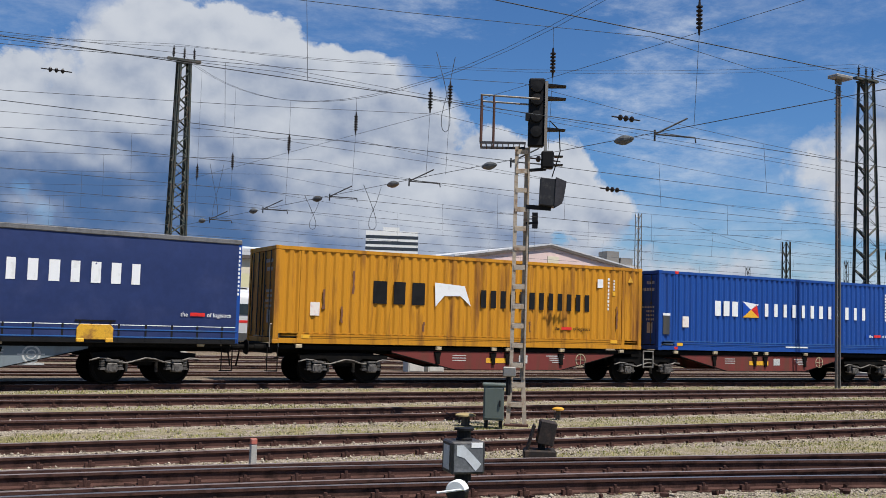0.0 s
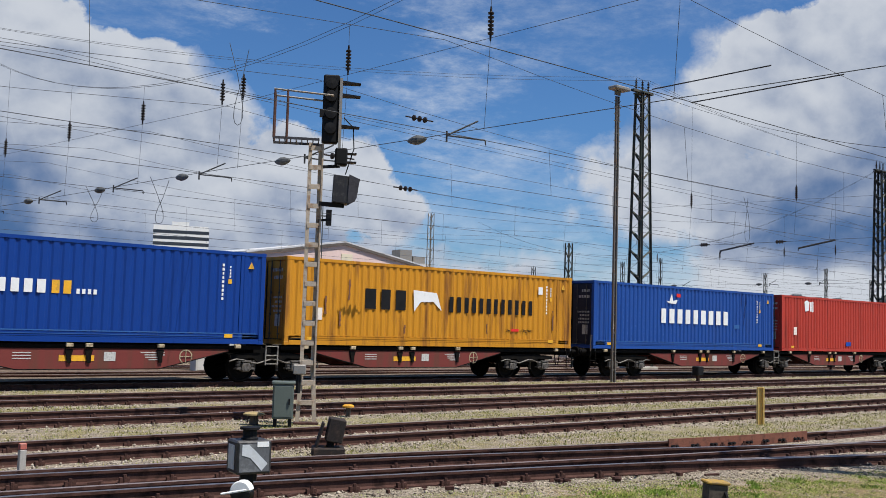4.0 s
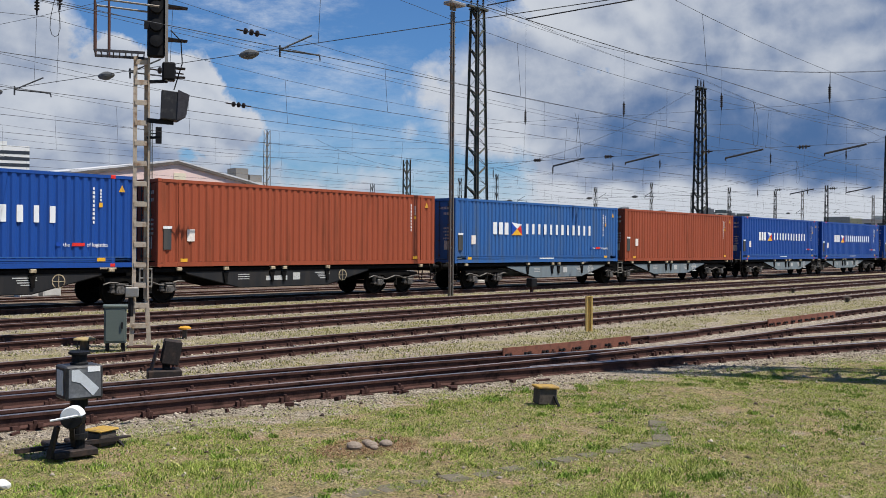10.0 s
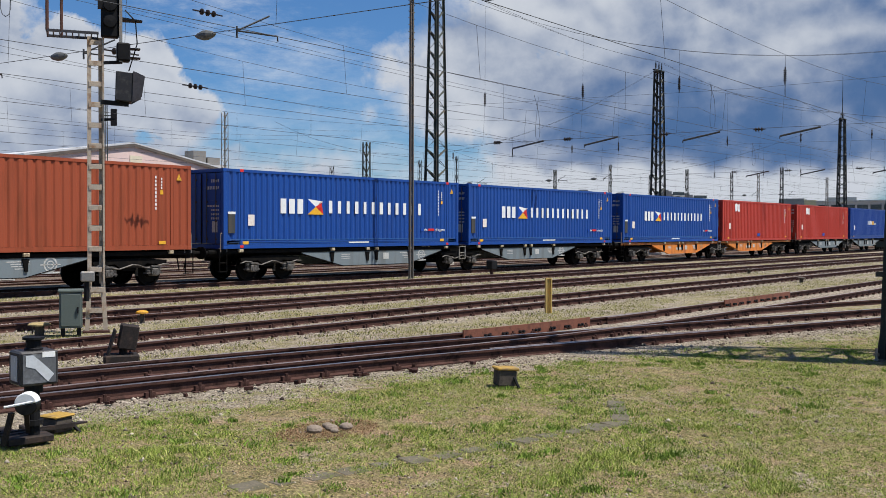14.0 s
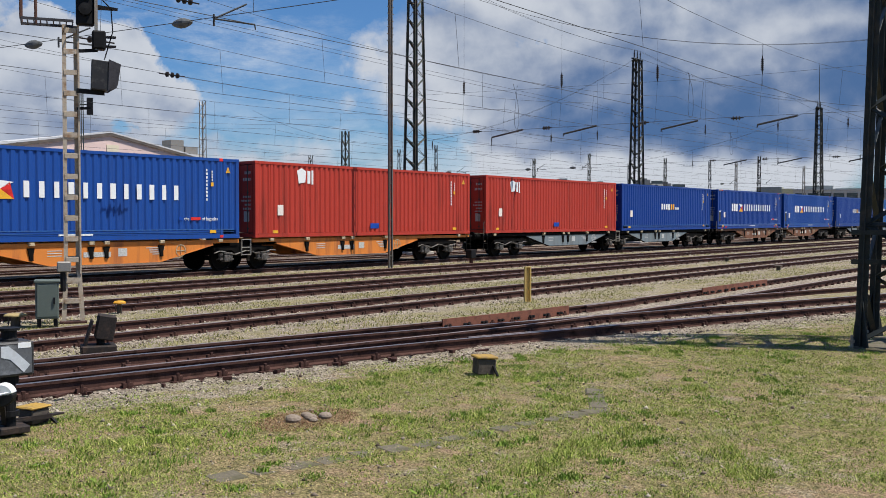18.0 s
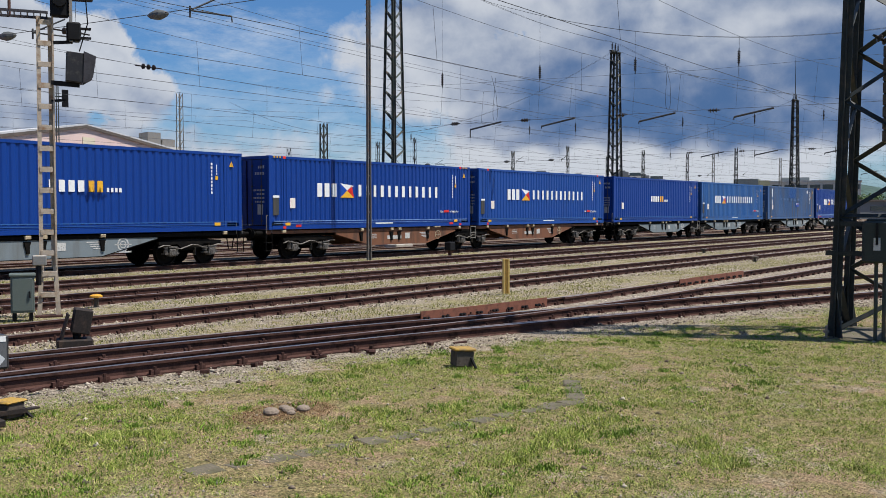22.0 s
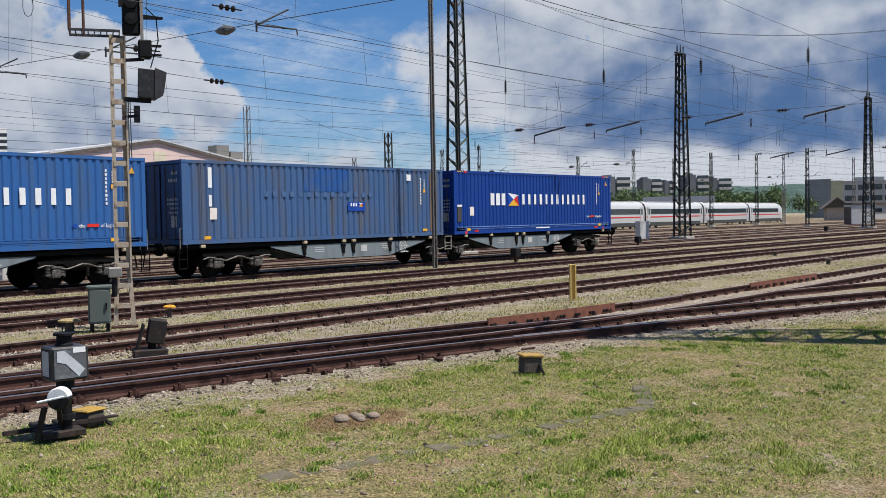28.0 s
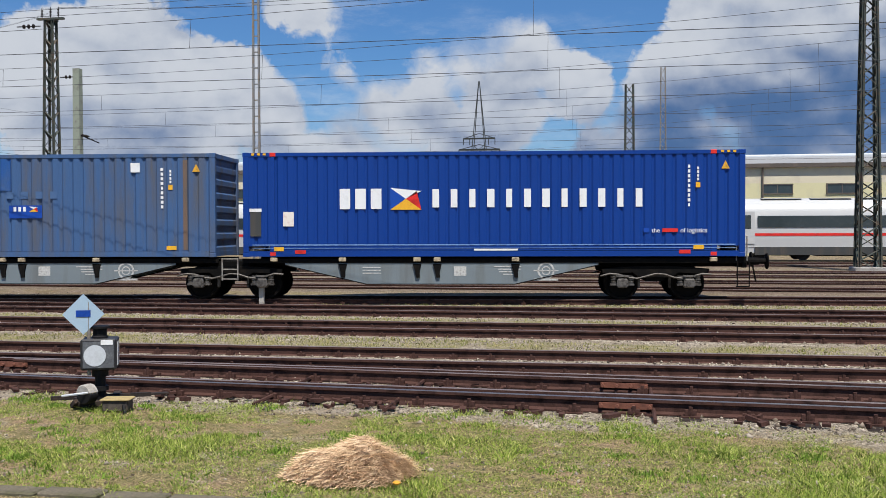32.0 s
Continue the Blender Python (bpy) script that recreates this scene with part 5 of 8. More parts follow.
def signal_mast(x, y):
    """Light signal on a ladder-like mast, with its platform and lamp boxes; seen from behind."""
    t = thing("railway_signal", pose(x, y, G0, 0, 0, -32), "light signal with black backs on a rust-flecked steel ladder mast", "railway signal")
    top = 5.8
    # left upright: a flat face; right upright: a deep channel that opens to the front
    bm = bmesh.new()
    beam(bm, (-0.125, 0, 0.95), (-0.118, 0, top), 0.075, 0.014, (0, 1, 0))
    beam(bm, (-0.158, 0.05, 0.95), (-0.151, 0.05, top), 0.012, 0.11, (0, 1, 0))
    part("mast_channel", bm, M["sigsteel"], t)
    bm = bmesh.new()
    beam(bm, (0.148, 0.04, 0.95), (0.140, 0.04, top), 0.034, 0.13, (0, 1, 0))
    beam(bm, (0.095, 0.11, 0.95), (0.088, 0.11, top), 0.075, 0.012, (0, 1, 0))
    part("mast_channel", bm, M["sigsteel"], t)
    for s in (-1, 1):
        bm = bmesh.new()
        beam(bm, (s * 0.175, 0.02, 0.0), (s * 0.12, 0.02, 1.0), 0.085, 0.012, (0, 1, 0))
        beam(bm, (s * 0.213, 0.065, 0.0), (s * 0.158, 0.065, 1.0), 0.012, 0.09, (0, 1, 0))
        part("mast_foot", bm, M["sigsteel"], t)
    for k in range(14):
        z = 0.42 + 0.405 * k
        w = 0.24 if z > 0.95 else 0.30
        part("batten", bevel(boxes(((-0.012 if z > 0.95 else 0, -0.012, z), (w, 0.014, 0.10))), 0.004), M["sigsteel"], t)
        part("rear_batten", boxes(((0, 0.09, z + 0.02), (w, 0.012, 0.09))), M["sigsteel"], t)
    part("base_plate", bevel(boxes(((0, 0.03, 0.0), (0.5, 0.3, 0.05))), 0.01), M["rail"], t)
    # platform and railing
    platform = part("platform", boxes(((-0.42, 0.2, top), (0.95, 0.03, 0.05))), M["hoodgrey"], t, "dark open grating")
    part("edge_bar", boxes(((-0.42, -0.4, top), (0.95, 0.03, 0.05))), M["hoodgrey"], platform)
    for k in range(9):
        part("grating_bar", boxes(((-0.88 + 0.115 * k, -0.1, top), (0.022, 0.6, 0.03))), M["hoodgrey"], platform)
    for px, py in ((-0.88, -0.4), (-0.88, 0.2), (-0.62, 0.2), (-0.62, -0.4)):
        part("railing_post", tube(bmesh.new(), (px, py, top), (px, py, top + 1.0), 0.022, 6), M["rustrail"], t)
    bm = bmesh.new()
    for py in (-0.4, 0.2):
        tube(bm, (-0.9, py, top + 1.0), (0.32, py, top + 0.93), 0.02, 6)
    tube(bm, (-0.88, -0.4, top + 1.0), (-0.88, 0.2, top + 1.0), 0.02, 6)
    part("hand_rail", bm, M["steel"], t)
    # main head
    bm = bevel(boxes(((0.27, 0.0, top + 0.72), (0.34, 0.20, 1.45))), 0.03)
    for z in (top + 0.3, top + 0.62, top + 0.98, top + 1.25):
        lathe(bm, [(0.0, 0.0), (0.12, 0.01), (0.13, 0.09), (0.14, 0.1)], (0.27, -0.18, z), (0, 1, 0), 12)
    box(bm, (0.1, -0.08, top + 0.62), (0.12, 0.1, 0.16))
    part("signal_head", bm, M["ink"], t, "black signal head")
    for z in (top + 0.32, top + 0.98, top + 1.25):
        bm = bmesh.new()
        prism(bm, [(0.44, z + 0.02), (0.88, z + 0.03), (0.88, z + 0.045), (0.44, z + 0.085)], -0.1, 0.12)
        part("hood", bm, M["ink"], t)
    part("support_rail", boxes(((0.47, -0.1, top + 0.45), (0.06, 0.06, 1.85))), M["steel"], t)
    # lower heads
    part("small_head", bevel(boxes(((0.52, -0.02, top - 0.28), (0.26, 0.28, 0.36))), 0.03), M["ink"], t)
    for z in (top - 0.2, top - 0.38):
        part("hood", boxes(((0.74, 0.0, z), (0.2, 0.2, 0.02))), M["ink"], t)
    for a, b, w, q in (((0.15, 0, top - 0.5), (0.5, -0.02, top - 0.47), 0.06, 0.06), ((0.1, 0, top - 1.27), (0.62, -0.02, top - 1.3), 0.06, 0.09), ((0.1, 0, top - 1.62), (0.36, 0, top - 1.6), 0.05, 0.05)):
        part("bracket", beam(bmesh.new(), a, b, w, q), M["ink"], t)
    part("indicator_box", bevel(prism(bmesh.new(), [(0.36, top - 1.24), (0.68, top - 1.27), (0.70, top - 0.70), (0.38, top - 0.67)], -0.2, 0.2), 0.012), M["boxdark"], t, "dark grey route indicator box")
    bm = bmesh.new()
    for a, b in (((-0.21, 0.0), (-0.21, 0.24)), ((0.21, 0.0), (0.21, 0.24))):
        prism(bm, [(0.68, top - 1.27), (0.86, top - 1.16), (0.92, top - 0.76), (0.70, top - 0.68)], a[0] - 0.008, a[0] + 0.008)
    prism(bm, [(0.70, top - 0.69), (0.92, top - 0.77), (0.92, top - 0.75), (0.70, top - 0.66)], -0.21, 0.21)
    part("indicator_hood", bm, M["hoodgrey"], t, "weathered grey hood")
    bm = bmesh.new()
    pts = [Vector(p) for p in ((0.55, -0.06, top + 0.55), (0.75, -0.06, top + 0.35), (0.78, -0.06, top - 0.1), (0.62, -0.06, top - 0.65))]
    for a, b in zip(pts, pts[1:]):
        tube(bm, a, b, 0.012, 6)
    part("cable", bm, M["ink"], t)
    part("junction_box", bevel(boxes(((-0.16, -0.14, 1.1), (0.26, 0.18, 0.2))), 0.02), M["steel"], t)
    part("cable", tube(bmesh.new(), (-0.18, -0.14, 0.62), (-0.18, -0.14, 1.0), 0.05, 8), M["ink"], t)
    return t


M["polegrey"] = mat("pole_paint", (0.12, 0.115, 0.105), 0.65, 0.2, (0.15, 0.10, 0.07), 4, 0.5, 0.001, 60, 0.15)
M["sigsteel"] = mat("rust_flecked_galvanised_steel", (0.44, 0.37, 0.29), 0.7, 0.1, (0.27, 0.16, 0.09), 5, 0.4, 0.001, 60, 0.15)
M["hoodgrey"] = mat("weathered_hood_paint", (0.05, 0.048, 0.055), 0.6, 0, (0.03, 0.03, 0.034), 6, 0.5, 0, 50, 0.15)
M["rustrail"] = mat("dark_rust_tube", (0.09, 0.045, 0.035), 0.8)
M["boxdark"] = mat("dark_grey_enamel", (0.028, 0.028, 0.031), 0.45, 0, (0.08, 0.075, 0.07), 5, 0.4, 0, 50, 0.1)
M["lens"] = mat("opal_glass", (0.50, 0.53, 0.56), 0.25, 0, (0.42, 0.44, 0.46), 8, 0.4, 0, 60, 0.05)
M["paleblue"] = mat("pale_blue_enamel", (0.33, 0.44, 0.54), 0.4, 0, (0.36, 0.46, 0.55), 6, 0.4, 0, 60, 0.05)
M["straw"] = mat("dry_straw", (0.37, 0.235, 0.125), 0.9, 0, (0.18, 0.10, 0.05), 12, 0.5, 0, 60, 0.3)


def relay_cabinet(x, y, w, d, h, m="cabgreen", turn=0, label="green-grey sheet steel relay cabinet on a plinth", z=0.0, legs=True):
    t = thing("relay_cabinet", pose(x, y, G0 + z, 0, 0, turn), label, "cabinet")
    b = 0.16 if legs else 0.0
    part("body", bevel(boxes(((0, 0, b + h / 2), (w, d, h))), 0.012), M[m], t)
    part("lid", bevel(boxes(((0, 0, b + h + 0.02), (w + 0.05, d + 0.05, 0.05))), 0.012), M[m], t)
    part("door", bevel(boxes(((0, -d / 2 - 0.008, b + h / 2), (w * 0.86, 0.016, h * 0.88))), 0.005), M[m], t)
    part("door_handle", boxes(((w * 0.3, -d / 2 - 0.03, b + h / 2), (0.03, 0.03, 0.12))), M["ink"], t)
    if legs:
        for q in (-1, 1):
            part("leg", boxes(((q * w * 0.35, 0, b / 2), (0.07, d * 0.8, b))), M["ink"], t)
    return t


def shunt_lamp(x, y, turn, front, board, size=0.85, rise=0.0):
    """Point indicator lamp on its lever stand, with a round weight."""
    t = thing("point_indicator", pose(x, y, G0, 0, 0, turn) @ Matrix.Scale(size, 4), "black point indicator lamp on a weighted lever stand", "railway signal", "point indicators")
    bm = bevel(boxes(((0.05, 0.0, 0.05), (0.5, 0.26, 0.08)), ((0.0, 0.35, 0.05), (0.14, 0.8, 0.06)), ((0.25, 0.35, 0.05), (0.1, 0.8, 0.05))), 0.012)
    beam(bm, (-0.5, 0.25, 0.08), (0.7, 0.32, 0.08), 0.05, 0.05)
    beam(bm, (-0.2, 0.12, 0.09), (0.9, 0.5, 0.06), 0.09, 0.02)
    part("base", bm, M["darkiron"], t)
    z = 0.66 + rise
    bm = tube(bmesh.new(), (0.12, 0, 0.08), (0.12, 0, z - 0.16), 0.065, 12)
    tube(bm, (0.12, 0, z - 0.28), (0.12, 0, z - 0.2), 0.10, 12)
    tube(bm, (0.12, 0, 0.2), (0.12, 0, 0.26), 0.10, 12)
    part("stem", bm, M["ink"], t)
    part("lamp_box", bevel(boxes(((0.12, 0, z), (0.42, 0.36, 0.38))), 0.02), M["boxdark"], t)
    bm = lathe(bmesh.new(), [(0.10, 0), (0.10, 0.02), (0.085, 0.03), (0.085, 0.11), (0.12, 0.12), (0.12, 0.145), (0, 0.15)], (0.12, 0, z + 0.19), (0, 0, 1), 14)
    part("chimney", bm, M["ink"], t)
    yf = -0.184
    part("front_glass", boxes(((0.12, yf, z), (0.36, 0.006, 0.32))), M["greyglass"], t)
    if front == "bar":
        part("white_bar", prism(bmesh.new(), [(-0.03, z + 0.15), (0.05, z + 0.15), (0.13, z + 0.08), (0.28, z - 0.07), (0.21, z - 0.15), (0.07, z - 0.0), (-0.03, z + 0.03)], yf - 0.008, yf - 0.003), M["lens"], t)
    else:
        part("white_disc", lathe(bmesh.new(), [(0, 0), (0.13, 0), (0.13, 0.008), (0, 0.008)], (0.08, yf - 0.002, z - 0.01), (0, -1, 0), 24), M["lens"], t)
    part("side_glass", boxes(((0.334, 0, z), (0.006, 0.2, 0.28))), M["lens"], t)
    part("side_glass", boxes(((-0.094, 0, z), (0.006, 0.2, 0.28))), M["lens"], t)
    part("number_plate_bar", boxes(((0.22, yf - 0.004, z + 0.15), (0.14, 0.006, 0.06))), M["white"], t)
    # weight on the lever: a disc, its upper half white
    wx, wz, ww = (-0.04, 0.33 + rise * 0.85, 0.125) if not board else (0.0, 0.2, 0.12)
    for m, lo, nm in (("white" if not board else "concrete", 0, "painted_half"), ("ink", 180, "weight")):
        bm = prism(bmesh.new(), [(wx + ww * math.cos(radians(lo + a + 8)), wz + ww * math.sin(radians(lo + a + 8))) for a in range(0, 181, 15)], -0.07, 0.07)
        bevel(bm, 0.012)
        bmesh.ops.rotate(bm, verts=bm.verts[:], cent=(wx, 0, wz), matrix=Matrix.Rotation(radians(-38), 3, "Z"))
        bmesh.ops.translate(bm, verts=bm.verts[:], vec=(0, -0.27, 0))
        part(nm, bm, M[m], t)
    part("lever", beam(bmesh.new(), (wx, -0.2, wz), (0.06, 0.0, 0.12), 0.05), M["darkiron"], t)
    part("lever_grip", tube(bmesh.new(), (wx - 0.28, -0.36, wz), (wx + 0.05, -0.36, wz + 0.03), 0.014, 6), M["lens"], t)
    part("foot_strut", beam(bmesh.new(), (wx - 0.14, -0.18, wz - 0.1), (wx - 0.2, -0.1, 0.03), 0.05), M["darkiron"], t)
    if board:
        p = 0.245
        part("diamond_board", prism(bmesh.new(), [(-0.06, 0.90), (p - 0.06, 1.15), (-0.06, 1.40), (-p - 0.06, 1.15)], -0.1, -0.085), M["paleblue"], t, "pale blue diamond board")
        part("board_label", boxes(((-0.06, -0.104, 1.16), (0.17, 0.006, 0.08))), M["lblue"], t)
        part("board_post", tube(bmesh.new(), (0.0, -0.08, 0.4), (0.0, -0.08, 1.3), 0.022, 8), M["steel"], t)
        part("bracket", tube(bmesh.new(), (0.0, -0.07, 0.98), (0.16, 0.0, 1.2), 0.012, 6), M["steel"], t)
    return t


M["darkiron"] = mat("oily_dark_iron", (0.026, 0.021, 0.019), 0.75, 0.1, (0.06, 0.04, 0.03), 9, 0.45, 0.002, 50, 0.25)
M["cabtower"] = mat("dark_green_grey_enamel", (0.036, 0.044, 0.04), 0.6, 0, (0.04, 0.045, 0.04), 4, 0.5, 0.001, 50, 0.12)
M["fadedred"] = mat("faded_red_paint", (0.42, 0.12, 0.09), 0.7, 0, (0.35, 0.2, 0.16), 12, 0.5)
M["greyglass"] = mat("grey_lamp_pane", (0.10, 0.105, 0.115), 0.3, 0, (0.2, 0.21, 0.22), 5, 0.5)


def cap_post(x, y, w, h, lid, label):
    """A dark cable stub under a broad domed cap."""
    t = thing("cable_post", pose(x, y, G0), label, "cable post", "capped cable posts")
    part("stub", tube(bmesh.new(), (0, 0, -0.05), (0, 0, h * 0.74), w * 0.22, 10, w * 0.18), M["boxbrown"], t)
    part("cap", lathe(bmesh.new(), [(w * 0.3, h * 0.7), (w * 0.5, h * 0.74), (w * 0.5, h * 0.86), (w * 0.36, h * 0.96), (w * 0.14, h), (0, h)], (0, 0, 0), (0, 0, 1), 14), M[lid], t)
    for k in range(3):
        a = 2.1 * k + 0.4
        part("bolt", tube(bmesh.new(), (w * 0.3 * math.cos(a), w * 0.3 * math.sin(a), 0.02), (w * 0.3 * math.cos(a), w * 0.3 * math.sin(a), h * 0.6), 0.014, 6), M["boxbrown"], t)
    return t


def cable_box(x, y, turn, w, d, h, tilt=0.0, lid="ochre", label="dark cable box with a yellow lid in the grass"):
    t = thing("cable_box", pose(x, y, G0, 0, tilt, turn), label, "cable box", "yellow-lidded boxes")
    bm = boxes(((0, 0, h * 0.42), (w * 0.84, d * 0.84, h * 0.84)))
    part("body", bevel(bm, 0.012), M["boxbrown"], t)
    part("lid", bevel(boxes(((0, 0, h * 0.93), (w, d, h * 0.15))), 0.012), M[lid], t, "worn yellow lid")
    part("cable", tube(tube(bmesh.new(), (w * 0.3, -d * 0.43, h * 0.5), (w * 0.36, -d * 0.6, h * 0.2), 0.02, 6), (w * 0.36, -d * 0.6, h * 0.2), (w * 0.45, -d * 0.8, -0.02), 0.02, 6), M["ink"], t)
    return t


M["ochre"] = mat("worn_ochre_paint", (0.36, 0.225, 0.05), 0.8, 0, (0.22, 0.15, 0.07), 9, 0.6, 0.002, 50, 0.2)
M["dustlid"] = mat("dust_grey_lid", (0.34, 0.26, 0.12), 0.85, 0, (0.2, 0.16, 0.1), 9, 0.5, 0.002, 50, 0.2)
M["capyel"] = mat("orange_yellow_cap", (0.62, 0.30, 0.03), 0.6, 0, (0.45, 0.25, 0.06), 9, 0.4, 0.001, 50, 0.1)
M["paleyel"] = mat("pale_yellow_paint", (0.60, 0.42, 0.14), 0.65, 0, (0.5, 0.34, 0.1), 7, 0.4, 0.001, 50, 0.1)
M["boxbrown"] = mat("dirty_cast_iron", (0.09, 0.075, 0.06), 0.8, 0.1, (0.05, 0.04, 0.035), 8, 0.5, 0.002, 50, 0.2)


def marker_post(x, y, h, w, kind):
    if kind == "yellow":
        t = thing("marker_post", pose(x, y, G0, 0, 0, -40), "yellow painted steel marker post in the gravel", "post")
        bm = boxes(((-w * 0.4, 0, h / 2), (w * 0.2, w * 0.7, h)), ((w * 0.4, 0, h / 2), (w * 0.2, w * 0.7, h)), ((0, 0.02, h / 2), (w * 0.62, 0.03, h)))
        part("flange", bm, M["paleyel"], t)
        part("cap", boxes(((0, 0, h + 0.012), (w, w * 0.7, 0.02))), M["paleyel"], t)
    else:
        t = thing("clearance_post", pose(x, y, G0), "white clearance post with a red top between the tracks", "post")
        part("shaft", bevel(boxes(((0, 0, h * 0.4), (w, w, h * 0.8))), 0.008), M["concrete"], t)
        part("top", bevel(boxes(((0, 0, h * 0.9), (w, w, h * 0.2))), 0.008), M["fadedred"], t, "faded red painted top")
    return t


def near_tower():
    """Broad lattice tower at the edge of the grass, with a switch box and tension weights."""
    t = thing("lattice_tower", pose(17.8, 3.79, G0, 0, 0, 7), "dark green-grey lattice tower with a switch box standing in grass", "mast", "masts of the yard")
    h, w0, w1 = 14.5, 1.6, 0.9

    def cr(i, z):
        w = (w0 + (w1 - w0) * z / h) / 2
        return Vector(((-w, w, w, -w)[i], (w, w, -w, -w)[i], z))
    for i in range(4):
        bm = bmesh.new()
        a, b = cr(i, 0), cr(i, h)
        for up in ((1, 0, 0), (0, 1, 0)):
            beam(bm, a, b, 0.17, 0.02, up)
        part("leg", bm, M["mastdark"], t)
        bm = prism(bmesh.new(), [(-0.2, 0), (0.2, 0), (0.05, 0.75), (-0.05, 0.75)], -0.01, 0.01)
        o = part("gusset", bm, M["mastdark"], t)
        o.matrix_basis = Matrix.Translation(a) @ pose(0, 0, 0, 0, 0, 45 + 90 * i)
        for q in (-0.16, 0.16):
            part("anchor_bolt", tube(tube(bmesh.new(), a + Vector((q, 0.1, 0)), a + Vector((q, 0.1, 0.2)), 0.024, 6), a + Vector((q, 0.1, 0.08)), a + Vector((q, 0.1, 0.12)), 0.045, 6), M["steel"], t)
    for i in range(4):
        j = (i + 1) % 4
        for k in range(15):
            z0, z1 = 0.1 + 0.93 * k, 0.1 + 0.93 * (k + 1)
            out = (cr(i, 1) + cr(j, 1)).normalized()
            a, b = (cr(i, z0), cr(j, z1)) if k % 2 else (cr(j, z0), cr(i, z1))
            part("brace", beam(bmesh.new(), a, b, 0.095, 0.014, out), M["mastdark"], t)
            if k % 6 == 2:
                part("brace", beam(bmesh.new(), cr(i, z0), cr(j, z0), 0.08, 0.012, out), M["mastdark"], t)
    part("footing", bevel(boxes(((0, 0, -0.04), (1.8, 1.8, 0.1))), 0.03), M["oldkerb"], t)
    for z in (1.83, 1.36):
        part("belt", boxes(((-0.80, 0.42, z), (0.03, 1.06, 0.08))), M["mastdark"], t)
    box_y = 0.13
    part("switch_box", bevel(boxes(((-0.90, box_y, 1.55), (0.30, 0.50, 0.66)), ((-0.90, box_y, 1.89), (0.2, 0.4, 0.06))), 0.03), M["cabtower"], t, "dark green-grey switch box")
    part("box_plate", boxes(((-1.056, box_y + 0.03, 1.52), (0.012, 0.1, 0.2))), M["cabpale"], t)
    part("box_hasp", boxes(((-1.07, box_y + 0.03, 1.68), (0.02, 0.035, 0.34))), M["ink"], t)
    for q in (0.05, -0.07):
        part("conduit", tube(bmesh.new(), (-0.90, box_y + q, 0), (-0.90, box_y + q, 1.25), 0.03, 8), M["mastgreen"], t)
    for k in range(8):
        for q in (0.02, -0.24):
            part("tension_weight", bevel(boxes(((-0.55, q, 3.22 + 0.19 * k), (0.34, 0.25, 0.18))), 0.015), M["boxbrown"], t, "rusty tension weight")
    for q in (0.02, -0.09):
        part("weight_rod", tube(bmesh.new(), (-0.78, q, 1.9), (-0.78, q, 9.0), 0.022, 8), M["mastdark"], t)
    part("insulator", insulator_bm((-0.2, 0.35, 4.9), (0.1, -0.1, 4.65), 4, 0.07), M["insul"], t)
    return t


def litter():
    rng = random.Random(4)
    bm = bmesh.new()
    for x, y, s, lbl in ((7.26, 7.42, 0.085, ""), (7.44, 7.36, 0.07, ""), (7.58, 7.29, 0.075, ""), (7.38, 7.26, 0.05, ""), (7.52, 7.5, 0.06, "")):
        t = bmesh.new()
        bmesh.ops.create_icosphere(t, subdivisions=2, radius=s)
        for v in t.verts:
            v.co *= 1 + 0.22 * noise.noise(v.co * 9 + Vector((x, y, 0)))
            v.co.z *= 0.62
        o = part("stone", t, M["stone"], None)
        o.matrix_basis = pose(x, y, ground_z(x, y) + s * 0.3, 0, 0, rng.uniform(0, 90))
        tagged(o, "rounded grey field stone lying in dry grass", "stone", "stones in the grass")
    for x, y, s in ((4.13, 8.45, 0.07), (2.2, 7.3, 0.035)):
        t = bmesh.new()
        bmesh.ops.create_icosphere(t, subdivisions=2, radius=s)
        for v in t.verts:
            v.co *= 1 + 0.4 * noise.noise(v.co * 14)
            v.co.z *= 0.7
        o = part("plastic_litter", t, M["cabpale"], None)
        o.matrix_basis = pose(x, y, ground_z(x, y) + s * 0.5)
        tagged(o, "crumpled white plastic litter in the grass", "litter")
    # worn paving edge that shows through the grass
    for k in range(14):
        x = 5.4 + 0.325 * k
        y = 6.26 - 0.075 * k
        o = part("paving_slab", bevel(boxes(((0, 0, 0), (rng.uniform(0.24, 0.36), rng.uniform(0.2, 0.28), 0.05))), 0.02), M["oldkerb"], None)
        o.matrix_basis = pose(x, y, ground_z(x, y) - 0.017 + rng.uniform(-0.008, 0.006), rng.uniform(-3, 3), rng.uniform(-3, 3), -13 + rng.uniform(-9, 9))
        tagged(o, "sunken grey concrete kerb slab overgrown by grass", "paving slab", "sunken kerb slabs")
    for k in range(3):
        o = part("paving_slab", bevel(boxes(((0, 0, 0), (0.40, 0.22, 0.06))), 0.02), M["oldkerb"], None)
        o.matrix_basis = pose(9.95 + 0.36 * k, 5.42 + 0.22 * k, ground_z(9.95 + 0.36 * k, 5.42 + 0.22 * k) - 0.015, rng.uniform(-3, 3), 0, 31 + rng.uniform(-4, 4))
        tagged(o, "sunken grey concrete kerb slab in the grass", "paving slab", "sunken kerb slabs")
    for k in range(6):
        o = part("paving_slab", bevel(boxes(((0, 0, 0), (0.5, 0.2, 0.1))), 0.012), M["oldkerb"], None)
        o.matrix_basis = pose(-5.2 + 0.52 * k, 7.3, ground_z(-5.2 + 0.52 * k, 7.3) - 0.02, 0, 0, rng.uniform(-2, 2))
        tagged(o, "sunken grey concrete kerb slab in the grass", "paving slab", "sunken kerb slabs")


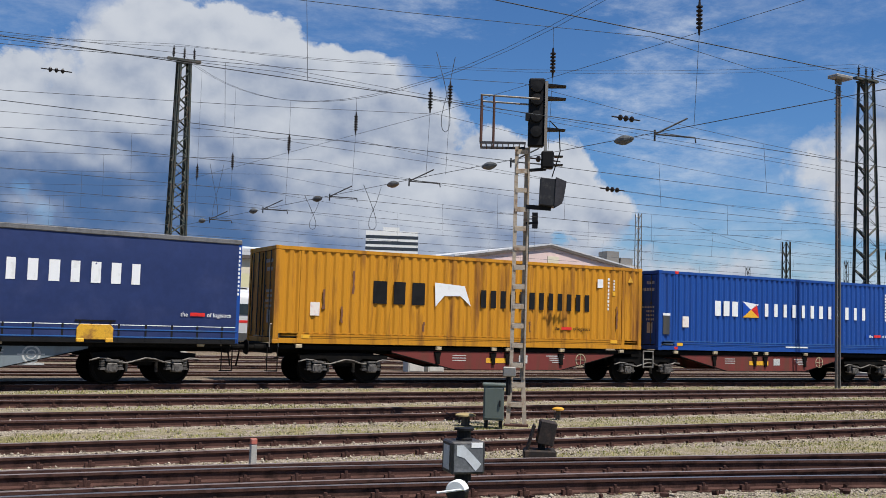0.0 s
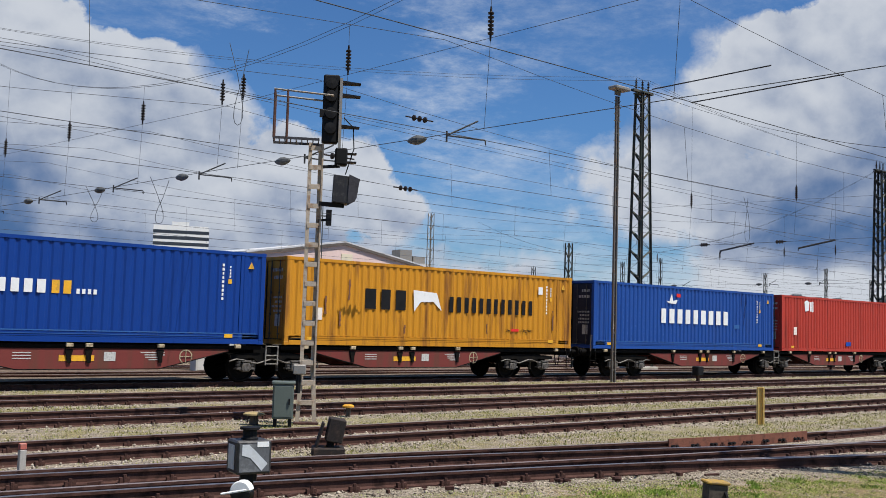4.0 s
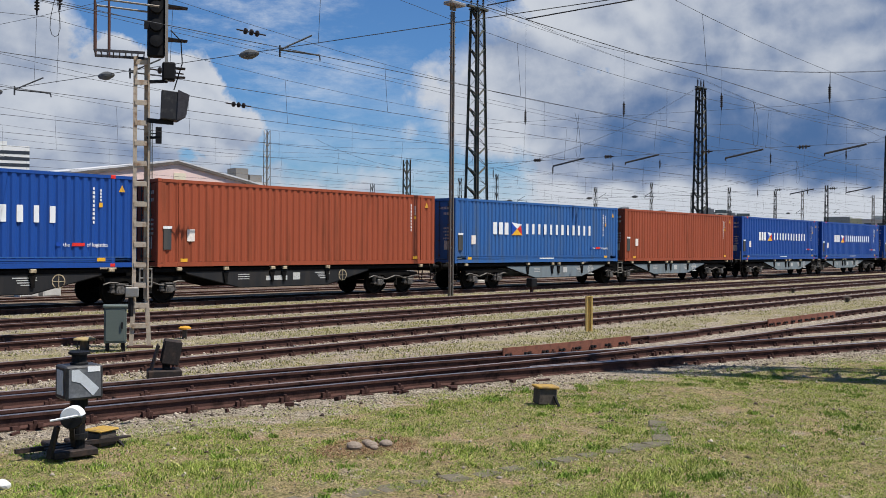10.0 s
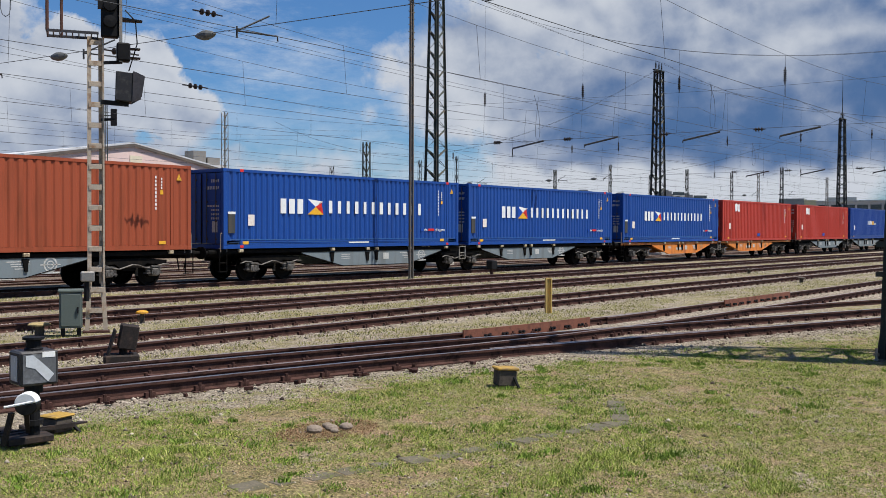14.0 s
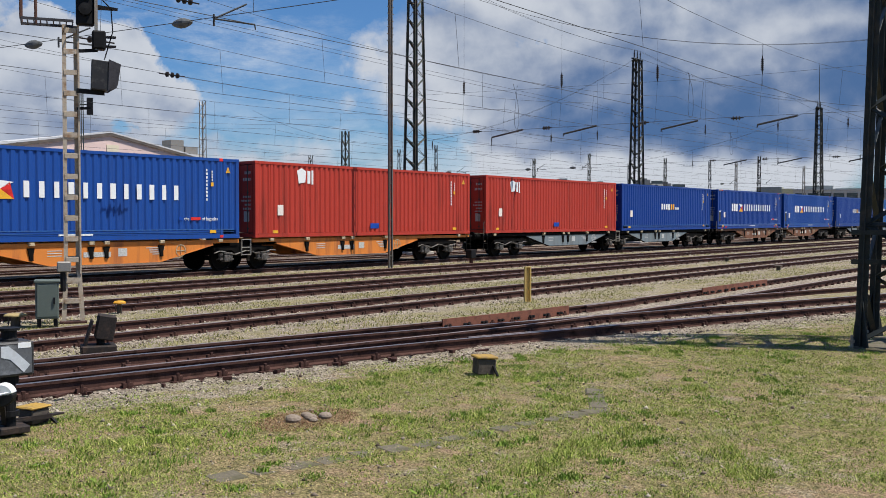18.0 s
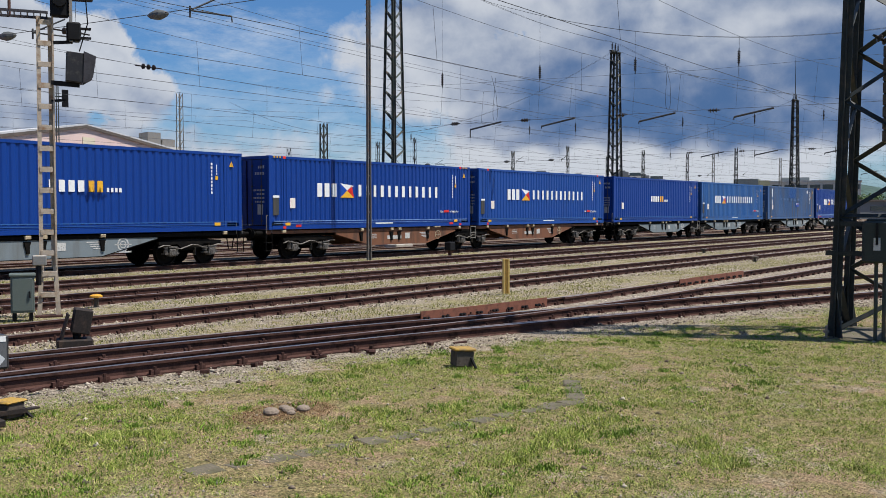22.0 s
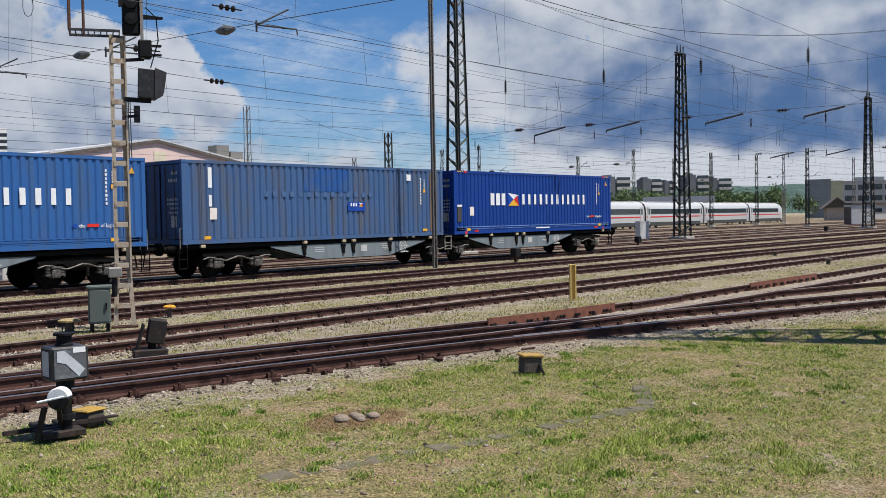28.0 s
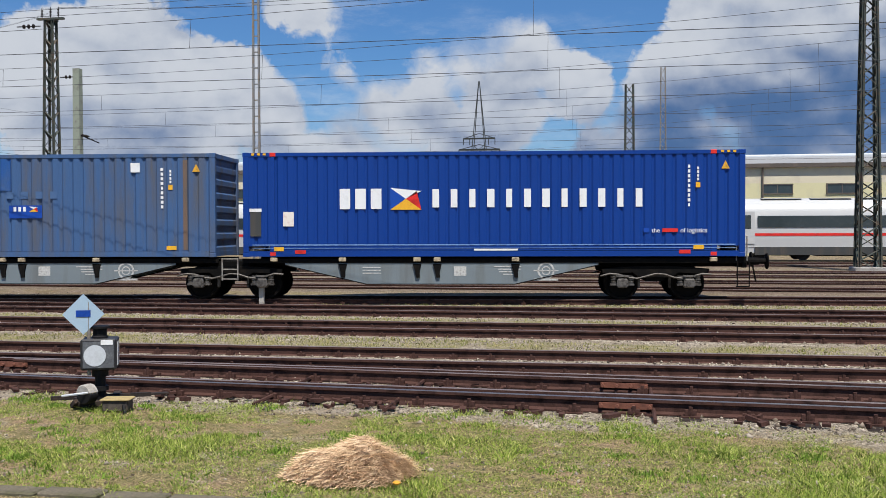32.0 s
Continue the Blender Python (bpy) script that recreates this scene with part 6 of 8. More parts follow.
M["oldkerb"] = mat("lichened_kerb_stone", (0.13, 0.112, 0.08), 0.95, 0, (0.085, 0.08, 0.045), 5, 0.6, 0.004, 40, 0.25)
M["stone"] = mat("field_stone", (0.22, 0.175, 0.135), 0.9, 0, (0.2, 0.16, 0.13), 5, 0.5, 0.004, 40, 0.2)


def straw_blades():
    m = bpy.data.materials.new("dry_stalks")
    m.use_nodes = True
    nt = m.node_tree
    b = nt.nodes["Principled BSDF"]
    b.inputs["Roughness"].default_value, b.inputs["Specular IOR Level"].default_value = 0.8, 0.15
    g, r = nt.nodes.new("ShaderNodeNewGeometry"), nt.nodes.new("ShaderNodeValToRGB")
    r.color_ramp.elements[0].color, r.color_ramp.elements[1].color = (0.24, 0.13, 0.07, 1), (0.84, 0.66, 0.44, 1)
    r.color_ramp.elements.new(0.4).color = (0.60, 0.40, 0.23, 1)
    nt.links.new(g.outputs["Random Per Island"], r.inputs[0])
    nt.links.new(r.outputs[0], b.inputs["Base Color"])
    return m


def straw_heap(x, y):
    """A mound of dry stalks."""
    rng = np.random.default_rng(8)
    n = 15000
    a, r = rng.uniform(0, 2 * np.pi, n), np.sqrt(rng.uniform(0, 1, n))
    px, py = 0.50 * r * np.cos(a) + 0.05 * np.sin(5 * a), 0.38 * r * np.sin(a)
    bumps = 1 + 0.16 * np.sin(7 * px + 1.0) + 0.12 * np.sin(13 * px + 9 * py)
    pz = 0.22 * np.clip(1 - r ** 4, 0, 1) * bumps * rng.uniform(0.82, 1.08, n)
    yaw, tilt, ln, w = rng.uniform(0, np.pi, n), rng.normal(0, 0.35, n), rng.uniform(0.025, 0.12, n), 0.0022
    dx, dy, dz = np.cos(yaw) * ln, np.sin(yaw) * ln, np.sin(tilt) * ln * 0.5
    ox, oy = -np.sin(yaw) * w, np.cos(yaw) * w
    vs = np.stack([np.stack([px - dx - ox, py - dy - oy, pz - dz], 1), np.stack([px + dx, py + dy, pz + dz + 0.01], 1), np.stack([px - dx + ox, py - dy + oy, pz - dz + w], 1)], 1).reshape(-1, 3)
    me = bpy.data.meshes.new("stalks")
    me.from_pydata(vs.tolist(), [], np.arange(3 * n).reshape(-1, 3).tolist())
    me.materials.append(straw_blades())
    t = thing("straw_heap", pose(x, y, G0), "heap of dry reddish-brown mown stalks on grass", "straw heap")
    part("stalk_cover", me, None, t)["kind"] = "stuff"
    bm = bmesh.new()
    bmesh.ops.create_icosphere(bm, subdivisions=4, radius=1)
    for v in bm.verts:
        k = 1 + 0.16 * noise.noise(v.co * 3) + 0.08 * noise.noise(v.co * 9)
        v.co = Vector((v.co.x * 0.42 * k, v.co.y * 0.32 * k, v.co.z * 0.2 * k))
    part("mound", bm, M["straw"], t)
    return t


def lineside():
    signal_mast(11.35, 17.75)
    relay_cabinet(10.62, 17.45, 0.41, 0.38, 0.68, turn=-32)
    t = thing("far_signal", pose(24.7, 38.0, G0, 0, 0, -33), "slim dark signal board on a twin-rail post behind the train", "railway signal")
    for q in (-0.07, 0.07):
        part("post", beam(bmesh.new(), (q, 0, 0), (q * 0.5, 0, 7.5), 0.045, 0.06, (0, 1, 0)), M["mastgreen"], t)
    part("board", bevel(boxes(((0.31, -0.05, 6.78), (0.26, 0.1, 0.72))), 0.015), M["ink"], t)
    part("bracket", boxes(((0.1, 0, 6.85), (0.36, 0.05, 0.05))), M["mastgreen"], t)
    lamp_pole(31.86, 27.0, 12.1)
    shunt_lamp(5.09, 9.12, -10, "bar", False, 0.85, 0.19)
    shunt_lamp(-6.02, 10.9, 22, "disc", True, 0.94)
    cable_box(5.62, 9.42, 12, 0.26, 0.24, 0.17, label="yellow-lidded flat box beside the point indicator")
    cable_box(10.95, 7.66, -35, 0.30, 0.26, 0.24, tilt=3)
    cap_post(10.35, 18.1, 0.42, 0.24, "dustlid", "dusty ochre-capped cable stub beside the track")
    cap_post(13.2, 18.9, 0.27, 0.25, "capyel", "orange-yellow capped cable stub beside the signal")
    cap_post(47.2, 18.6, 0.34, 0.2, "boxbrown", "weathered capped cable stub between the tracks")
    cap_post(40.2, 13.7, 0.34, 0.2, "boxbrown", "weathered capped cable stub between the tracks")
    cable_box(-5.6, 10.75, 10, 0.34, 0.26, 0.14, lid="dustlid", label="dusty ochre-lidded flat box beside the point indicator")
    marker_post(21.0, 13.37, 0.84, 0.155, "yellow")
    marker_post(4.45, 13.62, 0.40, 0.085, "red")
    # leaning point lantern
    t = thing("point_lantern", pose(8.85, 13.25, G0, 0, 0, -30), "rusty dark point lantern box leaning beside the rails", "railway signal")
    part("base", bevel(boxes(((0.05, 0, 0.08), (0.5, 0.4, 0.16))), 0.02), M["darkiron"], t)
    part("stem", tube(bmesh.new(), (0.08, 0, 0.12), (0.08, 0, 0.4), 0.06, 10), M["darkiron"], t)
    o = part("lamp_box", bevel(boxes(((0, 0, 0.18), (0.26, 0.34, 0.36))), 0.015), M["darkiron"], t)
    o.matrix_basis = pose(0.12, 0, 0.24, 0, 10, 0)
    o = part("side_plate", bevel(boxes(((0, 0, 0.17), (0.03, 0.34, 0.44))), 0.008), M["darkiron"], t)
    o.matrix_basis = pose(-0.14, 0, 0.16, 0, 16, 0)
    # short concrete marker before the goods line
    o = part("concrete_marker", bevel(boxes(((0, 0, 0.24), (0.14, 0.12, 0.5))), 0.015), M["concrete"], None)
    o.matrix_basis = pose(-9.75, 26.9, G0)
    tagged(o, "short grey concrete marker beside the goods line", "post")
    near_tower()
    litter()
    straw_heap(-2.17, 8.22)
    t = thing("yellow_flower", pose(-1.72, 7.86, ground_z(-1.72, 7.86)), "small yellow flower beside the straw heap", "flower")
    part("stem", tube(bmesh.new(), (0, 0, -0.01), (0, 0, 0.05), 0.004, 5), M["foliage"], t)
    part("bloom", lathe(bmesh.new(), [(0.006, 0.0), (0.03, 0.012), (0.034, 0.022), (0.02, 0.034), (0.0, 0.036)], (0, 0, 0.045), (0, 0, 1), 10), M["capyel"], t)
    for x, y in ((37.6, 27.0), (60.0, 33.0), (98, 33.5)):
        t = thing("ground_signal", pose(x, y, G0), "small dark ground signal lamp beside the rails", "railway signal", "ground signals")
        part("lamp_box", bevel(boxes(((0, 0, 0.42), (0.42, 0.34, 0.4))), 0.03), M["ink"], t)
        part("stem", boxes(((0, 0, 0.1), (0.12, 0.12, 0.24))), M["rail"], t)
    for x in (18.45, 19.35):
        relay_cabinet(x, 36.6, 0.72, 0.5, 1.25, "cabpale", 0, "pale grey plastic cable cabinet between tracks", 0.0, False)
    relay_cabinet(73.5, 40.0, 1.0, 0.6, 1.5, "cabpale", -20, "pale grey plastic cable cabinet between tracks", 0.0, False)
    # beige hut
    t = thing("equipment_hut", pose(62.5, 39.6, G0, 0, 0, -7), "beige concrete equipment hut with a grey steel door", "hut")
    part("wall", bevel(boxes(((0, 0, 1.3), (2.6, 2.6, 2.6))), 0.03), M["hutbeige"], t)
    part("roof", bevel(boxes(((0, 0, 2.68), (2.8, 2.8, 0.16))), 0.03), M["hutbeige"], t)
    part("door_frame", boxes(((-1.312, 0.0, 1.22), (0.03, 2.3, 2.4))), M["roofdark"], t, "dark brown door surround")
    part("door", boxes(((-1.345, 0.05, 1.15), (0.04, 1.45, 2.15))), M["cabpale"], t, "pale grey steel door")
    part("door_handle", boxes(((-1.38, 0.6, 1.1), (0.03, 0.04, 0.14))), M["ink"], t)
    part("door_sign", boxes(((-1.368, 0.05, 1.75), (0.006, 0.3, 0.22))), M["lyel"], t)


M["cabpale"] = mat("pale_grey_plastic", (0.52, 0.52, 0.50), 0.55, 0, (0.42, 0.41, 0.39), 2, 0.5, 0, 50, 0.05)
M["hutbeige"] = mat("beige_exposed_aggregate", (0.46, 0.38, 0.30), 0.9, 0, (0.38, 0.31, 0.25), 3, 0.5, 0.003, 60, 0.15)
M["conc_post"] = mat("mossy_concrete_post", (0.26, 0.29, 0.23), 0.9, 0, (0.2, 0.2, 0.17), 4, 0.5, 0.003, 60, 0.12)


def masts():
    lattice_mast(12.0, 51.0, 15.0, 0.95, 0.5, single=True)
    lattice_mast(43.3, 34.9, 15.2, 1.0, 0.5, label="grey-green lattice steel mast carrying a cross-span", single=True)
    lattice_mast(75.2, 37.3, 15.0, 1.0, 0.5, "mastdark", label="dark lattice steel mast carrying a cross-span", single=True)
    t = lattice_mast(120.0, 36.2, 15.0, 1.0, 0.5, "mastdark", label="dark lattice steel mast with a thin antenna")
    part("antenna", tube(bmesh.new(), (0, 0, 15), (0, 0, 20), 0.05, 6, 0.02), M["mastdark"], t)
    lattice_mast(-33.0, 55.0, 14.6, 0.8, 0.45)
    lattice_mast(0.8, 56.0, 10.0, 0.55, 0.4, head=False, leg=0.12, thick=0.08, label="slender lattice steel mast without a head")
    lattice_mast(55.0, 51.0, 8.5, 0.42, 0.36, head=False, leg=0.14, label="short lattice mast stub in the yard")
    lattice_mast(61.3, 75.0, 13.0, 0.55, 0.4, "steel", head=False, leg=0.08, thick=0.05, label="pale slender lattice mast beside the hall")
    lattice_mast(3.4, 73.0, 13.6, 0.5, 0.3, "steel", head=False, leg=0.08, thick=0.05, label="pale slender lattice lamp mast", name="lamp_mast")
    rng = random.Random(12)
    for az, d, h in ((50.2, 130, 11), (52.3, 150, 13), (57.9, 150, 11), (61.0, 170, 13), (65.2, 160, 11.5), (67.6, 180, 12), (69.0, 190, 12.5), (70.2, 150, 11), (72.5, 200, 12), (75.5, 170, 11), (45.2, 120, 9.5), (63.2, 220, 14)):
        a = radians(az)
        lattice_mast(d * math.sin(a), d * math.cos(a), h, 0.45, 0.32, rng.choice(("steel", "mastdark", "mastgreen")), head=False, label="distant slender lattice mast in the yard", bays=10, thick=0.06, leg=0.08)
    # ladder pole behind the goods line, and a concrete post
    t = thing("ladder_pole", pose(-12.2, 33.2, G0), "tall galvanised twin-rail ladder pole", "mast", "masts of the yard")
    for q in (-0.11, 0.11):
        part("rail", beam(bmesh.new(), (q, 0, 0), (q * 0.8, 0, 17), 0.06, 0.08, (0, 1, 0)), M["steel"], t)
    bm = bmesh.new()
    for k in range(30):
        box(bm, (0, 0, 0.5 + 0.55 * k), (0.2, 0.03, 0.04))
    part("rung", bm, M["steel"], t)
    t = thing("concrete_mast", pose(-25.6, 45.0, G0), "mossy square concrete mast with two insulators", "mast", "masts of the yard")
    part("shaft", prism(bmesh.new(), [(-0.2, 0), (0.2, 0), (0.16, 9.9), (-0.16, 9.9)], -0.17, 0.17), M["conc_post"], t)
    for z in (6.7, 3.2):
        part("bracket", beam(bmesh.new(), (0.15, 0, z), (1.1, 0, z - 0.4), 0.05), M["ink"], t)
        part("insulator", insulator_bm((0.15, -0.05, z), (0.65, -0.05, z - 0.1)), M["insul"], t)
    # power line pylon far away
    t = thing("pylon", pose(-42, 314, 0), "distant grey power line pylon with two cross arms", "pylon")
    for i in range(4):
        bm = bmesh.new()
        sx, sy = (-1, 1, 1, -1)[i], (-1, -1, 1, 1)[i]
        beam(bm, (sx * 3.2, sy * 3.2, 0), (sx * 2.0, sy * 2.0, 28), 0.25)
        beam(bm, (sx * 2.0, sy * 2.0, 28), (sx * 0.1, sy * 0.1, 49), 0.22)
        part("leg", bm, M["mastdark"], t)
    for s in (-1, 1):
        bm = bmesh.new()
        for k in range(9):
            z0, z1 = 3.2 * k, 3.2 * (k + 1)
            w0, w1 = 3.2 - 0.043 * z0, 3.2 - 0.043 * z1
            beam(bm, (-w0, s * w0, z0), (w1, s * w1, z1), 0.14)
            beam(bm, (w0, s * w0, z0), (-w1, s * w1, z1), 0.14)
        part("lacing", bm, M["mastdark"], t)
    for z, w in ((27.5, 6.5), (31, 5.0)):
        bm = beam(bmesh.new(), (-w, 0, z), (w, 0, z), 0.5)
        beam(bm, (-w, 0, z), (0, 0, z + 1.6), 0.2)
        beam(bm, (w, 0, z), (0, 0, z + 1.6), 0.2)
        for q in (-w, -w * 0.6, w * 0.6, w):
            tube(bm, (q, 0, z), (q, 0, z - 2), 0.14, 6)
        part("cross_arm", bm, M["mastdark"], t)


# ---- overhead wires ----
SUPPORTS = (-120, -52, 12.8, 44.5, 76.5, 120.5, 180, 240, 300)


def sag(a, b, drop, n=8):
    a, b = Vector(a), Vector(b)
    return [a.lerp(b, i / n) - Vector((0, 0, drop * 4 * (i / n) * (1 - i / n))) for i in range(n + 1)]


def catenary(y, z0=5.75, z1=7.7, droppers=True, zig=0.25):
    t = thing("overhead_line", pose(0, 0, 0), "thin dark contact wire hung on droppers from a sagging messenger wire", "overhead wire", "overhead lines")
    top, low = [], []
    drops = []
    for k, (a, b) in enumerate(zip(SUPPORTS, SUPPORTS[1:])):
        s = zig if k % 2 else -zig
        p = sag((a, y, z1), (b, y, z1), min(1.5, (b - a) * 0.024), 12)
        top += p[(1 if top else 0):]
        low += [Vector((a, y + s, z0))]
        n = max(3, int((b - a) / 7))
        if droppers and -60 < a < 130:
            for i in range(1, n):
                u = i / n
                x = a + (b - a) * u
                z = z1 - min(1.5, (b - a) * 0.024) * 4 * u * (1 - u)
                drops.append(((x, y, z), (x, y + s * (1 - 2 * u), z0)))
    low.append(Vector((SUPPORTS[-1], y, z0)))
    part("messenger_wire", wire_bm(top, 0.0055), M["wire"], t)
    part("contact_wire", wire_bm(low, 0.007), M["wire"], t)
    for a, b in drops:
        part("dropper", wire_bm([Vector(a), Vector(b)], 0.0045), M["wire"], t)


def cross_span(a, b, za, zb, drop, zu, zl, hung, tracks, rods=(), arms="clamp"):
    """Wires across the yard from mast a to mast b: two slack carriers, an upper and a lower span, insulators and arms. rods: tension rods near a."""
    t = thing("cross_span", pose(0, 0, 0), "cross-span of steel wires with insulators and steady arms over the tracks", "overhead wire", "cross-spans")
    (ax, ay), (bx, by) = a, b

    def on(y, z):
        return Vector((ax + (bx - ax) * (y - ay) / (by - ay), y, z))

    def slack(y):
        u = (y - ay) / (by - ay)
        return za + (zb - za) * u - drop * 4 * u * (1 - u)
    side = Vector((0.09, 0, 0))
    for o in (-1, 1):
        part("carrier_wire", wire_bm([on(ay + (by - ay) * i / 24, slack(ay + (by - ay) * i / 24)) + side * o for i in range(25)], 0.007), M["wire"], t)
    for o, s, ln in rods:
        p, q = on(ay + (by - ay) * s, zb) + side * 6 * o, on(ay + (by - ay) * (s + ln), zb) + side * 6 * o
        p.z, q.z = slack(p.y) + 0.25, slack(p.y) + 0.25 + 0.03 * abs(q.y - p.y)
        part("tension_rod", tube(bmesh.new(), p, q, 0.035, 8), M["wire"], t)
    part("span_wire", wire_bm([on(ay, zu + 0.15), on((ay + by) / 2, zu - 0.1), on(by, zu + 0.15)], 0.006), M["wire"], t)
    part("span_wire", wire_bm([on(ay, zl - 0.05), on((ay + by) / 2, zl + 0.05), on(by, zl)], 0.0085), M["wire"], t)
    for y in hung:
        top = slack(y)
        z1 = min(top - 0.05, zu + 0.75)
        if top - z1 > 0.3:
            part("hanger", wire_bm([on(y, top), on(y, z1)], 0.005), M["wire"], t)
        part("insulator", insulator_bm(on(y, z1), on(y, zu - 0.05), 6, 0.075), M["insul"], t)
        part("hanger", wire_bm([on(y, zu - 0.05), on(y + 0.12, zl)], 0.005), M["wire"], t)
    for y in tracks:
        k = on(y, zl)
        if arms == "clamp":
            part("pod", lathe(bmesh.new(), [(0.02, -0.27), (0.07, -0.2), (0.115, -0.06), (0.115, 0.06), (0.07, 0.2), (0.02, 0.27)], k, (0.35, -1, 0.05), 12), M["podgrey"], t, "grey egg-shaped insulator")
        else:
            part("insulator", insulator_bm(k + Vector((0, 0.3, 0)), k - Vector((0, 0.3, 0)), 3, 0.1), M["insul"], t)
        if arms == "clamp":
            # a bent steady arm: one limb up, one level with a dropped end
            e = on(y - 1.0, zl)
            bm = tube(bmesh.new(), e, e + Vector((0.75, -0.25, 0.42)), 0.022, 6)
            tube(bm, e, e + Vector((0.95, -0.3, -0.02)), 0.02, 6)
            tube(bm, e + Vector((0.95, -0.3, -0.02)), e + Vector((0.97, -0.3, -0.14)), 0.018, 6)
            tube(bm, e + Vector((0, 0, 0.1)), e + Vector((0, 0, -0.16)), 0.025, 6)
        else:
            e = on(y - 0.9, zl - 0.35)
            bm = tube(bmesh.new(), e, on(y - 2.6, zl + 0.0) + Vector((0.2, 0, 0)), 0.045, 8)
            tube(bm, e, e + Vector((0, 0, -0.12)), 0.025, 6)
        part("steady_arm", bm, M["wire"], t)


M["podgrey"] = mat("grey_insulator_glaze", (0.11, 0.115, 0.115), 0.5, 0, (0.06, 0.06, 0.06), 6, 0.5, 0, 50, 0.1)


def loose_loops():
    rng = random.Random(31)
    for x, y, z, h in ((12.6, 46.0, 9.0, 2.6), (13.0, 24.3, 9.4, 2.2), (13.0, 29.0, 6.2, 1.4), (12.7, 33.5, 6.3, 1.2), (46, 30, 9.2, 2.4), (46, 20, 9.0, 2.2), (77, 30, 8.8, 1.8)):
        t = thing("jumper_cable", pose(0, 0, 0), "slack loop of dark jumper cable hanging from the wires", "cable", "jumper cables")
        pts = [Vector((x - 0.35, y, z))]
        for i in range(1, 12):
            u = i / 12
            pts.append(Vector((x - 0.35 + 0.7 * u + 0.25 * math.sin(u * 6.3), y + 0.4 * (u - 0.5), z - h * math.sin(math.pi * u) ** 0.7)))
        pts.append(Vector((x + 0.35, y + 0.2, z)))
        part("loop", wire_bm(pts, 0.009), M["wire"], t)


def wires():
    for y in (T_Y, B1_Y, B2_Y, C_Y, E_Y) + FAR_TRACKS[:5]:
        catenary(y)
    cross_span((12.0, 51.0), (16.4, 4.2), 15.1, 14.9, 5.5, 8.5, 6.42, (48.3, 43.8, 37.9, 32.4, 27.6, 26.5, 21.7, 16.7, 11.8), (47.3, 41.2, 35.2, 29.7, 24.4, 19.0))
    cross_span((43.3, 34.9), (46.6, 1.0), 15.3, 10.9, 3.1, 8.55, 6.55, (31.8, 26.1, 21.1, 16.2, 11.2, 6.5), (31.0, 26.9, 21.8, 17.3), ((-1, 0.03, 0.2), (1, 0.08, 0.24)), "long")
    cross_span((75.2, 37.3), (78.0, 0.0), 15.1, 11.2, 3.2, 8.6, 6.5, (31.6, 26.0, 21.0, 16.0), (31.0, 26.9, 21.8, 17.3), (), "long")
    cross_span((120.0, 36.2), (121.5, 0.0), 15.0, 11.5, 3.2, 8.6, 6.4, (31.6, 26.0, 21.0, 16.0), (29.7, 24.4), (), "long")
    cross_span((75.2, 37.3), (76.5, 85.0), 15.1, 14.0, 5.2, 8.6, 6.3, (41.0, 45.6, 52.0, 59.0), (43.4, 48.0, 57.0, 61.5))
    cross_span((120.0, 36.2), (122.0, 95.0), 15.0, 14.0, 5.2, 8.6, 6.3, (41.0, 45.6, 52.0, 59.0), (43.4, 48.0, 57.0, 61.5))
    cross_span((-33.0, 55.0), (-36.0, 4.0), 14.9, 14.0, 5.2, 8.6, 6.3, (50.0, 45.6, 41.0, 36.5, 32.0, 27.0), (48.0, 43.4, 38.8, 34.2, 29.6))
    # long feeder wires from mast to mast
    t = thing("feeder_line", pose(0, 0, 0), "long dark feeder wires slung between lattice masts", "overhead wire")
    for o in (-0.55, 0.5):
        part("wire", wire_bm(sag((43.3 + o, 34.9, 15.9), (75.2 + o, 37.3, 15.7), 0.7, 10) + sag((75.2 + o, 37.3, 15.7), (120 + o, 36.2, 15.7), 1.2, 10)[1:], 0.009), M["wire"], t)
        part("wire", wire_bm(sag((12 + o, 51, 15.7), (43.3 + o, 34.9, 15.9), 0.8, 10), 0.008), M["wire"], t)
        part("wire", wire_bm(sag((-33 + o, 55, 15.2), (12 + o, 51, 15.7), 1.0, 10), 0.008), M["wire"], t)
    for y, z in ((36.0, 11.2), (40.5, 12.6), (45.0, 10.4)):
        part("wire", wire_bm(sag((-160, y, z), (12, y, z), 1.5, 12) + sag((12, y, z), (200, y, z), 1.6, 12)[1:], 0.009), M["wire"], t)
    for x, y, z in ((4.2, 36.0, 10.1), (-26, 45.0, 9.4), (-22.5, 36, 9.9), (14.9, 22.2, 6.35), (17.6, 22.2, 7.8), (20.5, 26.5, 6.5)):
        t = thing("line_insulator", pose(x, y, z), "dark ribbed insulator in an overhead wire", "insulator", "line insulators")
        for q in (-0.2, 0.0, 0.2):
            part("shed", lathe(bmesh.new(), [(0.03, -0.06), (0.085, -0.02), (0.085, 0.02), (0.03, 0.06)], (q, 0, 0), (1, 0, 0), 12), M["insul"], t)
        part("rod", tube(bmesh.new(), (-0.5, 0, 0), (0.5, 0, 0), 0.02, 6), M["insul"], t)
    loose_loops()


lineside()
masts()
wires()


# ---- the white passenger train and what lies beyond ----
def coach_section():
    """Half-round section of a coach, from low near side over the roof: (y, z)."""
    pts = [(-1.38, 0.45), (-1.43, 1.0), (-1.45, 1.6)]
    for a in range(0, 181, 15):
        q = radians(a)
        pts.append((-1.42 * math.cos(q) * (0.97 if 0 < a < 180 else 1), 2.55 + 1.35 * math.sin(q) ** 0.72))
    pts += [(1.45, 1.6), (1.43, 1.0), (1.38, 0.45)]
    return pts


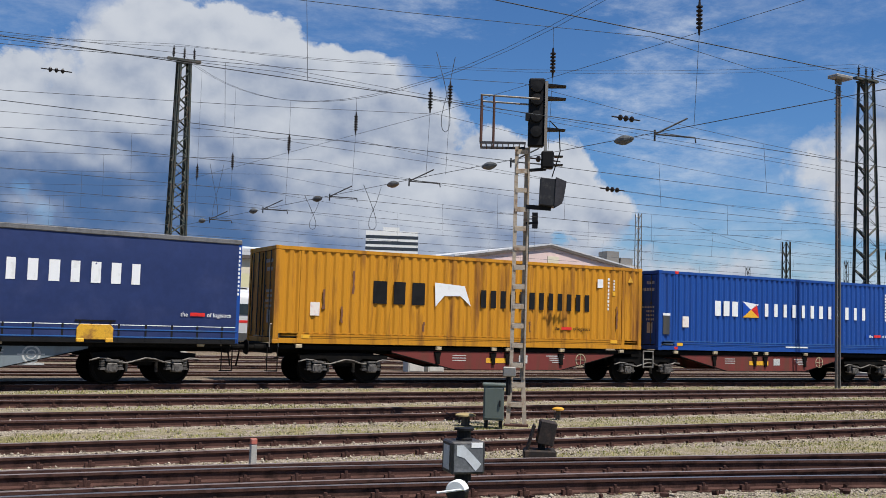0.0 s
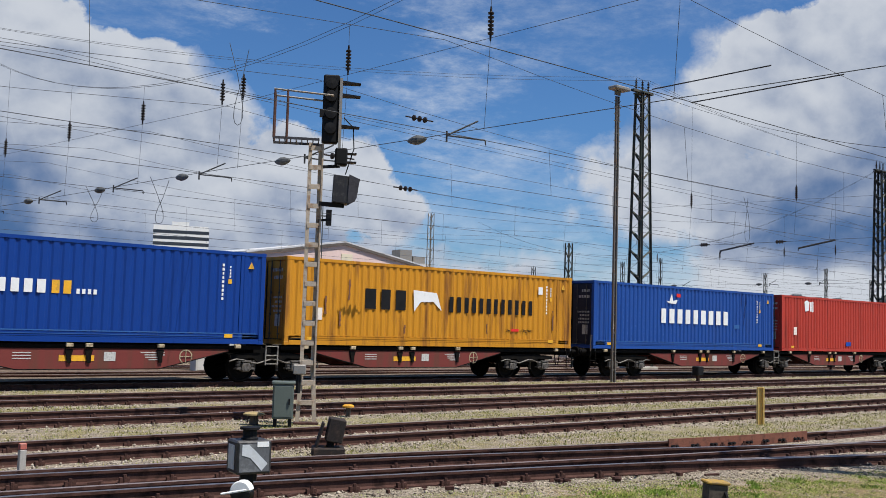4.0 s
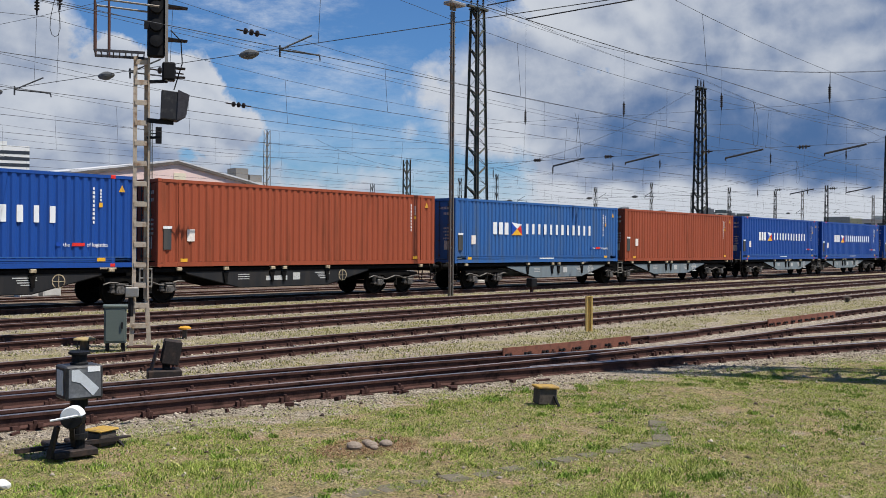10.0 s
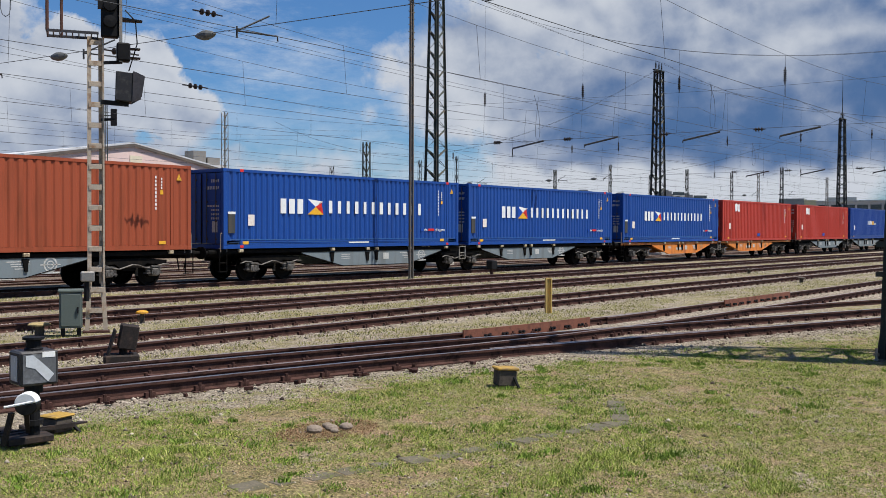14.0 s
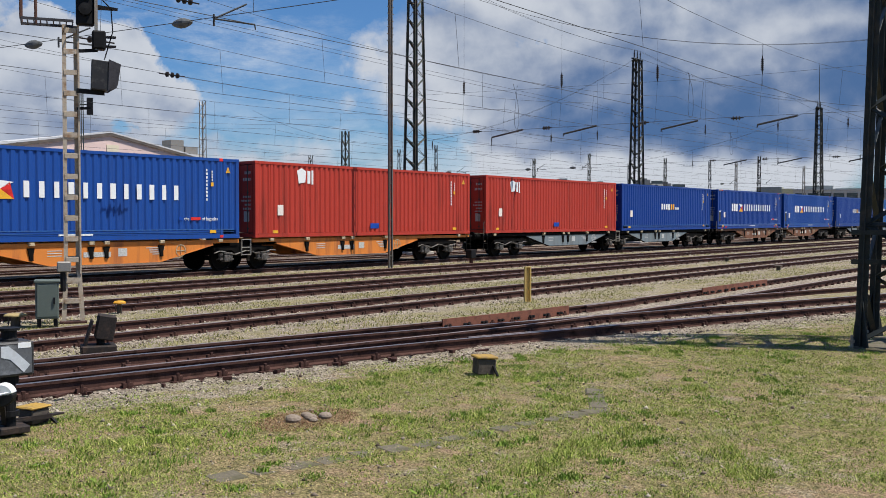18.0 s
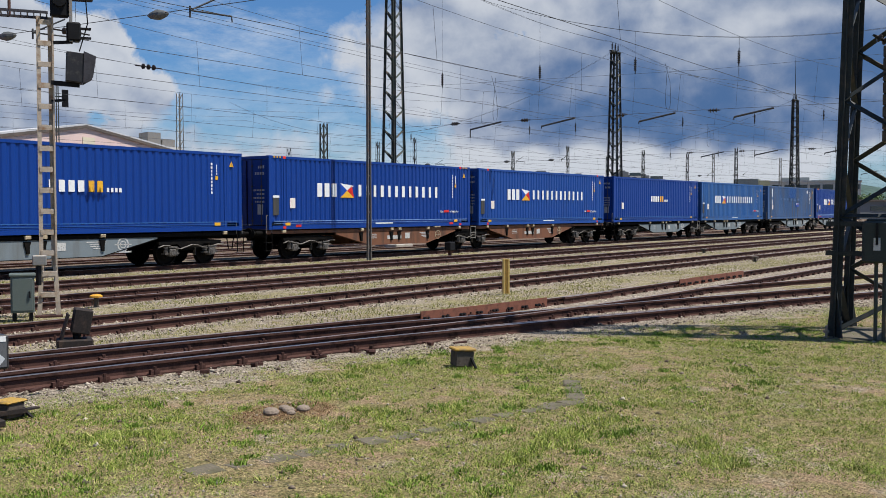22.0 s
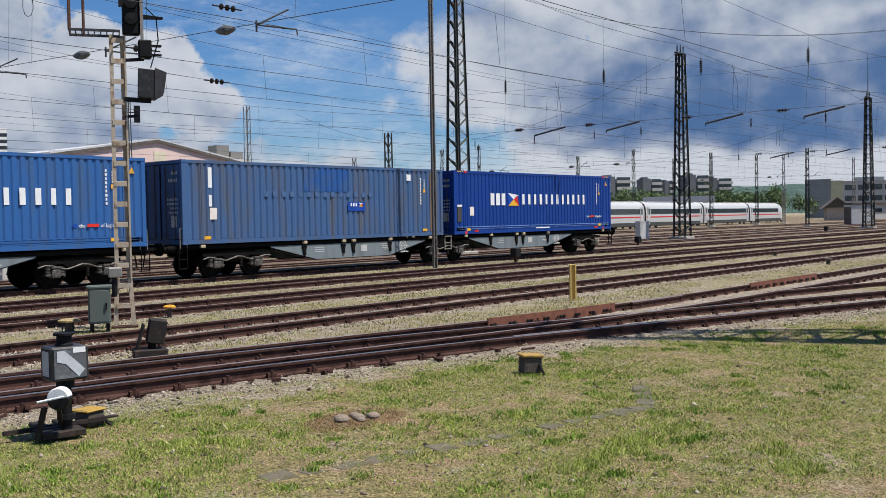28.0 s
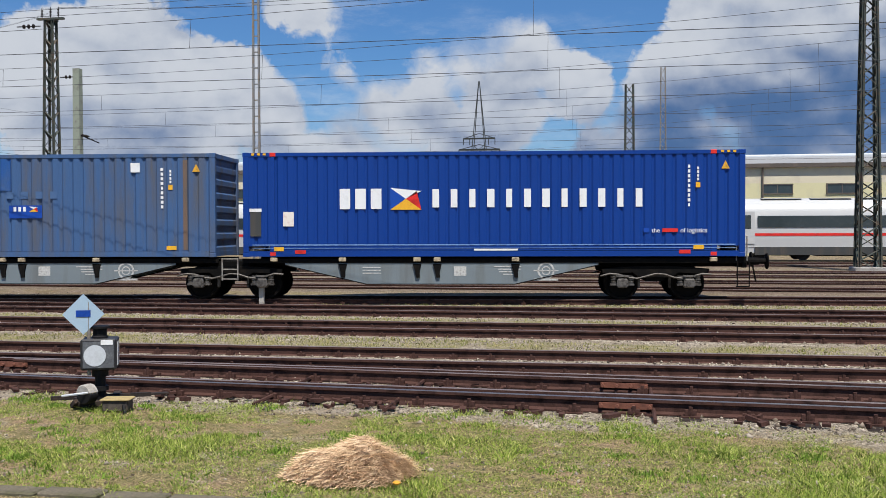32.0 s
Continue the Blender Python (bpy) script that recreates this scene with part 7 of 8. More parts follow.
def coach(ln, nose=0):
    """nose: -1 or 1 for an end with a slanting nose."""
    t = thing("passenger_coach", pose(0, 0, 0), "white passenger coach with a dark window band and a red stripe", "train coach", "coaches of the standing train")
    sec = coach_section()
    bm = bmesh.new()
    n = 24
    rings = []
    for k in range(n + 1):
        x = -ln / 2 + 0.2 + (ln - 0.4) * k / n
        s = 1.0
        if nose:
            d = (ln / 2 - 0.2 - x * nose)
            if d < 4.5:
                s = max(0.18, math.sqrt(max(0.0, 1 - (1 - d / 4.5) ** 2.2)))
        rings.append([bm.verts.new((x, y * (0.45 + 0.55 * s), 0.45 + (z - 0.45) * (0.35 + 0.65 * s))) for y, z in sec])
    for a, b in zip(rings, rings[1:]):
        for i in range(len(sec) - 1):
            bm.faces.new((a[i], b[i], b[i + 1], a[i + 1]))
    bm.faces.new(rings[0][::-1])
    bm.faces.new(rings[-1])
    part("body", bm, M["icewhite"], t, smooth=True)
    lo, hi = -ln / 2 + (1.9 if nose >= 0 else 5.5), ln / 2 - (1.9 if nose <= 0 else 5.5)
    yf = -1.457
    part("window_band", boxes((((lo + hi) / 2, yf, 2.42), (hi - lo, 0.03, 0.72))), M["glassdark"], t, "dark continuous window band")
    part("stripe", boxes((((lo + hi) / 2, yf + 0.002, 1.62), (ln - (1.0 if not nose else 5), 0.02, 0.16))), M["lred"], t, "red stripe")
    part("lower_panel", boxes(((0, -1.425, 0.85), (ln - (1.0 if not nose else 6), 0.03, 0.03))), M["cabpale"], t)
    for x in (-ln / 2 + 1.25, ln / 2 - 1.25):
        if nose * x > 0:
            continue
        part("door", boxes(((x, yf, 2.05), (0.95, 0.03, 2.0))), M["icewhite"], t)
        part("door_window", boxes(((x, yf - 0.018, 2.4), (0.5, 0.012, 0.85))), M["glassdark"], t)
    part("skirt", boxes(((0, -1.44, 0.6), (ln * (0.86 if not nose else 0.7), 0.06, 0.5))), M["darkgrey"], t)
    part("underframe", bevel(boxes(((0, 0, 0.55), (ln * 0.56, 2.6, 0.55))), 0.05), M["ink"], t)
    for x in (-ln / 2 + 3.4, ln / 2 - 3.4):
        bm = boxes(((x, 0, 0.45), (3.4, 2.3, 0.3)))
        for q in (-1.25, 1.25):
            for s in (-1.1, 1.1):
                tube(bm, (x + q, s - 0.06, 0.45), (x + q, s + 0.06, 0.45), 0.45, 16)
        part("bogie", bm, M["ink"], t)
    for k in range(7):
        part("roof_panel", boxes(((-ln * 0.36 + ln * 0.12 * k, 0, 3.88), (ln * 0.1, 1.5, 0.05))), M["cabpale"], t)
    part("gangway", boxes(((-ln / 2 + 0.1, 0, 2.1), (0.3, 2.2, 2.9))), M["ink"], t)
    return t


def passenger_train():
    mid = coach(24.6)
    mid.matrix_basis = pose(19.2, 66.4, 0)
    x = 19.2 - 24.775
    while x > -90:
        copy_thing(mid, pose(x, 66.4, 0))
        x -= 24.775
    copy_thing(mid, pose(43.9, 66.4, 0))
    right = coach(24.4, 1)
    right.matrix_basis = pose(68.2, 66.4, 0)
    left = coach(24.4, -1)
    a = math.degrees(math.atan(0.104))
    d = Vector((math.cos(radians(a)), math.sin(radians(a))))
    p = Vector((80.4, 66.4))
    for k in range(5):
        c = p + d * (12.3 + 24.775 * k)
        m = pose(c.x, c.y, 0, 0, 0, a)
        if k == 0:
            left.matrix_basis = m
        elif k == 4:
            copy_thing(right, m)
        else:
            copy_thing(mid, m)


def window(parent, x, y, z, w, h, bars=(2, 4), sash="white", depth=0.12):
    wd = part("window", boxes(((x, y + depth, z), (w, 0.02, h))), M["glassdark"], parent)
    bm = boxes(((x, y + 0.04, z + h / 2), (w + 0.12, 0.12, 0.08)), ((x, y + 0.04, z - h / 2), (w + 0.12, 0.14, 0.08)), ((x - w / 2, y + 0.04, z), (0.08, 0.12, h)), ((x + w / 2, y + 0.04, z), (0.08, 0.12, h)))
    part("window_frame", bm, M[sash], wd)
    bm = bmesh.new()
    for i in range(1, bars[0]):
        box(bm, (x - w / 2 + w * i / bars[0], y + depth - 0.03, z), (0.05, 0.04, h))
    for i in range(1, bars[1]):
        box(bm, (x, y + depth - 0.03, z - h / 2 + h * i / bars[1]), (w, 0.04, 0.05))
    if bars != (1, 1):
        part("glazing_bar", bm, M[sash], wd)
    return wd


M["tintglass"] = mat("tinted_ribbon_glass", (0.03, 0.04, 0.055), 0.5, 0, (0.05, 0.06, 0.075), 0.5, 0.5, 0, 20, 0.1, spec=0.2)


def halls():
    # long low hall
    t = thing("yard_hall", pose(0, 80, G0), "long low hall with pale yellow walls and a flat roof", "building")
    part("wall", boxes(((-18, 6, 2.8), (124, 12, 5.6))), M["byellow"], t)
    part("upper_wall", boxes(((-18, 6, 6.2), (124, 12.0, 1.2))), M["bexterior"], t)
    part("roof", boxes(((-18, 6, 6.95), (125, 12.6, 0.3))), M["roofdark"], t)
    part("roof_sheet", boxes(((-18, 7, 7.5), (125, 10, 0.5))), M["roofwhite"], t)
    part("rooflight", bevel(boxes(((-18, 7.5, 7.95), (118, 4, 0.5))), 0.1), M["glasspale"], t)
    for k in range(26):
        window(t, -77 + 4.7 * k, -0.06, 5.15, 2.2, 0.72, (2, 1), "roofdark", 0.04)
    for k in range(9):
        part("downpipe", tube(bmesh.new(), (-74 + 14.2 * k, -0.1, 0), (-74 + 14.2 * k, -0.1, 6.9), 0.07, 8), M["roofdark"], t)
    # gabled hall
    t = thing("gabled_hall", pose(54.7, 80, G0), "pale pink gabled hall with large gridded windows", "building")
    bm = prism(bmesh.new(), [(-9.9, 0), (9.9, 0), (9.9, 7.95), (0, 9.6), (-9.9, 8.15)], 0, 30)
    part("wall", bm, M["bpink"], t)
    for s, z in ((-1, 8.15), (1, 7.95)):
        bm = bmesh.new()
        beam(bm, (s * 10.6, 15.5, z + 0.02), (0, 15.5, 9.85), 31.2, 0.3)
        part("roof", bm, M["roofwhite"], t)
        bm = beam(bmesh.new(), (s * 10.6, -0.14, z - 0.12), (0, -0.14, 9.72), 0.1, 0.26)
        part("verge_board", bm, M["roofdark"], t)
    for x in (-7.2, 0.0, 7.2):
        window(t, x, -0.06, 4.9, 2.9, 3.0, (3, 3), "white", 0.04)
    part("cornice", boxes(((0, -0.08, 6.75), (19.8, 0.14, 0.12))), M["bexterior"], t)
    part("base_band", boxes(((0, -0.03, 2.6), (19.85, 0.05, 1.9))), M["byellow"], t)
    part("gable_sign", boxes(((0.3, -0.03, 8.3), (1.3, 0.06, 0.9))), M["bexterior"], t)
    for x in (-3.6, 3.6):
        part("downpipe", tube(bmesh.new(), (x, -0.1, 0), (x, -0.1, 6.7), 0.08, 8), M["roofdark"], t)
    # lean-to between the two
    t = thing("side_hall", pose(40.6, 80.6, G0), "side hall with a pale sloping roof beside the gabled hall", "building")
    part("wall", prism(bmesh.new(), [(-4.6, 0), (4.3, 0), (4.3, 7.6), (-4.6, 6.4)], 0, 16), M["byellow"], t)
    part("roof", beam(bmesh.new(), (-5.6, 7.6, 6.5), (4.3, 7.6, 7.95), 17, 0.3), M["roofwhite"], t)
    for x in (-2.2, 1.8):
        window(t, x, -0.06, 4.4, 2.0, 0.9, (2, 1), "roofdark", 0.04)
    # low white hall with sprayed walls
    t = thing("white_hall", pose(79.5, 82, G0), "off-white hall with sprayed paint on its upper wall", "building")
    part("wall", boxes(((0, 6, 3.1), (29, 12, 6.2))), M["bwhite"], t)
    part("roof", boxes(((0, 6, 6.5), (30, 13, 0.5))), M["roofdark"], t)
    part("rooflight", bevel(boxes(((-1, 7, 7.0), (26, 6, 0.8))), 0.15), M["roofwhite"], t)
    for k in range(6):
        window(t, -12 + 4.9 * k, -0.06, 4.0, 2.0, 0.6, (2, 1), "roofdark", 0.04)
    rng = random.Random(2)
    for x0, m in ((-4.5, "graffiti"), (-2.0, "cabpale"), (1.5, "ink"), (4.5, "cabpale"), (8.0, "graffiti"), (11.0, "graffiti")):
        bm = bmesh.new()
        for i in range(7):
            x, z = x0 + rng.uniform(-1.2, 1.2), 5.2 + rng.uniform(-0.5, 0.5)
            beam(bm, (x, -0.02, z), (x + rng.uniform(-0.6, 0.6), -0.02, z + rng.uniform(-0.5, 0.5)), 0.02, 0.34)
        part("sprayed_paint", bm, M[m], t)
    # striped office block
    t = thing("office_block", pose(236, 500, 0, 0, 0, -25), "white office block with dark ribbon windows", "building")
    part("wall", boxes(((0, 12, 25.8), (29, 24, 51.6))), M["white"], t)
    for k in range(15):
        part("window", boxes(((0, 0.04, 3.4 + 3.2 * k), (29.1, 0.2, 1.75))), M["tintglass"], t)
    part("roof", boxes(((-0.5, 12, 53.0), (9, 10, 2.8))), M["cabpale"], t)
    # roofs with plant behind the gabled hall
    t = thing("rooftop_block", pose(97, 130, 0, 0, 0, -10), "grey flat-roofed block with rooftop plant", "building")
    part("wall", boxes(((0, 5, 6.1), (17, 10, 12.2))), M["bwhite"], t)
    for x, h in ((-6, 0.9), (-2, 1.4), (4.5, 2.2), (7, 1.2)):
        part("plant_unit", boxes(((x, 3, 12.2 + h / 2), (2.2, 3, h))), M["steel"], t)


M["glasspale"] = mat("hazy_rooflight_glass", (0.5, 0.53, 0.55), 0.3, 0, (0.4, 0.42, 0.43), 0.4, 0.5, 0, 20, 0.05)
M["factgrey"] = mat("grey_green_cladding", (0.26, 0.28, 0.27), 0.8, 0, (0.22, 0.24, 0.23), 0.2, 0.5, 0, 10, 0.08)
M["aptgrey"] = mat("grey_render", (0.17, 0.18, 0.19), 0.9, 0, (0.12, 0.13, 0.14), 0.2, 0.5, 0, 10, 0.08)


def apartments():
    first = None
    rng = random.Random(6)
    for az, d, w, el in ((54.5, 400, 1.05, 2.23), (58.64, 405, 0.95, 2.18), (60.09, 410, 0.72, 2.32), (62.02, 420, 0.5, 2.15), (62.99, 430, 0.3, 1.97), (64.49, 430, 0.62, 2.3), (65.64, 440, 0.7, 2.09), (56.4, 410, 0.7, 1.9)):
        a = radians(az)
        m = pose(d * math.sin(a), d * math.cos(a), 0, 0, 0, -az + 14) @ Matrix.Diagonal((w, 1, d * math.tan(radians(el)) / 17.7 + 0.11, 1))
        if first is None:
            t = first = thing("apartment_block", m, "grey apartment block with white balconies behind trees", "building", "apartment blocks")
            part("wall", boxes(((-4, 6, 8.5), (6, 12, 17)), ((3, 7, 8), (9, 10, 16))), M["aptgrey"], t)
            for k in range(6):
                part("balcony", boxes(((4.0, 1.0, 2.4 + 2.5 * k), (8, 2.2, 1.1))), M["bwhite"], t)
                part("window", boxes(((4.0, 1.9, 3.7 + 2.5 * k), (7.4, 0.2, 1.1))), M["glassdark"], t)
            part("roof", boxes(((-4, 6, 17.3), (4, 6, 0.8))), M["aptgrey"], t)
        else:
            copy_thing(first, m)
    # a long pale factory at the far right
    t = thing("factory_block", pose(334, 106, 0, 0, 0, -76), "pale factory block with rows of windows and a tall grey part", "building")
    part("wall", boxes(((11.5, 8, 5.7), (28, 16, 11.4))), M["bwhite"], t)
    part("tower_wall", boxes(((-10.2, 5, 6.3), (8, 10, 12.6))), M["factgrey"], t)
    part("end_wall", boxes(((-4.35, 4, 6.0), (3.7, 8, 12.0))), M["byellow"], t)
    part("roof", boxes(((11.5, 8, 11.6), (28.6, 16.6, 0.4))), M["roofwhite"], t)
    part("roof_plant", boxes(((5.0, 8, 12.4), (9, 6, 1.2))), M["factgrey"], t)
    for k in range(3):
        for q in range(7):
            window(t, -0.3 + 3.95 * q, -0.06, 2.6 + 3.5 * k, 3.2, 1.6, (2, 1), "roofdark", 0.06)
    t = thing("platform_shed", pose(226.7, 75, 0, 0, 0, -64), "small dark-roofed gabled hut at the yard's end", "building")
    part("wall", boxes(((0, 3, 1.4), (4.2, 5, 2.8))), M["hutbeige"], t)
    part("roof", prism(bmesh.new(), [(-3.2, 2.6), (-2.9, 2.5), (0, 4.7), (2.9, 2.5), (3.2, 2.6), (0, 5.1)], -0.5, 6.5), M["roofdark"], t)
    part("gable", prism(bmesh.new(), [(-2.5, 2.8), (2.5, 2.8), (0, 4.7)], 0.0, 6.0), M["roofdark"], t)
    t = thing("switchgear_container", pose(157, 48.8, G0, 0, 0, -48), "dark and pale grey switchgear container beside the tracks", "container")
    part("body", bevel(boxes(((0, 0, 1.5), (3.4, 2.6, 3.0))), 0.04), M["cabpale"], t)
    part("door", boxes(((-1.72, 0, 1.4), (0.06, 2.3, 2.6))), M["roofdark"], t)
    part("roof", boxes(((0, 0, 3.06), (3.6, 2.8, 0.12))), M["roofdark"], t)
    # pale flat roofs behind the standing train
    t = thing("platform_roof", pose(224, 112, 0, 0, 0, -63.5), "long pale flat platform roof on posts", "building")
    part("roof", boxes(((0, 2, 5.6), (17, 6, 1.4))), M["roofwhite"], t)
    for k in range(4):
        part("post", boxes(((-7.5 + 5 * k, 2, 2.45), (0.4, 0.4, 4.9))), M["steel"], t)


def tree(x, y, h, w, seed):
    rng = np.random.default_rng(seed)
    t = thing("tree", pose(x, y, G0), "leafy green tree with an uneven crown in the distance", "tree", "trees beyond the yard")
    bm = tube(bmesh.new(), (0, 0, 0), (0.1, 0, h * 0.55), 0.22, 8, 0.12)
    for k in range(5):
        a = 2 * math.pi * k / 5
        tube(bm, (0.05, 0, h * (0.3 + 0.06 * k)), (math.cos(a) * w * 0.35, math.sin(a) * w * 0.35, h * (0.55 + 0.07 * k)), 0.09, 6, 0.03)
    part("trunk", bm, M["sleeper"], t)
    n = 5200
    cl = rng.normal(0, 1, (14, 3)) * np.array([w * 0.26, w * 0.26, h * 0.17]) + np.array([0, 0, h * 0.62])
    c = cl[rng.integers(0, 14, n)] + rng.normal(0, 1, (n, 3)) * w * 0.10
    u, v = rng.normal(0, 1, (n, 3)), rng.normal(0, 1, (n, 3))
    s = w * 0.03
    vs = np.stack([c - u * s, c + u * s * 0.6 + v * s * 0.4, c + v * s], 1).reshape(-1, 3)
    me = bpy.data.meshes.new("crown")
    me.from_pydata(vs.tolist(), [], np.arange(3 * n).reshape(-1, 3).tolist())
    me.materials.append(M["foliage"])
    part("crown", me, None, t)["kind"] = "stuff"
    return t


def distance():
    rng = random.Random(9)
    for az, d in ((54.6, 250), (59.2, 330), (60.9, 340), (62.4, 330), (64.2, 345), (65.8, 340), (67.5, 350), (57.0, 270), (58.2, 300), (61.7, 300), (68.2, 300), (55.6, 260), (63.2, 310), (66.7, 320), (76.5, 330), (50.5, 260), (51.8, 270), (49.4, 280), (-24, 190), (-21.5, 200), (-18.8, 190)):
        a = radians(az)
        tree(d * math.sin(a), d * math.cos(a), rng.uniform(6.5, 9.5), rng.uniform(9, 14), rng.randrange(9999))
    # low grey blocks that close the yard's far side
    for az, d, w, h, m in ((-6, 170, 60, 4.5, "bwhite"), (-24, 180, 60, 5, "bwhite"), (10, 210, 50, 6, "cabpale"), (52, 240, 50, 5.5, "bwhite"), (77, 260, 50, 3.4, "bwhite"), (81, 260, 50, 4, "aptgrey")):
        a = radians(az)
        t = thing("distant_shed", pose(d * math.sin(a), d * math.cos(a), 0, 0, 0, min(8, 40 - az) if az > 60 else -az), "low pale shed at the far side of the yard", "building", "distant sheds")
        part("wall", boxes(((0, 4, h / 2), (w, 8, h))), M[m], t)
        part("roof", boxes(((0, 4, h + 0.2), (w + 1, 9, 0.4))), M["roofdark"], t)
        for k in range(6):
            part("window", boxes(((-w * 0.4 + w * 0.16 * k, -0.05, h * 0.6), (w * 0.09, 0.12, h * 0.25))), M["glassdark"], t)
    # wooded ridge
    bm = bmesh.new()
    rows = []
    for i in range(140):
        az = radians(-60 + 165 * i / 139)
        up = 60 + 50 * noise.noise(Vector((i * 0.05, 0, 0))) + 16 * noise.noise(Vector((i * 0.33, 3, 0)))
        up += 88 * math.exp(-((math.degrees(az) - 46) / 10) ** 2)
        col = []
        for d, k in ((2100, 0.0), (2250, 0.45), (2400, 0.8), (2550, 1.0), (2800, 0.6)):
            col.append(bm.verts.new((d * math.sin(az), d * math.cos(az), -2 + up * k)))
        rows.append(col)
    for a, b in zip(rows, rows[1:]):
        for i in range(4):
            bm.faces.new((a[i], b[i], b[i + 1], a[i + 1]))
    tagged(part("wooded_ridge", bm, M["hill"], None, smooth=True), "distant wooded ridge on the horizon", "hill", kind="structure")


passenger_train()
halls()
apartments()
distance()


# ---- grass, weeds and stones ----
def value_noise(x, y, scale, seed):
    """Smooth noise on a grid, for many points at once."""
    g = np.random.default_rng(seed).random((256, 256))
    u, v = x / scale + 100.0, y / scale + 100.0
    i, j = np.floor(u).astype(int), np.floor(v).astype(int)
    fu, fv = u - i, v - j
    fu, fv = fu * fu * (3 - 2 * fu), fv * fv * (3 - 2 * fv)
    a, b = g[i % 256, j % 256], g[(i + 1) % 256, j % 256]
    c, d = g[i % 256, (j + 1) % 256], g[(i + 1) % 256, (j + 1) % 256]
    return (a * (1 - fu) + b * fu) * (1 - fv) + (c * (1 - fu) + d * fu) * fv


def edge_of_grass(x):
    xs = np.linspace(-40, 40, 161)
    return np.interp(x, xs, [near_edge(float(q)) for q in xs])


def blade_material(name, cols, rough=0.75):
    m = bpy.data.materials.new(name)
    m.use_nodes = True
    nt = m.node_tree
    b = nt.nodes["Principled BSDF"]
    b.inputs["Roughness"].default_value, b.inputs["Specular IOR Level"].default_value = rough, 0.2
    g = nt.nodes.new("ShaderNodeNewGeometry")
    r = nt.nodes.new("ShaderNodeValToRGB")
    r.color_ramp.elements[0].color, r.color_ramp.elements[1].color = (*cols[0], 1), (*cols[-1], 1)
    for k, c in enumerate(cols[1:-1]):
        r.color_ramp.elements.new((k + 1) / (len(cols) - 1)).color = (*c, 1)
    nt.links.new(g.outputs["Random Per Island"], r.inputs[0])
    nt.links.new(r.outputs[0], b.inputs["Base Color"])
    return m


def blades(name, px, py, h, w, material, label, category, lean=0.5, seed=1, z=None, wide=False):
    rng = np.random.default_rng(seed)
    n = len(px)
    a = rng.uniform(0, 2 * np.pi, n)
    l = rng.normal(0, lean, n) * h
    b = rng.uniform(0, 2 * np.pi, n)
    z0 = ground_heights(px, py) - 0.006 if z is None else z
    ox, oy = np.cos(a) * w, np.sin(a) * w
    tx, ty = np.cos(b) * l, np.sin(b) * l
    p0 = np.stack([px - ox, py - oy, z0], 1)
    p1 = np.stack([px + ox, py + oy, z0], 1)
    p2 = np.stack([px + tx * 0.35 + ox * 0.7, py + ty * 0.35 + oy * 0.7, z0 + h * 0.6], 1)
    p3 = np.stack([px + tx, py + ty, z0 + h], 1)
    if wide:
        vs = np.stack([p0, p1, p2, p3], 1).reshape(-1, 3)
        q = np.arange(n)[:, None] * 4
        fs = np.concatenate([q + np.array([[0, 1, 2]]), q + np.array([[0, 2, 3]])], 0)
    else:
        vs = np.stack([p0, p1, p3], 1).reshape(-1, 3)
        fs = np.arange(n)[:, None] * 3 + np.array([[0, 1, 2]])
    me = bpy.data.meshes.new(name)
    me.vertices.add(len(vs))
    me.vertices.foreach_set("co", vs.astype(np.float32).ravel())
    me.loops.add(len(fs) * 3)
    me.loops.foreach_set("vertex_index", fs.astype(np.int32).ravel())
    me.polygons.add(len(fs))
    me.polygons.foreach_set("loop_start", np.arange(0, len(fs) * 3, 3, dtype=np.int32))
    me.update()
    me.materials.append(material)
    return tagged(part(name, me, None), label, category, kind="stuff")


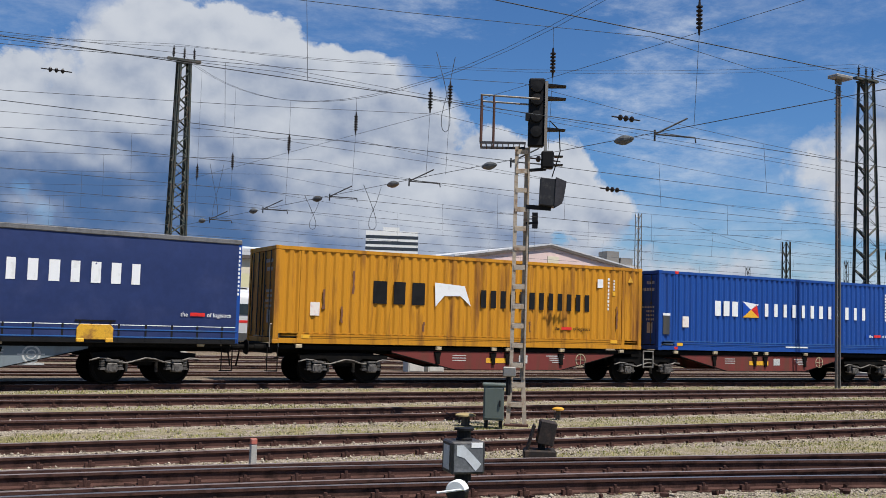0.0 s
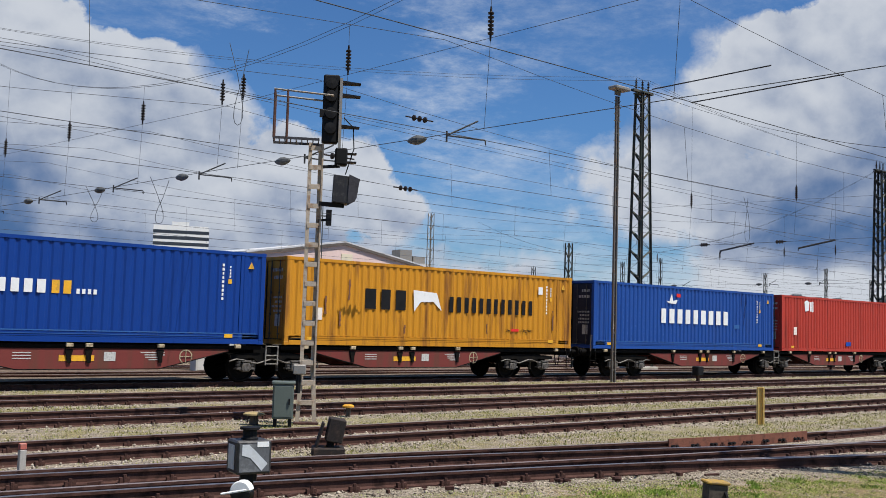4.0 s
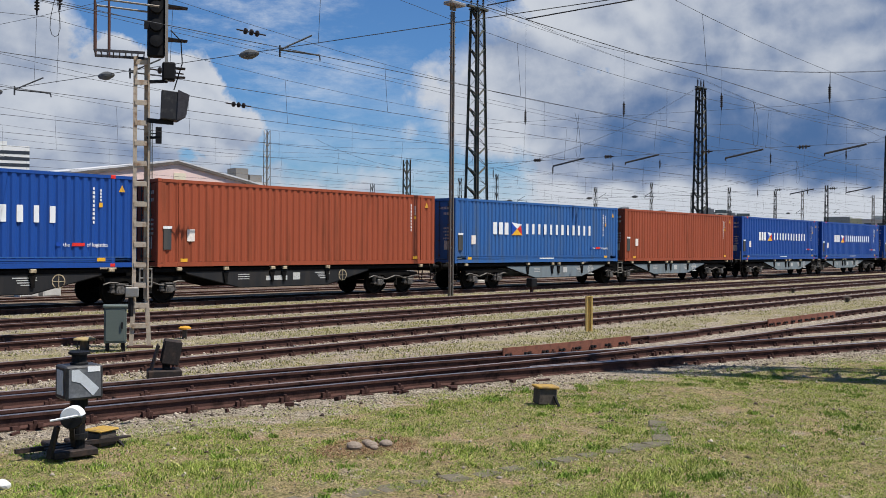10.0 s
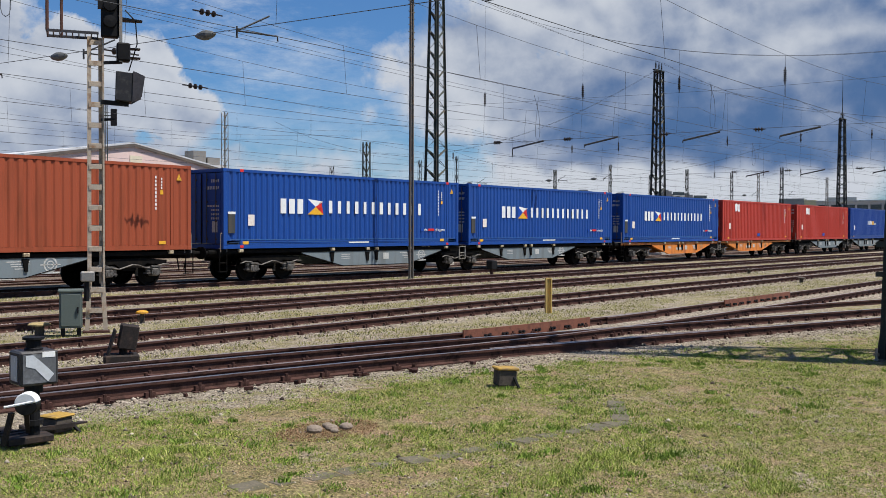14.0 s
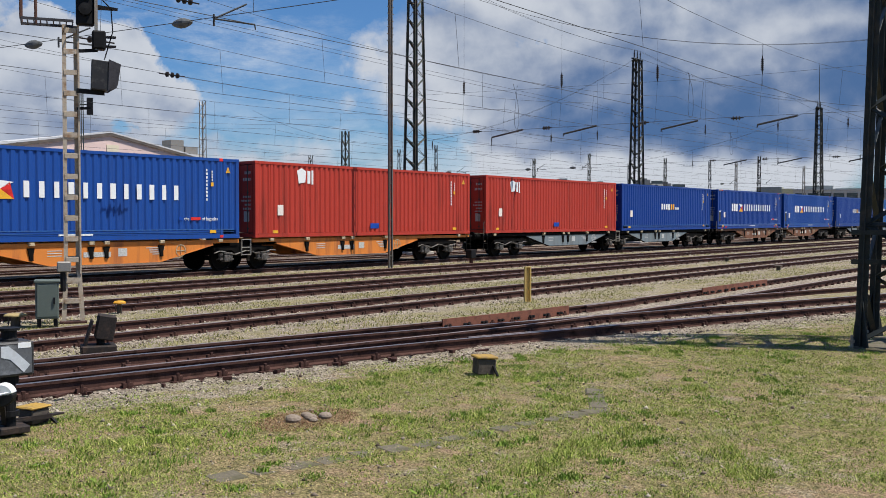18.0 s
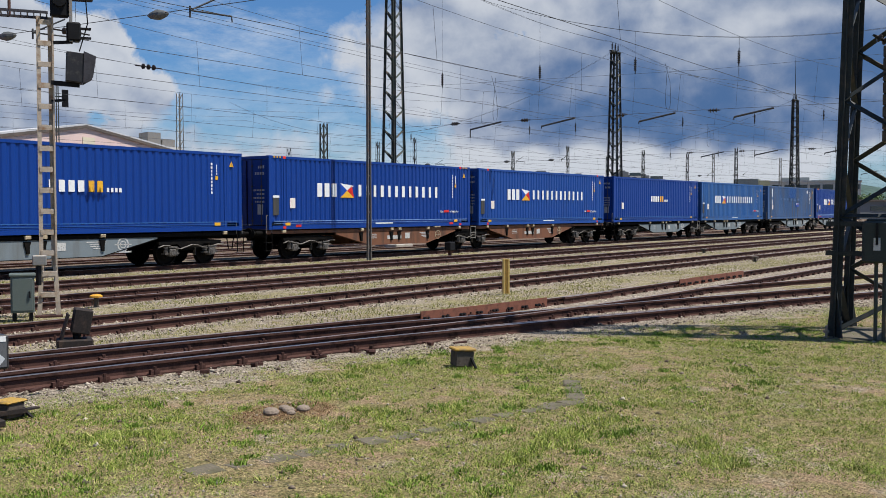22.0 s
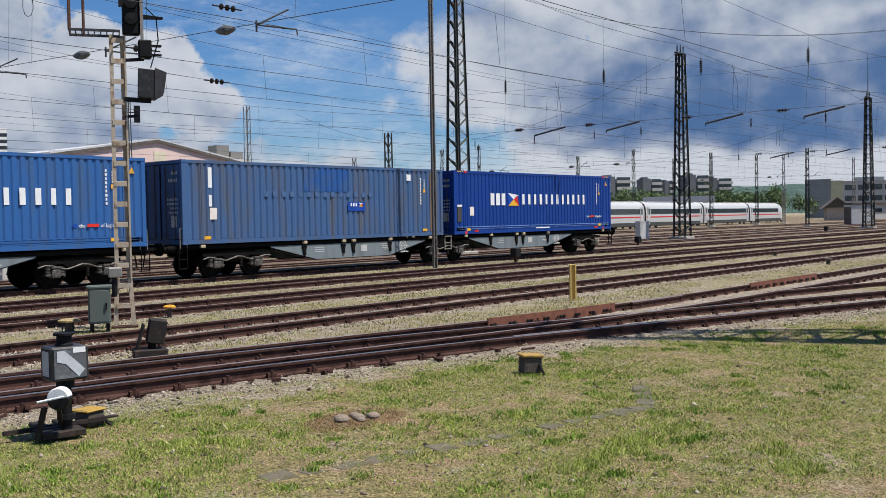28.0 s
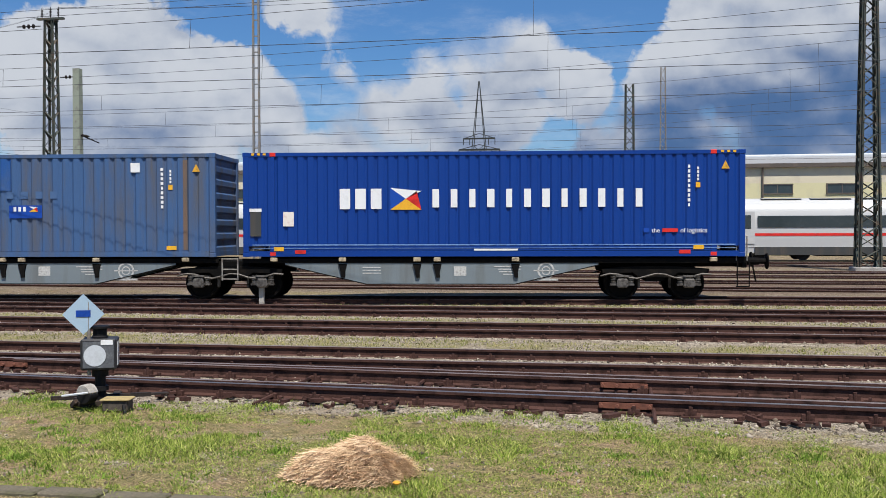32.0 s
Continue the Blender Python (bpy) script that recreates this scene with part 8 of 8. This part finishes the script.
def lawn():
    rng = np.random.default_rng(21)
    n = 1800000
    # denser towards the camera
    x = rng.uniform(-9, 26, n)
    y = rng.uniform(-0.5, 13, n)
    keep = (np.hypot(x, y) > 4.2) & (y > 0.04 * x) & (y > -1.2 * x)
    keep &= y < edge_of_grass(x) + 0.42 * rng.normal(0, 1, n)
    keep &= rng.random(n) < np.clip(11.0 / np.hypot(x, y), 0.42, 1)
    keep &= (np.hypot(x - 7.4, (y - 7.4) * 1.6) > 0.45 + 0.2 * rng.random(n))
    x, y = x[keep], y[keep]
    cover = 0.40 * value_noise(x, y, 1.1, 1) + 0.46 * value_noise(x, y, 0.36, 2) + 0.30 * value_noise(x, y, 0.11, 3) - 0.005
    d = edge_of_grass(x) - y
    lush = np.exp(-((y - 8.3) / 0.9) ** 2) * (x < 4) * 0.12
    cover = cover + lush - 0.10 * (d < 0.6) + 0.03 * (x > 3) - 0.04 * (np.hypot(x, y) < 7.5) - 0.06 * (x < 0.5)
    bare = value_noise(x, y, 0.75, 14) * 0.6 + value_noise(x, y, 0.22, 15) * 0.4
    cover = cover - 0.55 * np.clip(bare - 0.60 + 0.07 * (np.hypot(x, y) < 7.0), 0, 0.3)
    u = 0.46 + 1.45 * (cover - 0.46) + rng.normal(0, 0.05, len(x))
    kinds = (("grass", u > 0.50, (0.012, 0.032), (0.003, 0.0065), 1.4, [(0.05, 0.075, 0.010), (0.12, 0.18, 0.022), (0.21, 0.29, 0.04), (0.31, 0.37, 0.07), (0.50, 0.48, 0.17)], "patchy bright green grass beside the tracks"),
             ("pale_grass", (u > 0.41) & (u <= 0.50), (0.009, 0.025), (0.0028, 0.0056), 1.8, [(0.06, 0.06, 0.014), (0.16, 0.175, 0.035), (0.33, 0.35, 0.07), (0.46, 0.43, 0.12), (0.68, 0.56, 0.27)], "short yellow-green grass on worn soil"),
             ("dry_grass", u <= 0.41, (0.006, 0.018), (0.0028, 0.0055), 2.6, [(0.06, 0.034, 0.016), (0.22, 0.125, 0.06), (0.45, 0.31, 0.17), (0.62, 0.46, 0.29), (0.26, 0.21, 0.08)], "short dry straw-coloured grass"))
    for k, (nm, sel, hh, ww, lean, cols, lbl) in enumerate(kinds):
        sel = sel & (rng.random(len(x)) < np.clip((1.0, 0.8, 0.95 - 3.2 * np.clip(0.38 - u, 0, 0.24))[k], 0, 1))
        gx, gy = x[sel], y[sel]
        clump = value_noise(gx, gy, 0.09, 40 + k)
        h = rng.uniform(hh[0], hh[1], len(gx)) * (0.55 + 0.9 * clump)
        if k == 0:
            h = h + 0.07 * rng.random(len(gx)) * (gx < 3) * np.clip(value_noise(gx, gy, 0.8, 12) - 0.45, 0, 0.4) * 2.5 * (gy > 6.8) + 0.05 * rng.random(len(gx)) * (value_noise(gx, gy, 0.5, 9) > 0.86)
        blades(nm, gx, gy, h, rng.uniform(ww[0], ww[1], len(gx)), blade_material(nm + "_blades", cols), lbl, "grass", lean, 2 + k)
    n = 5200
    a, r = rng.uniform(0, 2 * np.pi, n), 0.62 * np.sqrt(rng.random(n))
    blades("dead_stalks", 7.4 + r * np.cos(a), 7.38 + 0.7 * r * np.sin(a), rng.uniform(0.006, 0.03, n), rng.uniform(0.003, 0.006, n), blade_material("dead_stalk_blades", [(0.05, 0.025, 0.012), (0.22, 0.115, 0.06), (0.40, 0.25, 0.15)]),
           "brown mat of dead stalks round field stones", "dead grass", 2.6, 17)
    # leafy weeds in tufts
    tx, ty, th = [], [], []
    for k in range(520):
        cx, cy = rng.uniform(-8, 20), rng.uniform(4, 11.5)
        if cy > edge_of_grass(np.array([cx]))[0] - 0.1:
            continue
        r, c = rng.uniform(0.03, 0.13), rng.integers(40, 150)
        tx.append(cx + rng.normal(0, r, c))
        ty.append(cy + rng.normal(0, r, c))
        th.append(rng.uniform(0.02, 0.055, c) * rng.uniform(0.6, 1.2))
    tx, ty, th = np.concatenate(tx), np.concatenate(ty), np.concatenate(th)
    blades("weed_tufts", tx, ty, th, rng.uniform(0.004, 0.009, len(tx)), blade_material("weed_leaves", [(0.06, 0.11, 0.012), (0.15, 0.25, 0.03), (0.26, 0.36, 0.065)]), "leafy green weed tufts in the lawn", "weeds", 0.6, 4, None, True)
    # thin weeds between the tracks
    n = 420000
    x = rng.uniform(-28, 95, n)
    y = rng.uniform(10, 28.2, n)
    dm = np.min(np.stack([np.abs(y - q) for q in (T_Y, B1_Y, B2_Y, C_Y)]), 0)
    fx = np.interp(x, np.linspace(-40, 36, 150), [leg_f(float(q)) for q in np.linspace(-40, 36, 150)])
    ex = np.interp(x, np.linspace(-2, 100, 200), [leg_e(float(q)) for q in np.linspace(-2, 100, 200)])
    dm = np.minimum(dm, np.where(x < 34, np.abs(y - fx), 9))
    dm = np.minimum(dm, np.where(x > -2, np.abs(y - ex), 9))
    c = 0.6 * value_noise(x * 0.35, y, 0.9, 5) + 0.4 * value_noise(x, y, 0.5, 6)
    keep = (dm > 1.0) & (c > 0.40) & (y > np.where(x < 34, np.minimum(fx, ex), 10.3) - 0.5) & (rng.random(n) < np.clip(26 / np.hypot(x, y), 0.2, 1))
    keep &= (dm > 1.45) | (rng.random(n) < 0.35)
    x, y = x[keep], y[keep]
    blades("track_weeds", x, y, rng.uniform(0.02, 0.07, len(x)), rng.uniform(0.006, 0.013, len(x)), blade_material("weed_blades", [(0.10, 0.12, 0.025), (0.22, 0.22, 0.06), (0.36, 0.31, 0.13), (0.16, 0.19, 0.04)]),
           "thin yellowish weeds between the tracks", "weeds", 0.9, 5)


def stones():
    """Loose stones of the ballast, thick along the rails and the edge of the grass."""
    rng = np.random.default_rng(33)
    lines = [(T_Y, -26, 80, 5200), (B1_Y, -26, 80, 5200), (B2_Y, -26, 80, 6500), (C_Y, -26, 80, 9000)]
    xs, ys, ss = [], [], []
    for y, x0, x1, n in lines:
        u = rng.random(n) ** 1.5
        x = np.where(rng.random(n) < 0.3, 8 - u * (8 - x0), 8 + u * (x1 - 8))
        xs.append(x)
        ys.append(y + rng.normal(0, 0.8, n))
        ss.append(rng.uniform(0.014, 0.034, n))
    n = 17000
    x = rng.uniform(-16, 34, n)
    fx = np.interp(x, np.linspace(-40, 36, 150), [leg_f(float(q)) for q in np.linspace(-40, 36, 150)])
    xs.append(x)
    ys.append(fx + np.where(rng.random(n) < 0.55, rng.uniform(-2.1, -0.8, n), rng.uniform(-0.9, 1.5, n)))
    ss.append(rng.uniform(0.007, 0.019, n) * (1 + 1.2 * (rng.random(n) < 0.05)))
    n = 8000
    xs.append(rng.uniform(-9, 24, n))
    ys.append(rng.uniform(3, 9.5, n))
    ss.append(rng.uniform(0.006, 0.018, n) * (1 + 1.0 * (rng.random(n) < 0.04)))
    x, y, s = np.concatenate(xs), np.concatenate(ys), np.concatenate(ss)
    n = len(x)
    floor_z = ground_heights(x, y)
    base = np.array([(1, 0, 0), (-1, 0, 0), (0, 1, 0), (0, -1, 0), (0, 0, 1), (0, 0, -1)], float)
    fc = np.array([(0, 2, 4), (2, 1, 4), (1, 3, 4), (3, 0, 4), (2, 0, 5), (1, 2, 5), (3, 1, 5), (0, 3, 5)])
    v = base[None] * (1 + rng.uniform(-0.35, 0.35, (n, 6, 1))) + rng.uniform(-0.22, 0.22, (n, 6, 3))
    a = rng.uniform(0, np.pi, n)
    ca, sa = np.cos(a)[:, None], np.sin(a)[:, None]
    vx, vy = v[:, :, 0] * ca - v[:, :, 1] * sa, v[:, :, 0] * sa + v[:, :, 1] * ca
    co = np.stack([x[:, None] + vx * s[:, None], y[:, None] + vy * s[:, None], floor_z[:, None] + s[:, None] * 0.25 + v[:, :, 2] * s[:, None] * 0.75], 2).reshape(-1, 3)
    fs = (np.arange(n)[:, None, None] * 6 + fc[None]).reshape(-1, 3)
    me = bpy.data.meshes.new("ballast_stones")
    me.vertices.add(len(co))
    me.vertices.foreach_set("co", co.astype(np.float32).ravel())
    me.loops.add(len(fs) * 3)
    me.loops.foreach_set("vertex_index", fs.astype(np.int32).ravel())
    me.polygons.add(len(fs))
    me.polygons.foreach_set("loop_start", np.arange(0, len(fs) * 3, 3, dtype=np.int32))
    me.update()
    me.materials.append(blade_material("ballast_stone_faces", [(0.05, 0.035, 0.027), (0.19, 0.155, 0.12), (0.46, 0.40, 0.32), (0.10, 0.07, 0.05)], 0.9))
    tagged(part("ballast_stones", me, None), "loose grey-brown ballast stones", "stones", kind="stuff")


def iron_scrap():
    """Dark bits of iron and timber that lie along the turnout."""
    rng = random.Random(77)
    bm = bmesh.new()
    for k in range(420):
        x = rng.uniform(-9, 13) if k % 3 else rng.uniform(-9, -1)
        y = leg_f(x) + rng.choice((rng.uniform(-1.35, -0.85), rng.uniform(-0.6, 0.6), rng.uniform(0.9, 1.4)))
        ln = rng.uniform(0.05, 0.24) * (1.0 if rng.random() < 0.25 else 0.5)
        r = Matrix.Rotation(rng.uniform(0, 3.1), 3, "Z") @ Matrix.Rotation(rng.uniform(-0.25, 0.25), 3, "Y")
        box(bm, (x, y, -0.145 + rng.uniform(0, 0.03)), (ln, rng.uniform(0.03, 0.09), rng.uniform(0.015, 0.05)), r)
    tagged(part("iron_scrap", bm, M["rail"]), "dark scraps of iron and timber along the turnout", "scrap", kind="stuff")


lawn()
stones()
iron_scrap()


# ---- movement ----
def motions():
    """The goods train rolls to the left and gathers speed; its wheels turn."""
    times = [i * 0.5 for i in range(65)]

    def on_rails(x):
        a, b = x + 3.05, x + PAIR - 3.05
        turn = math.degrees(math.atan2(goods_y(b) - goods_y(a), b - a))
        return pose(b, goods_y(b), 0, 0, 0, turn) @ pose(3.05 - PAIR, -T_Y, 0)
    for ob, x, m in TRAIN:
        walk(ob, [(t, on_rails(x - travelled(t)) @ m) for t in times])
    first = {}
    step = 2 / FPS
    turns = [i * step for i in range(int(32 / step) + 1)]
    for ws in WHEELS:
        side = round(ws.location.x, 2)
        if side not in first:
            place = ws.matrix_basis.copy()
            walk(ws, [(t, place @ pose(0, 0, 0, 0, -math.degrees(travelled(t) / 0.46), 0)) for t in turns])
            first[side] = ws
        else:
            ws.rotation_mode = "QUATERNION"
            src = first[side].animation_data
            ws.animation_data_create()
            ws.animation_data.action = src.action
            ws.animation_data.action_slot = src.action_slot


motions()
